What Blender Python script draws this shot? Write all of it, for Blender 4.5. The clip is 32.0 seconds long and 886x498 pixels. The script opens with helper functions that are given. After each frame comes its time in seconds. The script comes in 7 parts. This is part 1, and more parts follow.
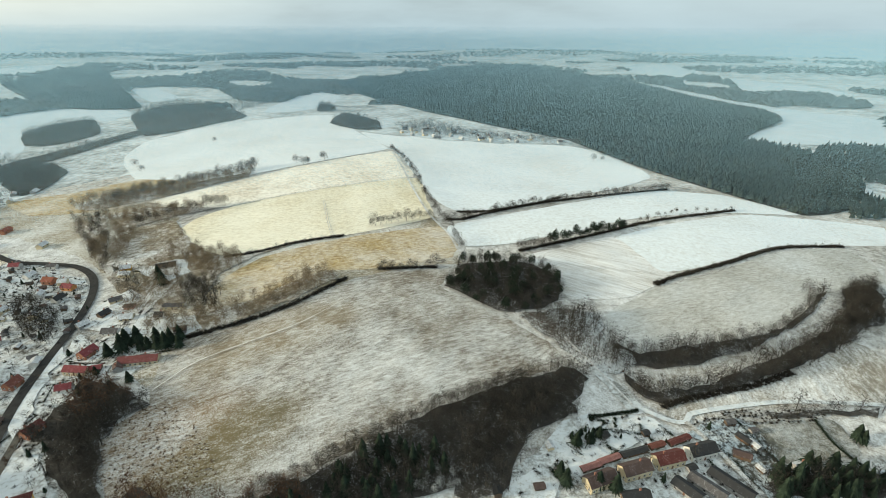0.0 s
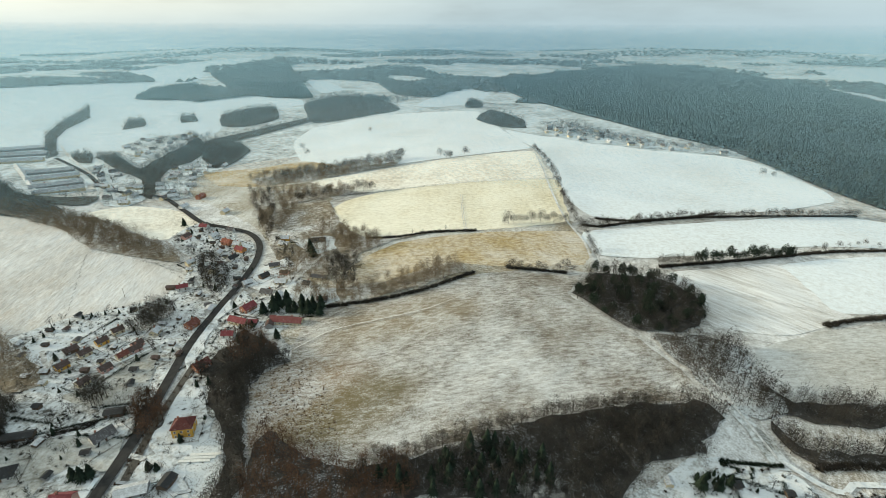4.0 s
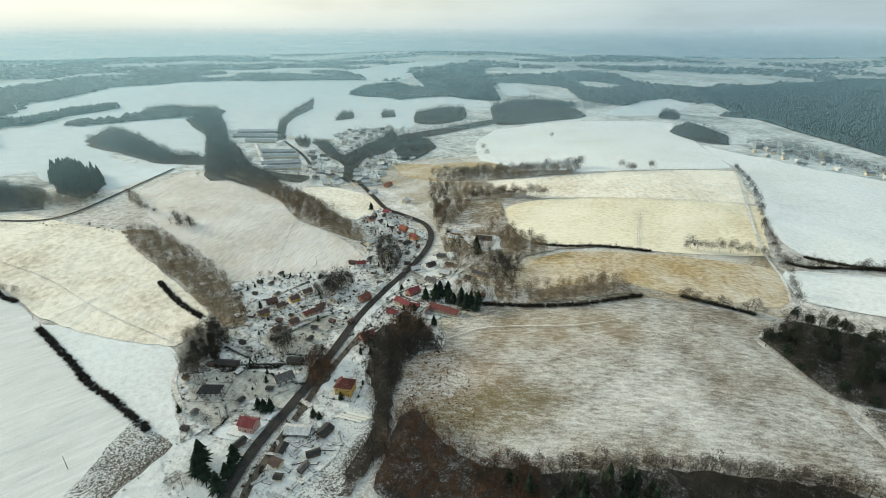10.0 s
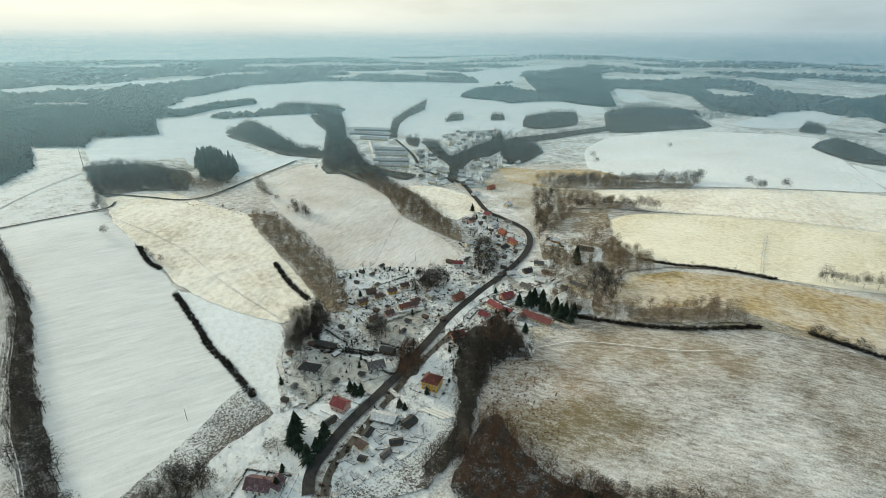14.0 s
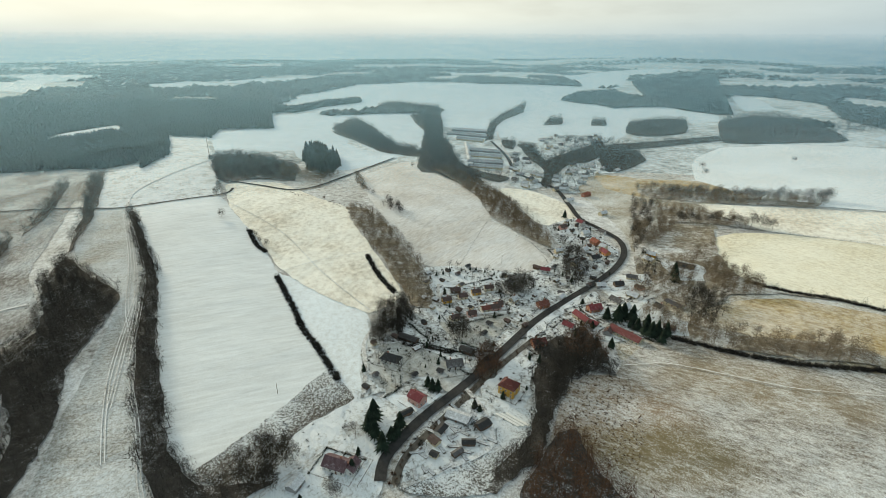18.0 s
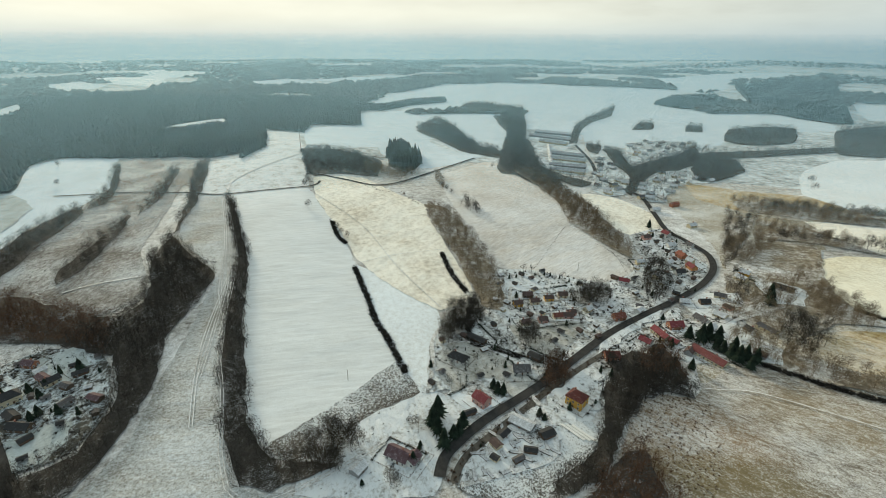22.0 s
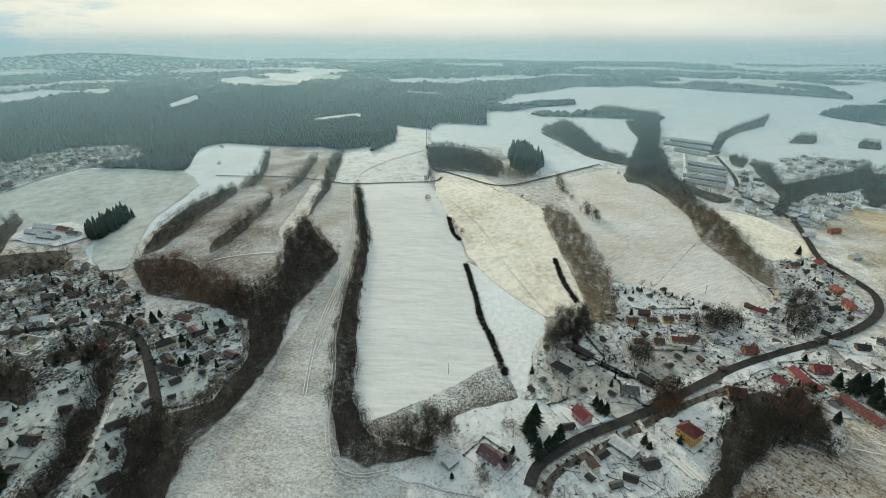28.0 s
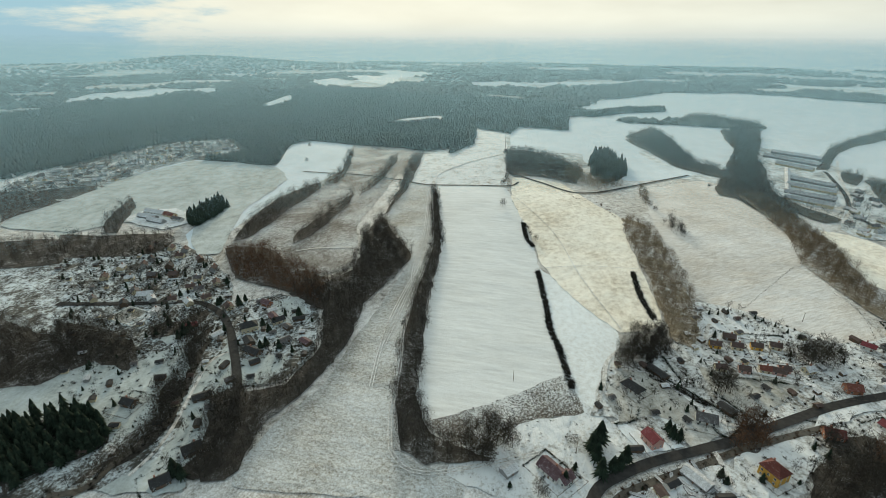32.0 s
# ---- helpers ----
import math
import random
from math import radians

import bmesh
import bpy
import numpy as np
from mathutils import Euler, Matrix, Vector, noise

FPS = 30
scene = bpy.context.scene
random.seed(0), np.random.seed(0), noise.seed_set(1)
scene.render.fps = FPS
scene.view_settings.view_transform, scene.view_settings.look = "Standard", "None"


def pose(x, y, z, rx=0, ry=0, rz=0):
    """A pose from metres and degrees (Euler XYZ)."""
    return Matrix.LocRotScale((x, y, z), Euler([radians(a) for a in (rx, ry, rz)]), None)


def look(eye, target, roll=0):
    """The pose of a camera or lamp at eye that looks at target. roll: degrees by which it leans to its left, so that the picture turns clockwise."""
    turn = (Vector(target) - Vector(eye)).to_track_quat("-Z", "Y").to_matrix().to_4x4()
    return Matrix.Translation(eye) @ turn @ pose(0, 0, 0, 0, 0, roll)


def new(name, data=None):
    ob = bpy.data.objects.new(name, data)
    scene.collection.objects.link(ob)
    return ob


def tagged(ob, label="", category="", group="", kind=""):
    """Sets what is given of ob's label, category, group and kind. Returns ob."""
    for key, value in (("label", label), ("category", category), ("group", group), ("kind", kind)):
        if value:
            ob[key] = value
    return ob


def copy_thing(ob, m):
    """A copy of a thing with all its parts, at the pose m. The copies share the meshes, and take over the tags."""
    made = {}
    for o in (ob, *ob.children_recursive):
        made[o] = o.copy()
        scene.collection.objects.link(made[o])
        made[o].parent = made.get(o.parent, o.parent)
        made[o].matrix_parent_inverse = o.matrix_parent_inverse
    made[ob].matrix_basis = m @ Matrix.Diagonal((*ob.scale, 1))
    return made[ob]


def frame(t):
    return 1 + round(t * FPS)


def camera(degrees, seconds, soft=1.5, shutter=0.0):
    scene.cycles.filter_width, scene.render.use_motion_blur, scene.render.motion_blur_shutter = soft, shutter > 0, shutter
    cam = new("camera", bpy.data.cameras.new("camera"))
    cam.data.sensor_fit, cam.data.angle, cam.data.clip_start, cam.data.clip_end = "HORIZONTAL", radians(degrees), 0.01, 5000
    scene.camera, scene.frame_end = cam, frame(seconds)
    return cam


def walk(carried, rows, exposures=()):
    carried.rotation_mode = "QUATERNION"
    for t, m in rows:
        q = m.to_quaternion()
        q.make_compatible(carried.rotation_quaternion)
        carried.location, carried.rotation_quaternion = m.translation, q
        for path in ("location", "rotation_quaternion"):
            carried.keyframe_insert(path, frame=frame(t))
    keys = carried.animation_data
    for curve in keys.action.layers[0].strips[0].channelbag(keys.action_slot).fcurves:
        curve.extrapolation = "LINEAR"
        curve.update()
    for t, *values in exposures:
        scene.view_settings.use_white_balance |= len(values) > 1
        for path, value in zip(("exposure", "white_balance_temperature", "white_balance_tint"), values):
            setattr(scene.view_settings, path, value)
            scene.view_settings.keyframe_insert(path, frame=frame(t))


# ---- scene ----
cam = camera(84.05, 32.0, soft=0.8)
EYE = 215.0
TURNS = [  # seconds, heading, tilt, lean
    (0, 0.01, -24.15, -0.30), (0.5, 2.15, -24.23, -0.29), (1, 4.39, -24.29, -0.28), (1.5, 6.46, -24.34, -0.26),
    (2, 8.75, -24.38, -0.25), (2.5, 10.78, -24.40, -0.24), (3, 12.96, -24.42, -0.23), (3.5, 14.81, -24.42, -0.23),
    (5.5, 21.86, -24.36, -0.19), (6, 23.74, -24.34, -0.19), (6.5, 25.40, -24.30, -0.18), (7, 27.18, -24.27, -0.18),
    (7.5, 28.83, -24.23, -0.17), (8, 30.49, -24.19, -0.17), (8.5, 32.07, -24.14, -0.16), (9, 33.90, -24.10, -0.16),
    (9.5, 35.55, -24.06, -0.16), (10, 37.26, -24.01, -0.15), (10.5, 38.76, -23.97, -0.15), (11, 40.36, -23.92, -0.15),
    (11.5, 42.03, -23.88, -0.15), (12, 43.67, -23.84, -0.15), (12.5, 45.19, -23.80, -0.15), (13, 46.72, -23.76, -0.15),
    (13.5, 48.18, -23.73, -0.15), (14, 49.64, -23.70, -0.15), (14.5, 51.07, -23.66, -0.15),
    (16.5, 56.63, -23.57, -0.16), (17, 58.04, -23.55, -0.17), (17.5, 59.41, -23.54, -0.17), (18, 60.71, -23.53, -0.17),
    (18.5, 61.83, -23.52, -0.18), (19, 63.00, -23.51, -0.18), (19.5, 64.05, -23.51, -0.19), (20, 65.33, -23.50, -0.19),
    (20.5, 66.47, -23.50, -0.19), (21, 67.65, -23.50, -0.20), (21.5, 68.82, -23.50, -0.20), (22, 70.14, -23.51, -0.21),
    (22.5, 71.34, -23.51, -0.21), (23, 72.61, -23.51, -0.22), (23.5, 73.77, -23.52, -0.22), (24, 74.95, -23.52, -0.22),
    (24.5, 76.07, -23.52, -0.23), (25, 77.24, -23.53, -0.23), (25.5, 78.36, -23.53, -0.23),
    (27.5, 83.12, -23.50, -0.24), (28, 84.36, -23.49, -0.24), (28.5, 85.55, -23.47, -0.24), (29, 86.70, -23.44, -0.24),
    (29.5, 87.83, -23.41, -0.24), (30, 89.02, -23.38, -0.24), (30.5, 90.10, -23.34, -0.24), (31, 91.24, -23.29, -0.24),
    (31.5, 92.33, -23.23, -0.23), (32, 93.49, -23.16, -0.23),]
walk(cam, [(t, pose(0, 0, EYE, 90 + tilt, 0, turn) @ pose(0, 0, 0, 0, 0, -lean)) for t, turn, tilt, lean in TURNS],
     [(0, 0.0, 5760, 7), (8, -0.06, 5760, 7), (14, -0.15, 5760, 7), (22, -0.26, 5760, 7), (32, -0.3, 5760, 7)])

# ---- world and sun ----
SUN_TURN, SUN_UP = 100.0, 14.0
to_sun = Vector((-math.sin(radians(SUN_TURN)) * math.cos(radians(SUN_UP)), math.cos(radians(SUN_TURN)) * math.cos(radians(SUN_UP)), math.sin(radians(SUN_UP))))
sun = new("sun", bpy.data.lights.new("sun", "SUN"))
sun.data.energy, sun.data.angle, sun.data.color = 5.0, radians(7), (1.0, 0.80, 0.50)
sun.matrix_world = look(to_sun * 900, (0, 0, 0))

world = bpy.data.worlds.new("winter_sky")
scene.world = world
world.use_nodes = True
wn, wl = world.node_tree.nodes, world.node_tree.links
wn.clear()


def wnode(kind, **values):
    n = wn.new(kind)
    for key, value in values.items():
        n.inputs[key.replace("_", " ")].default_value = value
    return n


w_out, w_bg = wn.new("ShaderNodeOutputWorld"), wn.new("ShaderNodeBackground")
sky = wn.new("ShaderNodeTexSky")
sky.sky_type, sky.sun_disc, sky.sun_elevation, sky.sun_rotation = "NISHITA", False, radians(SUN_UP), radians(-SUN_TURN)
sky.air_density, sky.dust_density = 1.5, 3.0
coord = wn.new("ShaderNodeTexCoord")
sep = wn.new("ShaderNodeSeparateXYZ")
wl.new(coord.outputs["Generated"], sep.inputs[0])
# overcast veil: grey-teal cloud, brighter and warmer round the hidden sun
dot = wn.new("ShaderNodeVectorMath")
dot.operation = "DOT_PRODUCT"
dot.inputs[1].default_value = to_sun
wl.new(coord.outputs["Generated"], dot.inputs[0])
glow = wn.new("ShaderNodeMapRange")
glow.interpolation_type = "SMOOTHSTEP"
glow.inputs[1].default_value, glow.inputs[2].default_value = -0.1, 1.0
wl.new(dot.outputs["Value"], glow.inputs[0])
tint = wn.new("ShaderNodeMixRGB")
tint.inputs[1].default_value, tint.inputs[2].default_value = (0.60, 0.675, 0.635, 1), (1.22, 1.12, 0.84, 1)
wl.new(glow.outputs[0], tint.inputs[0])
stretch = wn.new("ShaderNodeMapping")
stretch.inputs["Scale"].default_value = (1, 1, 5)
wl.new(coord.outputs["Generated"], stretch.inputs[0])
puff = wnode("ShaderNodeTexNoise", Scale=2.2, Detail=7.0, Roughness=0.55)
wl.new(stretch.outputs[0], puff.inputs["Vector"])
cover = wn.new("ShaderNodeMapRange")
cover.inputs[1].default_value, cover.inputs[2].default_value = 0.25, 0.45
cover.inputs[3].default_value, cover.inputs[4].default_value = 0.86, 0.99
wl.new(puff.outputs[0], cover.inputs[0])
shade = wn.new("ShaderNodeMapRange")
shade.inputs[1].default_value, shade.inputs[2].default_value = 0.3, 0.75
shade.inputs[3].default_value, shade.inputs[4].default_value = 0.86, 1.12
wl.new(puff.outputs[0], shade.inputs[0])
cloud = wn.new("ShaderNodeVectorMath")
cloud.operation = "SCALE"
wl.new(tint.outputs[0], cloud.inputs[0])
wl.new(shade.outputs[0], cloud.inputs["Scale"])
clear = wn.new("ShaderNodeVectorMath")
clear.operation = "SCALE"
clear.inputs["Scale"].default_value = 0.1
wl.new(sky.outputs[0], clear.inputs[0])
veil = wn.new("ShaderNodeMixRGB")
wl.new(cover.outputs[0], veil.inputs[0])
wl.new(clear.outputs[0], veil.inputs[1])
wl.new(cloud.outputs[0], veil.inputs[2])
# a gap in the cloud, with blue sky
gap = wn.new("ShaderNodeVectorMath")
gap.operation = "DOT_PRODUCT"
gap.inputs[1].default_value = Vector((-math.sin(radians(134)), math.cos(radians(134)), 0.13)).normalized()
wl.new(coord.outputs["Generated"], gap.inputs[0])
rag = wnode("ShaderNodeTexNoise", Scale=7.0, Detail=6.0, Roughness=0.6)
wl.new(stretch.outputs[0], rag.inputs["Vector"])
torn = wn.new("ShaderNodeMath")
torn.operation = "MULTIPLY_ADD"
torn.inputs[1].default_value = 0.16
wl.new(rag.outputs[0], torn.inputs[0])
wl.new(gap.outputs["Value"], torn.inputs[2])
hole = wn.new("ShaderNodeMapRange")
hole.interpolation_type = "SMOOTHSTEP"
hole.inputs[1].default_value, hole.inputs[2].default_value, hole.inputs[4].default_value = 1.03, 1.075, 0.8
wl.new(torn.outputs[0], hole.inputs[0])
blue = wn.new("ShaderNodeMixRGB")
blue.inputs[2].default_value = (0.36, 0.64, 0.72, 1)
wl.new(hole.outputs[0], blue.inputs[0])
wl.new(veil.outputs[0], blue.inputs[1])
# pale blue haze along the horizon
low = wn.new("ShaderNodeMapRange")
low.interpolation_type = "SMOOTHSTEP"
low.inputs[1].default_value, low.inputs[2].default_value, low.inputs[3].default_value, low.inputs[4].default_value = -0.02, 0.04, 0.6, 0.0
wl.new(sep.outputs[2], low.inputs[0])
haze = wn.new("ShaderNodeMixRGB")
haze.inputs[2].default_value = (0.51, 0.63, 0.63, 1)
wl.new(low.outputs[0], haze.inputs[0])
wl.new(blue.outputs[0], haze.inputs[1])
wl.new(haze.outputs[0], w_bg.inputs[0])
wl.new(w_bg.outputs[0], w_out.inputs[0])

# ---- materials ----
def nodes_of(name, rough=0.9):
    m = bpy.data.materials.new(name)
    m.use_nodes = True
    b = m.node_tree.nodes["Principled BSDF"]
    b.inputs["Roughness"].default_value = rough
    return m, m.node_tree.nodes, m.node_tree.links, b


def rgb(c):
    return (c[0], c[1], c[2], 1)


def ground_mat(name, soil, grass, snow=0.5, patch=14.0, fine=1.2, turn=0.0, stretch=1.0, snow_col=(0.78, 0.80, 0.82), edge=0.16, tint=0.5, wide=60.0, spots=(), heave=2.6):
    """Soil and dry grass under broken snow. snow: share covered; patch, fine: sizes in metres; stretch: length of streaks along turn.
    spots: patches of other growth: x, y, reach along and across, turn, more or less snow, colour of the grass, how strongly. heave: height of gentle swells in metres."""
    m, n, l, b = nodes_of(name)
    co, mp = n.new("ShaderNodeTexCoord"), n.new("ShaderNodeMapping")
    mp.vector_type = "POINT"
    mp.inputs["Rotation"].default_value = (0, 0, radians(-turn))
    mp.inputs["Scale"].default_value = (1 / stretch, 1, 1)
    rot = n.new("ShaderNodeMapping")
    rot.inputs["Rotation"].default_value = (0, 0, radians(-turn))
    l.new(co.outputs["Object"], rot.inputs[0])
    mp.inputs["Rotation"].default_value = (0, 0, 0)
    l.new(rot.outputs[0], mp.inputs[0])

    def noise_at(size, detail, rough, vec):
        t = n.new("ShaderNodeTexNoise")
        t.inputs["Scale"].default_value, t.inputs["Detail"].default_value, t.inputs["Roughness"].default_value = 1 / size, detail, rough
        l.new(vec, t.inputs["Vector"])
        return t.outputs[0]
    broad = noise_at(wide, 3, 0.55, co.outputs["Object"])
    mid = noise_at(patch, 5, 0.6, mp.outputs[0])
    small = noise_at(fine, 5, 0.75, co.outputs["Object"])
    mix = n.new("ShaderNodeMixRGB")
    mix.inputs[1].default_value, mix.inputs[2].default_value = rgb(soil), rgb(grass)
    rg = n.new("ShaderNodeMapRange")
    rg.inputs[1].default_value, rg.inputs[2].default_value = 0.35, 0.65
    l.new(mid, rg.inputs[0])
    l.new(rg.outputs[0], mix.inputs[0])

    def add(a, b_, fa, fb):
        x, y, z = (n.new("ShaderNodeMath") for _ in range(3))
        x.operation = y.operation = "MULTIPLY"
        z.operation = "ADD"
        l.new(a, x.inputs[0])
        x.inputs[1].default_value = fa
        l.new(b_, y.inputs[0])
        y.inputs[1].default_value = fb
        l.new(x.outputs[0], z.inputs[0])
        l.new(y.outputs[0], z.inputs[1])
        return z.outputs[0]
    mask = add(add(broad, mid, 0.30, 0.22), small, 1.0, 0.50)
    under = mix.outputs[0]
    for sx, sy, along, across, way, more, tone, much in spots:
        at, ball, part_of = n.new("ShaderNodeMapping"), n.new("ShaderNodeTexGradient"), n.new("ShaderNodeMixRGB")
        at.vector_type, ball.gradient_type = "TEXTURE", "SPHERICAL"
        at.inputs["Location"].default_value, at.inputs["Rotation"].default_value, at.inputs["Scale"].default_value = (sx, sy, 0), (0, 0, radians(way)), (along, across, 900)
        l.new(co.outputs["Object"], at.inputs[0])
        l.new(at.outputs[0], ball.inputs[0])
        soft = n.new("ShaderNodeMapRange")
        soft.interpolation_type = "SMOOTHSTEP"
        soft.inputs[2].default_value = 0.8
        l.new(add(ball.outputs["Fac"], mid, 1.0, 0.25), soft.inputs[0])
        soft.inputs[1].default_value = 0.13
        mask = add(mask, soft.outputs[0], 1.0, more)
        strong = n.new("ShaderNodeMath")
        strong.operation = "MULTIPLY"
        strong.inputs[1].default_value = much
        l.new(soft.outputs[0], strong.inputs[0])
        l.new(strong.outputs[0], part_of.inputs[0])
        l.new(under, part_of.inputs[1])
        part_of.inputs[2].default_value = rgb(tone)
        under = part_of.outputs[0]
    cut = n.new("ShaderNodeMapRange")
    mean = 0.51 + (0.5 - snow) * 0.34
    cut.inputs[1].default_value, cut.inputs[2].default_value = mean - edge / 2, mean + edge / 2
    l.new(mask, cut.inputs[0])
    top = n.new("ShaderNodeMixRGB")
    l.new(cut.outputs[0], top.inputs[0])
    l.new(under, top.inputs[1])
    vary = n.new("ShaderNodeMixRGB")
    vary.inputs[1].default_value = rgb([c * (1 - 0.16 * tint) for c in snow_col])
    vary.inputs[2].default_value = rgb(snow_col)
    l.new(rg.outputs[0], vary.inputs[0])
    l.new(vary.outputs[0], top.inputs[2])
    l.new(top.outputs[0], b.inputs["Base Color"])
    bump = n.new("ShaderNodeBump")
    bump.inputs["Strength"].default_value, bump.inputs["Distance"].default_value = 0.5, 0.25
    l.new(small, bump.inputs["Height"])
    swell = n.new("ShaderNodeBump")
    swell.inputs["Strength"].default_value, swell.inputs["Distance"].default_value = 1.0, heave
    drift = n.new("ShaderNodeMapping")
    drift.inputs["Scale"].default_value = (0.55, 1, 1)
    l.new(rot.outputs[0], drift.inputs[0])
    l.new(noise_at(wide * 0.45, 4, 0.55, drift.outputs[0]), swell.inputs["Height"])
    l.new(swell.outputs[0], bump.inputs["Normal"])
    l.new(bump.outputs[0], b.inputs["Normal"])
    return m


def plain_mat(name, c1, c2, size=1.0, rough=0.85, per="", bump=0.2, detail=4.0, spread=0.35):
    """Two tones mixed by noise; per: 'object' or 'island' varies whole pieces."""
    m, n, l, b = nodes_of(name, rough)
    co, t, mix = n.new("ShaderNodeTexCoord"), n.new("ShaderNodeTexNoise"), n.new("ShaderNodeMixRGB")
    t.inputs["Scale"].default_value, t.inputs["Detail"].default_value = 1 / size, detail
    l.new(co.outputs["Object"], t.inputs["Vector"])
    mix.inputs[1].default_value, mix.inputs[2].default_value = rgb(c1), rgb(c2)
    rg = n.new("ShaderNodeMapRange")
    rg.inputs[1].default_value, rg.inputs[2].default_value = 0.3, 0.7
    l.new(t.outputs[0], rg.inputs[0])
    l.new(rg.outputs[0], mix.inputs[0])
    last = mix.outputs[0]
    if per:
        src = n.new("ShaderNodeObjectInfo").outputs["Random"] if per == "object" else n.new("ShaderNodeNewGeometry").outputs["Random Per Island"]
        hsv, mr = n.new("ShaderNodeHueSaturation"), n.new("ShaderNodeMapRange")
        mr.inputs[3].default_value, mr.inputs[4].default_value = 1 - spread, 1 + spread
        l.new(src, mr.inputs[0])
        l.new(mr.outputs[0], hsv.inputs["Value"])
        l.new(last, hsv.inputs["Color"])
        last = hsv.outputs[0]
    l.new(last, b.inputs["Base Color"])
    if bump:
        bp = n.new("ShaderNodeBump")
        bp.inputs["Strength"].default_value, bp.inputs["Distance"].default_value = bump, 0.05
        l.new(t.outputs[0], bp.inputs["Height"])
        l.new(bp.outputs[0], b.inputs["Normal"])
    return m


SOIL, DRY, GOLD = (0.10, 0.085, 0.07), (0.28, 0.25, 0.19), (0.44, 0.33, 0.12)
M_LAND = ground_mat("thin_snow_on_grass", (0.12, 0.105, 0.085), (0.28, 0.25, 0.195), 0.50, 6, 1.2, wide=70, edge=0.2)
# snow tinted bluer beyond the near land: distance haze in the colour
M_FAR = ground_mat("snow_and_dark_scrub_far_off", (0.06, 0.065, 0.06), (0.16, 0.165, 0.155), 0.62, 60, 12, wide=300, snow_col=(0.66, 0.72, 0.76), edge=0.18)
# clean snow with the blue of skylight put into its colour
M_SNOW = ground_mat("clean_snow", (0.46, 0.45, 0.42), (0.60, 0.60, 0.58), 0.84, 4, 1.0, wide=100, snow_col=(0.78, 0.84, 0.89), edge=0.30, tint=0.6)
# snow of far fields, greyed and blued to stand for haze
M_HAZE_SNOW = ground_mat("haze_blue_far_snow", (0.46, 0.52, 0.56), (0.58, 0.64, 0.68), 0.86, 30, 5.0, wide=160, snow_col=(0.60, 0.69, 0.77), edge=0.3)
# floor coloured dark for tree shade, so no lit snow shows between trunks
M_WOODFLOOR = ground_mat("shade_dark_forest_floor", (0.025, 0.03, 0.028), (0.05, 0.055, 0.048), 0.12, 30, 8.0, wide=200, snow_col=(0.45, 0.5, 0.53))
M_SNOW_ROWS = ground_mat("snow_over_drill_rows", (0.42, 0.43, 0.42), (0.55, 0.56, 0.55), 0.84, 2.6, 1.0, turn=80, stretch=9, wide=70, snow_col=(0.74, 0.78, 0.81), edge=0.42, tint=0.5, heave=1.6)
M_DOME = ground_mat("brown_grass_under_snow", (0.12, 0.10, 0.075), (0.225, 0.195, 0.15), 0.42, 2.0, 0.8, turn=27, stretch=3.0, wide=40, edge=0.16, snow_col=(0.68, 0.695, 0.70), spots=(
    (-150, 200, 60, 48, 40, 0.0, (0.22, 0.14, 0.06), 0.75), (-112, 196, 34, 62, -40, -0.05, (0.14, 0.115, 0.05), 0.7), (-80, 196, 48, 30, 35, 0.04, (0.2, 0.17, 0.12), 0.3),
    (-20, 244, 80, 40, 30, 0.02, (0.2, 0.17, 0.13), 0.3), (-110, 285, 90, 34, 35, -0.02, (0.25, 0.20, 0.12), 0.6), (10, 320, 70, 60, 0, 0.02, (0.24, 0.21, 0.16), 0.3)))
M_ORANGE = ground_mat("golden_dry_grass", (0.24, 0.16, 0.05), GOLD, 0.30, 3, 0.8, turn=15, stretch=1.5, wide=40, edge=0.28)
# straw fields with snow tinted warm: a patch of sunlight put into the colour
M_GOLDEN = ground_mat("sun_warmed_straw_and_snow", (0.34, 0.26, 0.12), (0.60, 0.49, 0.24), 0.68, 1.8, 0.9, turn=15, stretch=2.5, wide=70, snow_col=(0.88, 0.85, 0.72), edge=0.22)
# likewise brightened and warmed for the sunlit slopes
M_CREAM = ground_mat("sun_paled_straw_and_snow", (0.28, 0.21, 0.125), (0.52, 0.42, 0.27), 0.72, 5.0, 0.9, turn=-40, stretch=1.2, wide=60, snow_col=(0.90, 0.88, 0.80), edge=0.22)
M_STUBBLE = ground_mat("snowy_stubble_rows", (0.2, 0.17, 0.13), (0.34, 0.31, 0.26), 0.60, 2.0, 0.8, turn=-30, stretch=25, wide=60)
M_THIN = ground_mat("thin_snow_on_meadow", (0.20, 0.18, 0.145), (0.30, 0.28, 0.24), 0.42, 2.6, 1.0, turn=80, stretch=2, wide=45, edge=0.16)
M_MEADOW = ground_mat("even_thin_snow_on_meadow", (0.22, 0.205, 0.17), (0.33, 0.31, 0.265), 0.46, 1.8, 0.9, turn=20, stretch=3, wide=60, edge=0.26, snow_col=(0.68, 0.71, 0.73))
M_RIBBED = ground_mat("snowy_winter_grain_rows", (0.27, 0.21, 0.15), (0.42, 0.36, 0.27), 0.62, 1.8, 0.9, turn=-65, stretch=5, wide=60, edge=0.32)
M_HEATH = ground_mat("brown_heath_and_snow", (0.075, 0.067, 0.06), (0.15, 0.135, 0.118), 0.42, 2.4, 0.7, turn=-20, stretch=1.6, wide=50, edge=0.16, snow_col=(0.58, 0.62, 0.65))
# snow in the near gardens greyed: cloud shade put into its colour
M_GARDEN = ground_mat("garden_grass_under_snow", (0.075, 0.07, 0.058), (0.17, 0.158, 0.125), 0.60, 8.0, 2.2, wide=20, edge=0.14, snow_col=(0.68, 0.715, 0.74))
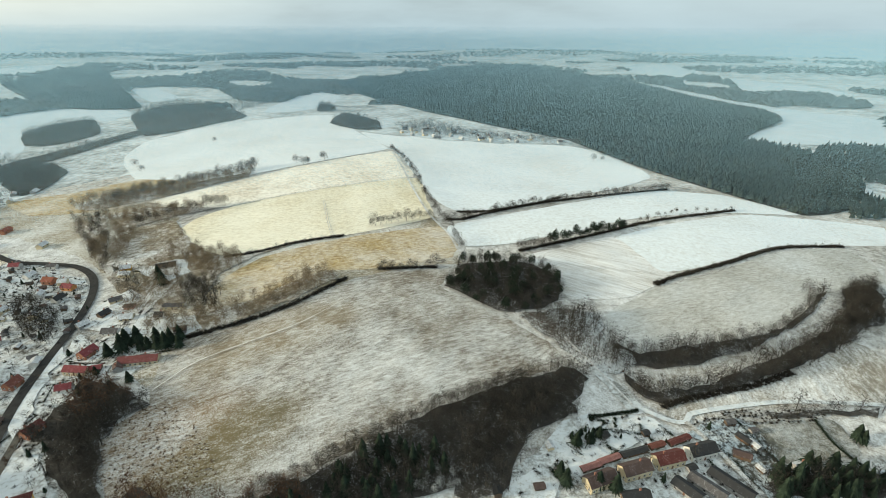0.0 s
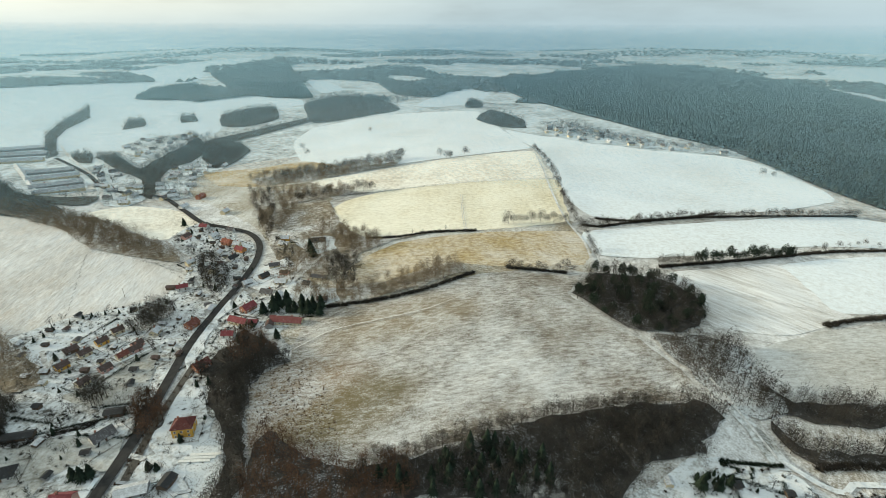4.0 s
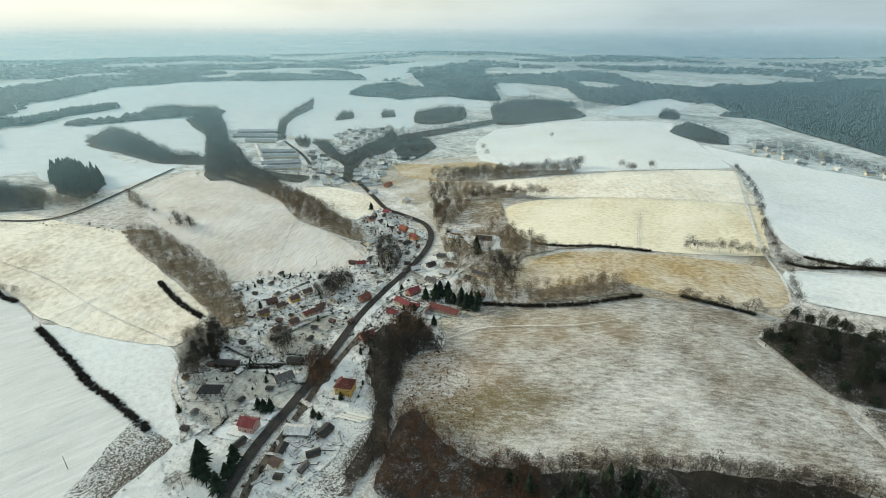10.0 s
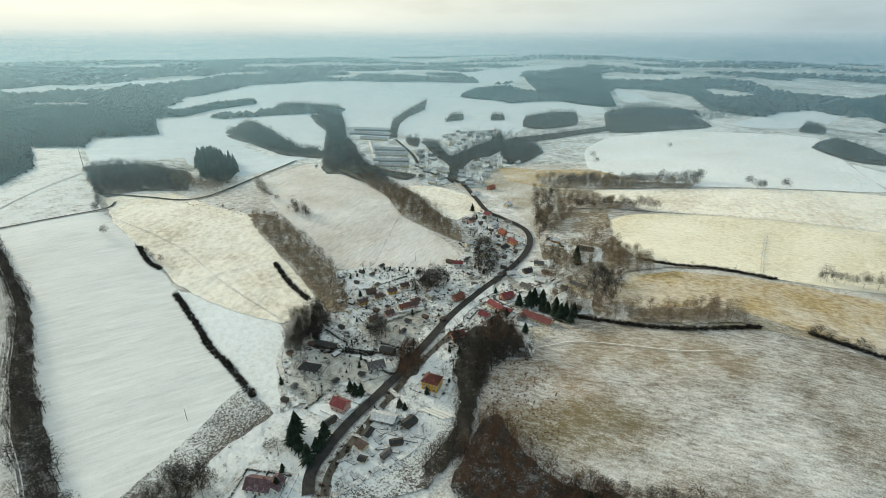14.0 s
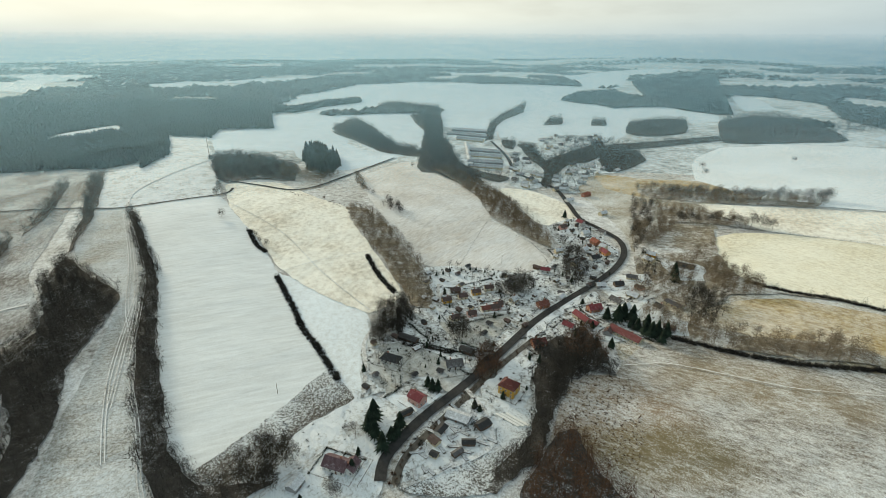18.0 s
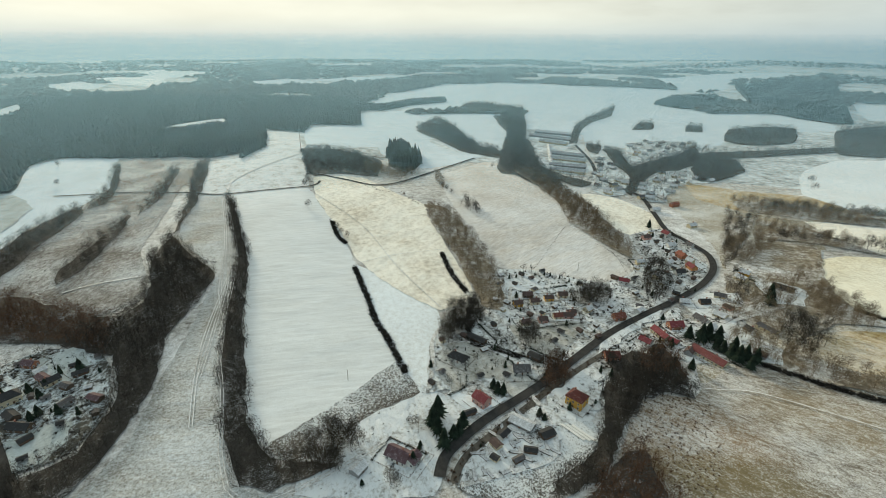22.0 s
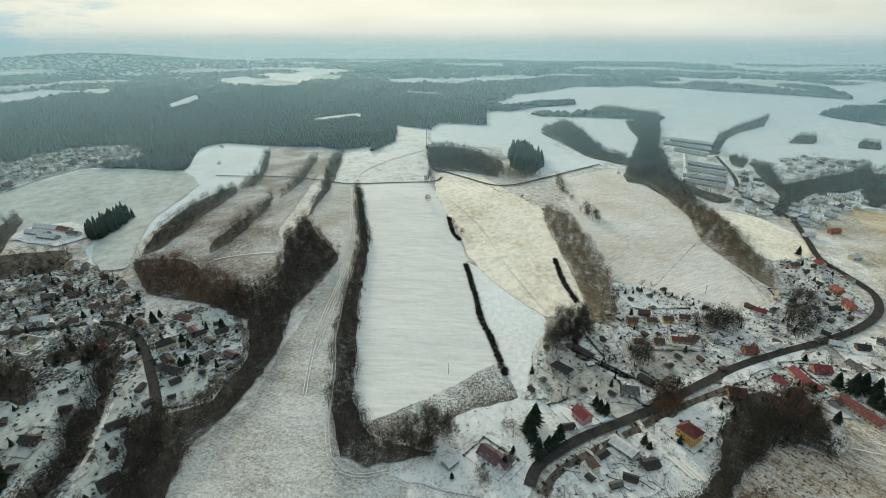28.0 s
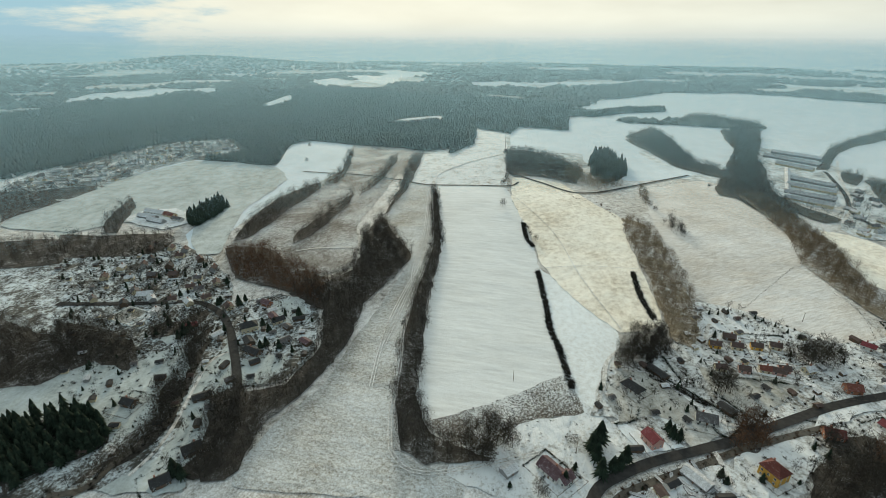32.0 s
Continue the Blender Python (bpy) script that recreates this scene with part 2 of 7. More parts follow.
# far village plots, their snow also blued for haze
M_FAR_PLOTS = ground_mat("snowy_village_plots", (0.06, 0.062, 0.056), (0.15, 0.145, 0.125), 0.60, 9, 3.0, wide=40, snow_col=(0.66, 0.73, 0.78), edge=0.16)
# plots and their snow darkened to stand for cloud shade
M_PLOTS = ground_mat("shade_dark_plots_with_snow", (0.03, 0.031, 0.029), (0.09, 0.087, 0.072), 0.47, 8, 2.2, wide=22, edge=0.1, snow_col=(0.58, 0.65, 0.70))
M_TANFLOOR = ground_mat("tan_grass_under_trees", (0.125, 0.102, 0.07), (0.25, 0.205, 0.135), 0.36, 4, 0.8, wide=30, edge=0.14)
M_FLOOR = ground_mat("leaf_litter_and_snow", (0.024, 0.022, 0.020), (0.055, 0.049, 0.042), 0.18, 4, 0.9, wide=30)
M_ASPHALT = plain_mat("worn_asphalt", (0.028, 0.028, 0.029), (0.055, 0.054, 0.053), 3.0, 0.95)
M_TRACK = ground_mat("snowy_wheel_track", (0.2, 0.18, 0.15), (0.42, 0.40, 0.36), 0.56, 3, 0.8, edge=0.16)
M_BARK = plain_mat("dark_bark", (0.05, 0.042, 0.035), (0.11, 0.09, 0.075), 0.3, per="object")
M_TWIG = plain_mat("brown_twigs", (0.030, 0.0285, 0.026), (0.062, 0.057, 0.049), 9.0, per="island", bump=0, spread=0.25)
M_RUST = plain_mat("russet_twigs", (0.07, 0.042, 0.028), (0.13, 0.076, 0.048), 5.0, per="island", bump=0)
M_PALE = plain_mat("tawny_twigs", (0.125, 0.10, 0.07), (0.235, 0.185, 0.125), 12.0, per="island", bump=0)
M_NEEDLE = plain_mat("dark_needles", (0.012, 0.022, 0.016), (0.035, 0.05, 0.034), 2.0, per="island", bump=0)
# needles of far forests, paled: haze put into the colour
M_HAZE_NEEDLE = plain_mat("haze_paled_spruce_needles", (0.026, 0.038, 0.036), (0.05, 0.066, 0.062), 60.0, per="island", bump=0, spread=0.2)
# darker copy of the needles above: shade of the western forest as colour
M_DUSK = plain_mat("shaded_spruce_needles", (0.020, 0.032, 0.030), (0.042, 0.058, 0.052), 60.0, per="island", bump=0, spread=0.2)
M_LAWN = ground_mat("lawn_under_thin_snow", (0.18, 0.17, 0.135), (0.29, 0.275, 0.225), 0.46, 6.0, 1.6, wide=25, edge=0.3, snow_col=(0.60, 0.63, 0.65))
M_LOT = ground_mat("trodden_snow_in_yards", (0.16, 0.155, 0.135), (0.30, 0.29, 0.26), 0.72, 7.0, 2.0, wide=18, edge=0.14, snow_col=(0.68, 0.72, 0.755))
# snow greyed well below clean snow: cloud shade on western slopes as colour
M_SHADEGRASS = ground_mat("shade_grey_snowy_pasture", (0.19, 0.215, 0.205), (0.30, 0.335, 0.325), 0.55, 12.0, 2.0, wide=60, edge=0.3, snow_col=(0.52, 0.59, 0.625))
M_DULL = ground_mat("dull_grass_with_little_snow", (0.10, 0.098, 0.08), (0.17, 0.162, 0.13), 0.34, 3.0, 0.8, wide=20, edge=0.2, snow_col=(0.55, 0.58, 0.60))
M_STRAW = ground_mat("straw_edge_under_snow", (0.17, 0.138, 0.085), (0.30, 0.25, 0.155), 0.42, 1.6, 0.8, turn=8, stretch=2.0, wide=70, edge=0.13, snow_col=(0.70, 0.715, 0.71))
M_FIR = plain_mat("paler_needles", (0.025, 0.04, 0.034), (0.05, 0.068, 0.055), 3.0, per="island", bump=0, spread=0.2)
M_SPECKLE = ground_mat("dark_tussocks_in_snow", (0.045, 0.04, 0.034), (0.11, 0.095, 0.075), 0.50, 1.4, 0.8, wide=40, edge=0.06, snow_col=(0.62, 0.66, 0.69))
M_ICED = plain_mat("twigs_white_with_rime", (0.34, 0.34, 0.33), (0.52, 0.52, 0.50), 4.0, per="island", bump=0, spread=0.2)
M_STREAM = plain_mat("dark_stream_and_bank", (0.03, 0.028, 0.024), (0.08, 0.07, 0.055), 2.5, 0.45)
# far woods and twigs paler by distance: haze put into their colour
M_HAZE_WOODS = plain_mat("haze_paled_woods", (0.045, 0.056, 0.054), (0.085, 0.098, 0.092), 90.0, per="island", bump=0, spread=0.15)
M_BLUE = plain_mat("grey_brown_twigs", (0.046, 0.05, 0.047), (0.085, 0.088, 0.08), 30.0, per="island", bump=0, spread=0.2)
M_HAZE_HORIZON = plain_mat("haze_paled_horizon_woods", (0.05, 0.06, 0.058), (0.09, 0.10, 0.095), 120.0, per="island", bump=0, spread=0.15)
# near grass strip, its snow greyed the same way for shade
M_SPECK = ground_mat("patchy_snow_on_short_grass", (0.17, 0.16, 0.135), (0.29, 0.275, 0.24), 0.50, 1.6, 0.9, turn=80, stretch=1.5, wide=50, edge=0.16, snow_col=(0.60, 0.645, 0.68))
for m in (M_ASPHALT, M_TWIG, M_RUST, M_PALE, M_NEEDLE, M_HAZE_NEEDLE, M_HAZE_WOODS, M_HAZE_HORIZON, M_BLUE):
    m.node_tree.nodes["Principled BSDF"].inputs["Specular IOR Level"].default_value = 0.1

# ---- land ----
HILLS = [  # x, y, height, spread along, spread across, turn of the long side
    (-57, 322, 20, 136, 100, 0), (-157, 670, 28, 243, 186, 0), (257, 430, 17, 136, 107, 0),
    (-800, 29, 28, 372, 136, 0), (-615, 336, 14, 172, 93, -20), (-970, -386, 13, 230, 172, 0),
    (-358, 1215, 25, 372, 215, 0), (-1860, 1290, 34, 600, 372, 35), (715, 1000, 22, 458, 286, 0),
    (-4060, -2160, 75, 700, 350, 60), (900, 4500, 45, 900, 300, 0), (-3000, 3500, 40, 700, 300, 40), (3300, 3200, 40, 700, 400, -45)]


def h(x, y):
    """Height of the land."""
    x, y = np.asarray(x, float), np.asarray(y, float)
    z = np.zeros_like(x)
    for cx, cy, up, a, b, turn in HILLS:
        c, s = np.cos(np.radians(turn)), np.sin(np.radians(turn))
        u, v = (x - cx) * c + (y - cy) * s, (y - cy) * c - (x - cx) * s
        z = z + up * np.exp(-0.5 * ((u / a) ** 2 + (v / b) ** 2))
    r = np.hypot(x, y)
    k = np.clip((r - 1300) / 2200, 0, 1)
    k = k * k * (3 - 2 * k)
    roll = np.sin(x / 590 + 1.3) * np.sin(y / 760 + 0.4) + 0.6 * np.sin((x + y) / 390) * np.cos((x - y) / 870)
    return z + k * (16 * roll + 10) + 0.6 * np.sin(x / 53) * np.sin(y / 61)


def hz(x, y):
    return float(h(x, y))


dome_field = [(-163, 172), (-179, 189), (-183, 203), (-170, 226), (-177, 244), (-182, 281), (-150, 294), (-112, 317), (-78, 352), (-55, 365), (-29, 371), (6, 385), (-4, 349),
    (10, 333), (38, 313), (66, 288), (85, 266), (36, 247), (3, 230), (-27, 211), (-57, 189), (-81, 170), (-98, 153), (-120, 143), (-144, 150)]
orange_field = [(-187, 345), (-183, 373), (-164, 409), (-126, 435), (-68, 464), (-3, 485), (10, 437), (5, 409), (-40, 388), (-69, 380), (-105, 379), (-129, 357),
    (-146, 335), (-171, 328)]
golden_field = [(-278, 476), (-274, 511), (-244, 545), (-162, 593), (-40, 649), (-26, 579), (-15, 519), (-54, 491), (-109, 461), (-142, 448), (-171, 427), (-197, 418),
    (-238, 444)]
cream_field = [(-356, 576), (-313, 609), (-256, 658), (-173, 735), (-88, 816), (-64, 717), (-46, 657), (-165, 601), (-255, 552), (-293, 551)]
bright_field = [(-440, 689), (-536, 821), (-569, 950), (-492, 1067), (-381, 1145), (-266, 1185), (-176, 998), (-101, 845), (-185, 746), (-272, 676), (-340, 645)]
valley_slope = [(-557, 600), (-483, 632), (-429, 671), (-337, 640), (-363, 581), (-412, 557), (-488, 552)]
wide_snowfield = [(-165, 1000), (-92, 962), (-28, 966), (93, 907), (206, 910), (253, 885), (303, 755), (302, 709), (221, 643), (149, 605), (79, 554), (17, 541),
    (-10, 580), (-34, 667), (-60, 759), (-91, 860)]
strip_snowfield = [(9, 487), (117, 548), (233, 615), (295, 641), (375, 631), (430, 564), (345, 561), (260, 540), (185, 509), (126, 472), (53, 441), (22, 437)]
white_corner_field = [(173, 452), (258, 504), (359, 549), (442, 542), (504, 526), (468, 478), (406, 466), (339, 454), (273, 418), (227, 398), (188, 389)]
stubble_field = [(79, 411), (117, 431), (171, 457), (187, 387), (200, 382), (173, 364), (144, 346), (102, 343), (97, 374)]
round_field = [(117, 298), (132, 323), (174, 353), (239, 382), (322, 427), (402, 453), (404, 418), (387, 385), (335, 369), (303, 358), (268, 325), (226, 303),
    (189, 296), (136, 283), (117, 285)]
lower_meadow = [(127, 257), (168, 266), (216, 285), (264, 305), (310, 328), (330, 348), (275, 315), (252, 298), (269, 299), (207, 268), (161, 251), (130, 246)]
east_field = [(131, 229), (184, 246), (230, 262), (292, 297), (304, 277), (273, 239), (214, 238), (176, 232), (144, 221)]
plot_field = [(182, 218), (228, 222), (226, 201), (188, 196), (179, 197)]
long_snowfield = [(-667, -49), (-657, 42), (-596, 49), (-520, 59), (-421, 62), (-368, 60), (-323, 60), (-271, 65), (-255, 37), (-239, 7), (-228, -20), (-238, -28),
    (-299, -30), (-419, -30), (-523, -35), (-616, -44)]
dry_slope = [(-710, 63), (-703, 126), (-616, 155), (-571, 176), (-505, 166), (-428, 158), (-342, 148), (-327, 116), (-380, 88), (-431, 72), (-501, 68), (-544, 62),
    (-617, 55)]
low_snowfield = [(-420, 66), (-376, 86), (-322, 110), (-287, 99), (-250, 82), (-238, 73), (-270, 67), (-322, 64), (-367, 62)]
ribbed_field = [(-701, 254), (-774, 359), (-703, 398), (-598, 368), (-489, 335), (-449, 311), (-369, 224), (-384, 197), (-438, 200), (-521, 214), (-601, 226)]
corner_meadow = [(-449, 313), (-402, 317), (-358, 311), (-330, 303), (-325, 268), (-344, 245), (-366, 225)]
slope_meadow = [(-552, 404), (-534, 438), (-484, 444), (-432, 434), (-398, 388), (-422, 369), (-485, 388)]
ridge_field = [(-702, -84), (-881, -83), (-889, -31), (-1187, -11), (-1094, 62), (-667, 43), (-677, -56)]
track_field = [(-661, -55), (-489, -40), (-412, -42), (-338, -52), (-248, -47), (-203, -41), (-191, -24), (-187, -6), (-174, -3), (-178, -116), (-219, -111),
    (-256, -91), (-304, -83), (-356, -70), (-437, -56), (-478, -66), (-550, -97), (-644, -100), (-696, -84)]
wood_meadow = [(-496, -209), (-571, -201), (-666, -182), (-738, -147), (-777, -118), (-641, -130), (-542, -139), (-433, -115), (-414, -143), (-444, -179)]
heath_field = [(-1020, -244), (-939, -97), (-773, -108), (-703, -175), (-560, -191), (-488, -207), (-477, -238), (-557, -251), (-688, -237), (-805, -211)]
west_snowfield = [(-679, -530), (-782, -546), (-856, -504), (-810, -339), (-968, -365), (-1028, -339), (-1026, -252), (-842, -220), (-730, -241), (-666, -277),
    (-588, -284), (-510, -290), (-466, -281), (-467, -295), (-519, -329), (-571, -333), (-617, -326), (-641, -406), (-615, -450)]
far_west_field = [(-568, -529), (-624, -530), (-674, -527), (-622, -462), (-563, -464), (-505, -479)]
upper_snow = [(-1180, 96), (-1236, 154), (-1339, 242), (-1483, 284), (-1486, 435), (-1131, 337), (-977, 329), (-820, 357), (-766, 244), (-887, 206), (-969, 213),
    (-927, 118), (-930, 75)]
north_snow = [(-812, 258), (-1384, 407), (-1380, 532), (-1364, 697), (-1104, 579), (-900, 448), (-830, 361), (-980, 364), (-1101, 367)]
north_ridge_snow = [(-1695, 321), (-1967, 509), (-2126, 781), (-1986, 1013), (-1768, 1153), (-1530, 1469), (-1354, 1331), (-1334, 1220), (-1115, 1210), (-957, 1198),
    (-874, 1271), (-777, 1174), (-989, 1080), (-1152, 907), (-1286, 716), (-1450, 589), (-1588, 409)]
village_snow = [(-1292, 701), (-1152, 907), (-958, 1104), (-818, 968), (-877, 851), (-887, 678), (-981, 699), (-1130, 615)]
garden_ground = [(-374, 189), (-362, 225), (-323, 266), (-327, 301), (-379, 394), (-318, 386), (-277, 330), (-259, 251), (-234, 174), (-235, 153), (-277, 107),
    (-314, 116), (-305, 147)]
orchard_ground = [(-294, 100), (-271, 150), (-235, 170), (-214, 113), (-234, 87), (-233, 74)]
yard_ground = [(-260, 61), (-229, 85), (-221, 109), (-191, 72), (-164, 55), (-187, -10), (-211, 4), (-227, 32), (-235, 69)]
island_ground = [(-199, 122), (-203, 149), (-223, 192), (-247, 239), (-262, 298), (-228, 269), (-205, 197), (-187, 170), (-174, 140), (-172, 69), (-189, 85)]
west_garden = [(-352, -205), (-376, -167), (-345, -123), (-286, -111), (-258, -125), (-254, -145), (-290, -168)]
west_yard = [(-179, -190), (-209, -179), (-255, -182), (-319, -202), (-311, -190), (-260, -158), (-224, -143), (-196, -148), (-178, -150)]
west_green = [(-264, -286), (-257, -244), (-286, -229), (-298, -208), (-245, -183), (-205, -199), (-223, -253)]
west_village_ground = [(-442, -374), (-497, -344), (-453, -268), (-403, -233), (-353, -219), (-322, -247), (-323, -291), (-367, -359)]
blocks_ground = [(24, 169), (68, 207), (84, 218), (115, 224), (139, 203), (151, 189), (156, 172)]
allotments = [(145, 215), (171, 222), (182, 218), (179, 196), (193, 185), (161, 186), (150, 199)]
stream_bank = [(85, 316), (102, 291), (103, 263), (123, 226), (112, 224), (95, 263), (86, 290)]
village_ground = [(-407, 367), (-414, 422), (-360, 408), (-304, 351), (-289, 300), (-338, 332)]
terrace_ground = [(-245, 307), (-231, 327), (-181, 303), (-183, 288), (-198, 251), (-235, 233), (-246, 273)]
farm_ground = [(-1000, 571), (-972, 661), (-682, 509), (-657, 455), (-725, 432), (-839, 464)]
far_village_ground = [(-577, 527), (-631, 608), (-627, 672), (-546, 642), (-560, 612), (-544, 556), (-494, 501), (-505, 483), (-530, 484)]
plot_red = [(-230, 86), (-241, 110), (-228, 114), (-213, 120), (-211, 115), (-208, 97), (-214, 93)]
shed_plot = [(-166, 69), (-178, 81), (-194, 104), (-203, 118), (-183, 134), (-163, 123), (-164, 92)]
court_ground = [(-330, -296), (-348, -292), (-338, -259), (-320, -263)]
bank_ground = [(-226, -20), (-238, 7), (-254, 37), (-270, 64), (-236, 71), (-232, 54), (-225, 31), (-208, 13), (-202, -3), (-221, -22)]
bare_corner = [(-184, 194), (-184, 204), (-174, 215), (-162, 224), (-143, 208), (-126, 193), (-117, 178), (-111, 161), (-119, 147), (-144, 165), (-162, 175)]
forest_snow = [(-1327, -220), (-1416, -206), (-1487, -108), (-1394, -101)]
far_snow_a = [(-2532, -851), (-2799, -817), (-2903, -785), (-2549, -622), (-2363, -681)]
far_snow_b = [(-3084, -799), (-3000, -583), (-3716, -559), (-3533, -342), (-3032, -229), (-2855, -432), (-2504, -395), (-2674, -493)]
far_snow_c = [(-1750, -1473), (-1925, -1488), (-2162, -1338), (-2129, -1090), (-1963, -1221), (-1792, -1217), (-1757, -1365), (-1618, -1369)]
far_snow_d = [(794, 2352), (892, 2063), (943, 1653), (997, 1453), (1087, 1233), (834, 928), (692, 921), (579, 945), (801, 1164), (902, 1379), (865, 1720)]
far_snow_e = [(1031, 3039), (1352, 3184), (1317, 2674), (1086, 2405), (1014, 2715)]
far_snow_f = [(-1086, 1228), (-1067, 1312), (-1008, 1375), (-860, 1334), (-759, 1238), (-838, 1168), (-893, 1082), (-942, 1051)]
far_snow_g = [(1320, 2403), (1380, 2280), (1480, 2063), (1443, 1833), (1264, 1869), (1084, 1876)]
far_snow_h = [(-2146, 1927), (-2247, 2448), (-2077, 2858), (-1872, 2473), (-1953, 2270), (-1441, 1575), (-1484, 1455), (-1688, 1619)]
far_snow_i = [(-1108, 1838), (-1050, 1863), (-852, 1629), (-877, 1532)]
far_snow_j = [(-438, 1242), (-498, 1689), (-443, 1848), (-367, 1771), (-327, 1407), (-356, 1271)]
village_rise = [(-992, 691), (-1099, 883), (-858, 988), (-771, 871), (-805, 742), (-875, 670)]
ridge_village = [(-115, 1062), (-6, 1095), (131, 1000), (245, 951), (239, 923), (101, 930), (5, 930), (-73, 978)]
forest_village = [(-688, -725), (-752, -737), (-846, -704), (-924, -688), (-1043, -645), (-1052, -544), (-918, -443), (-881, -514), (-800, -549), (-714, -567), (-697, -622), (-670, -665)]
west_wide = [(-442, -429), (-455, -383), (-497, -344), (-414, -233), (-352, -200), (-290, -176), (-224, -139), (-179, -150), (-181, -219)]
forest_floor_w = [(-1595, -1350), (-1973, -1014), (-2215, -508), (-1978, 66), (-1795, 324), (-1400, 253), (-1271, 115), (-1233, -11), (-978, -17), (-940, -75),
    (-1041, -343), (-990, -373), (-824, -344), (-852, -472), (-900, -610), (-816, -727)]
forest_floor_e = [(-424, 2086), (-312, 2275), (51, 3328), (529, 3402), (784, 2443), (865, 1720), (902, 1379), (806, 1193), (584, 955), (639, 842), (602, 679),
    (517, 587), (435, 561), (383, 647), (315, 756), (236, 961), (117, 1092), (-36, 1280), (-231, 1665)]
west_outer = [(-383, -541), (-431, -483), (-456, -430), (-240, -254), (-165, -198), (-161, -284)]
valley_tan = [(-603, 548), (-557, 604), (-452, 620), (-315, 559), (-286, 480), (-221, 383), (-167, 348), (-144, 357), (-110, 348), (-132, 308), (-188, 297),
    (-270, 364), (-347, 427), (-444, 476)]
meadow_under = [(-306, 415), (-241, 468), (-139, 497), (-28, 588), (2, 458), (17, 393), (-21, 387), (-91, 345), (-139, 293), (-181, 240), (-208, 270), (-189, 317),
    (-237, 377)]
west_slope_snow = [(-531, -578), (-601, -597), (-720, -567), (-852, -505), (-811, -338), (-743, -294), (-608, -299), (-534, -286), (-465, -268), (-465, -293),
    (-531, -333), (-581, -338), (-556, -389), (-553, -436), (-519, -467), (-518, -526)]
west_white_a = [(-170, -187), (-193, -169), (-213, -168), (-243, -179), (-272, -182), (-301, -179), (-255, -155), (-223, -150), (-191, -147), (-171, -144)]
west_white_b = [(-279, -158), (-287, -144), (-282, -127), (-262, -129), (-253, -145)]
west_white_c = [(-275, -233), (-291, -221), (-321, -206), (-313, -197), (-285, -196), (-255, -190), (-249, -199), (-266, -213)]
west_white_d = [(-237, -304), (-253, -296), (-277, -256), (-254, -223), (-229, -212), (-226, -238), (-210, -259), (-201, -271)]
west_white_e = [(-306, -237), (-329, -224), (-335, -214), (-313, -216), (-298, -225)]
west_white_f = [(-362, -173), (-370, -146), (-342, -135), (-322, -140), (-339, -157)]
lawn_a = [(-253, 88), (-276, 101), (-278, 119), (-258, 135), (-242, 139), (-225, 143), (-209, 124), (-228, 124), (-238, 111), (-228, 90)]
lawn_b = [(-285, 155), (-256, 159), (-236, 167), (-251, 192), (-274, 220), (-280, 204), (-276, 176)]
snow_lot_c = [(-199, 126), (-202, 135), (-189, 155), (-180, 150), (-173, 125), (-173, 73), (-186, 93)]
snow_lot_d = [(-205, 141), (-217, 170), (-224, 194), (-209, 187), (-187, 165), (-190, 155), (-187, 142)]
snow_lot_e = [(-357, 186), (-363, 212), (-330, 222), (-322, 227), (-319, 175)]
snow_lot_f = [(-251, 220), (-257, 251), (-269, 284), (-257, 275), (-245, 236), (-231, 207), (-226, 194)]
snow_lot_g = [(69, 216), (85, 222), (85, 201), (91, 193), (69, 182), (63, 196), (54, 196)]
snow_lot_h = [(86, 208), (102, 215), (119, 224), (128, 214), (112, 206), (96, 199)]
snow_lot_i = [(35, 178), (52, 185), (59, 176), (55, 166), (32, 166)]
east_plots = [(137, 210), (150, 218), (175, 223), (179, 215), (181, 192), (196, 190), (233, 188), (220, 171), (163, 170), (156, 192), (149, 203)]
dome_wood = [(85, 263), (36, 245), (4, 227), (-26, 209), (-56, 187), (-81, 168), (-98, 151), (-117, 143), (10, 173), (50, 213), (81, 232), (94, 252)]
copse = [(11, 375), (18, 394), (46, 399), (74, 400), (94, 381), (99, 349), (86, 328), (62, 317), (42, 314), (12, 338), (0, 347)]
stream_wood = [(57, 312), (89, 325), (108, 324), (119, 309), (114, 286), (131, 276), (117, 258), (96, 262), (83, 280)]
bend_wood = [(117, 292), (135, 280), (188, 293), (229, 302), (268, 322), (305, 354), (323, 360), (271, 315), (214, 282), (155, 263), (114, 264)]
outer_wood = [(116, 259), (130, 245), (165, 251), (214, 274), (271, 302), (308, 328), (346, 371), (371, 374), (342, 331), (301, 298), (240, 266), (184, 247),
    (132, 231), (117, 239)]
golden_edge_wood = [(-220, 309), (-178, 317), (-145, 333), (-124, 357), (-99, 376), (-85, 361), (-114, 326), (-150, 298), (-178, 288), (-208, 289)]
lower_golden_wood = [(-342, 475), (-309, 521), (-265, 472), (-234, 437), (-190, 415), (-141, 445), (-172, 414), (-192, 379), (-189, 340), (-227, 348), (-270, 392),
    (-323, 413)]
upper_golden_wood = [(-391, 537), (-346, 559), (-259, 544), (-309, 521), (-348, 483)]
cream_edge_wood = [(-463, 578), (-405, 631), (-340, 645), (-271, 686), (-266, 660), (-323, 611), (-371, 574), (-425, 550)]
village_trees = [(-424, 524), (-391, 537), (-311, 415), (-256, 368), (-220, 318), (-271, 355), (-349, 441)]
mid_wood = [(-570, 180), (-550, 203), (-486, 204), (-398, 192), (-332, 180), (-305, 159), (-322, 149), (-420, 162), (-488, 163)]
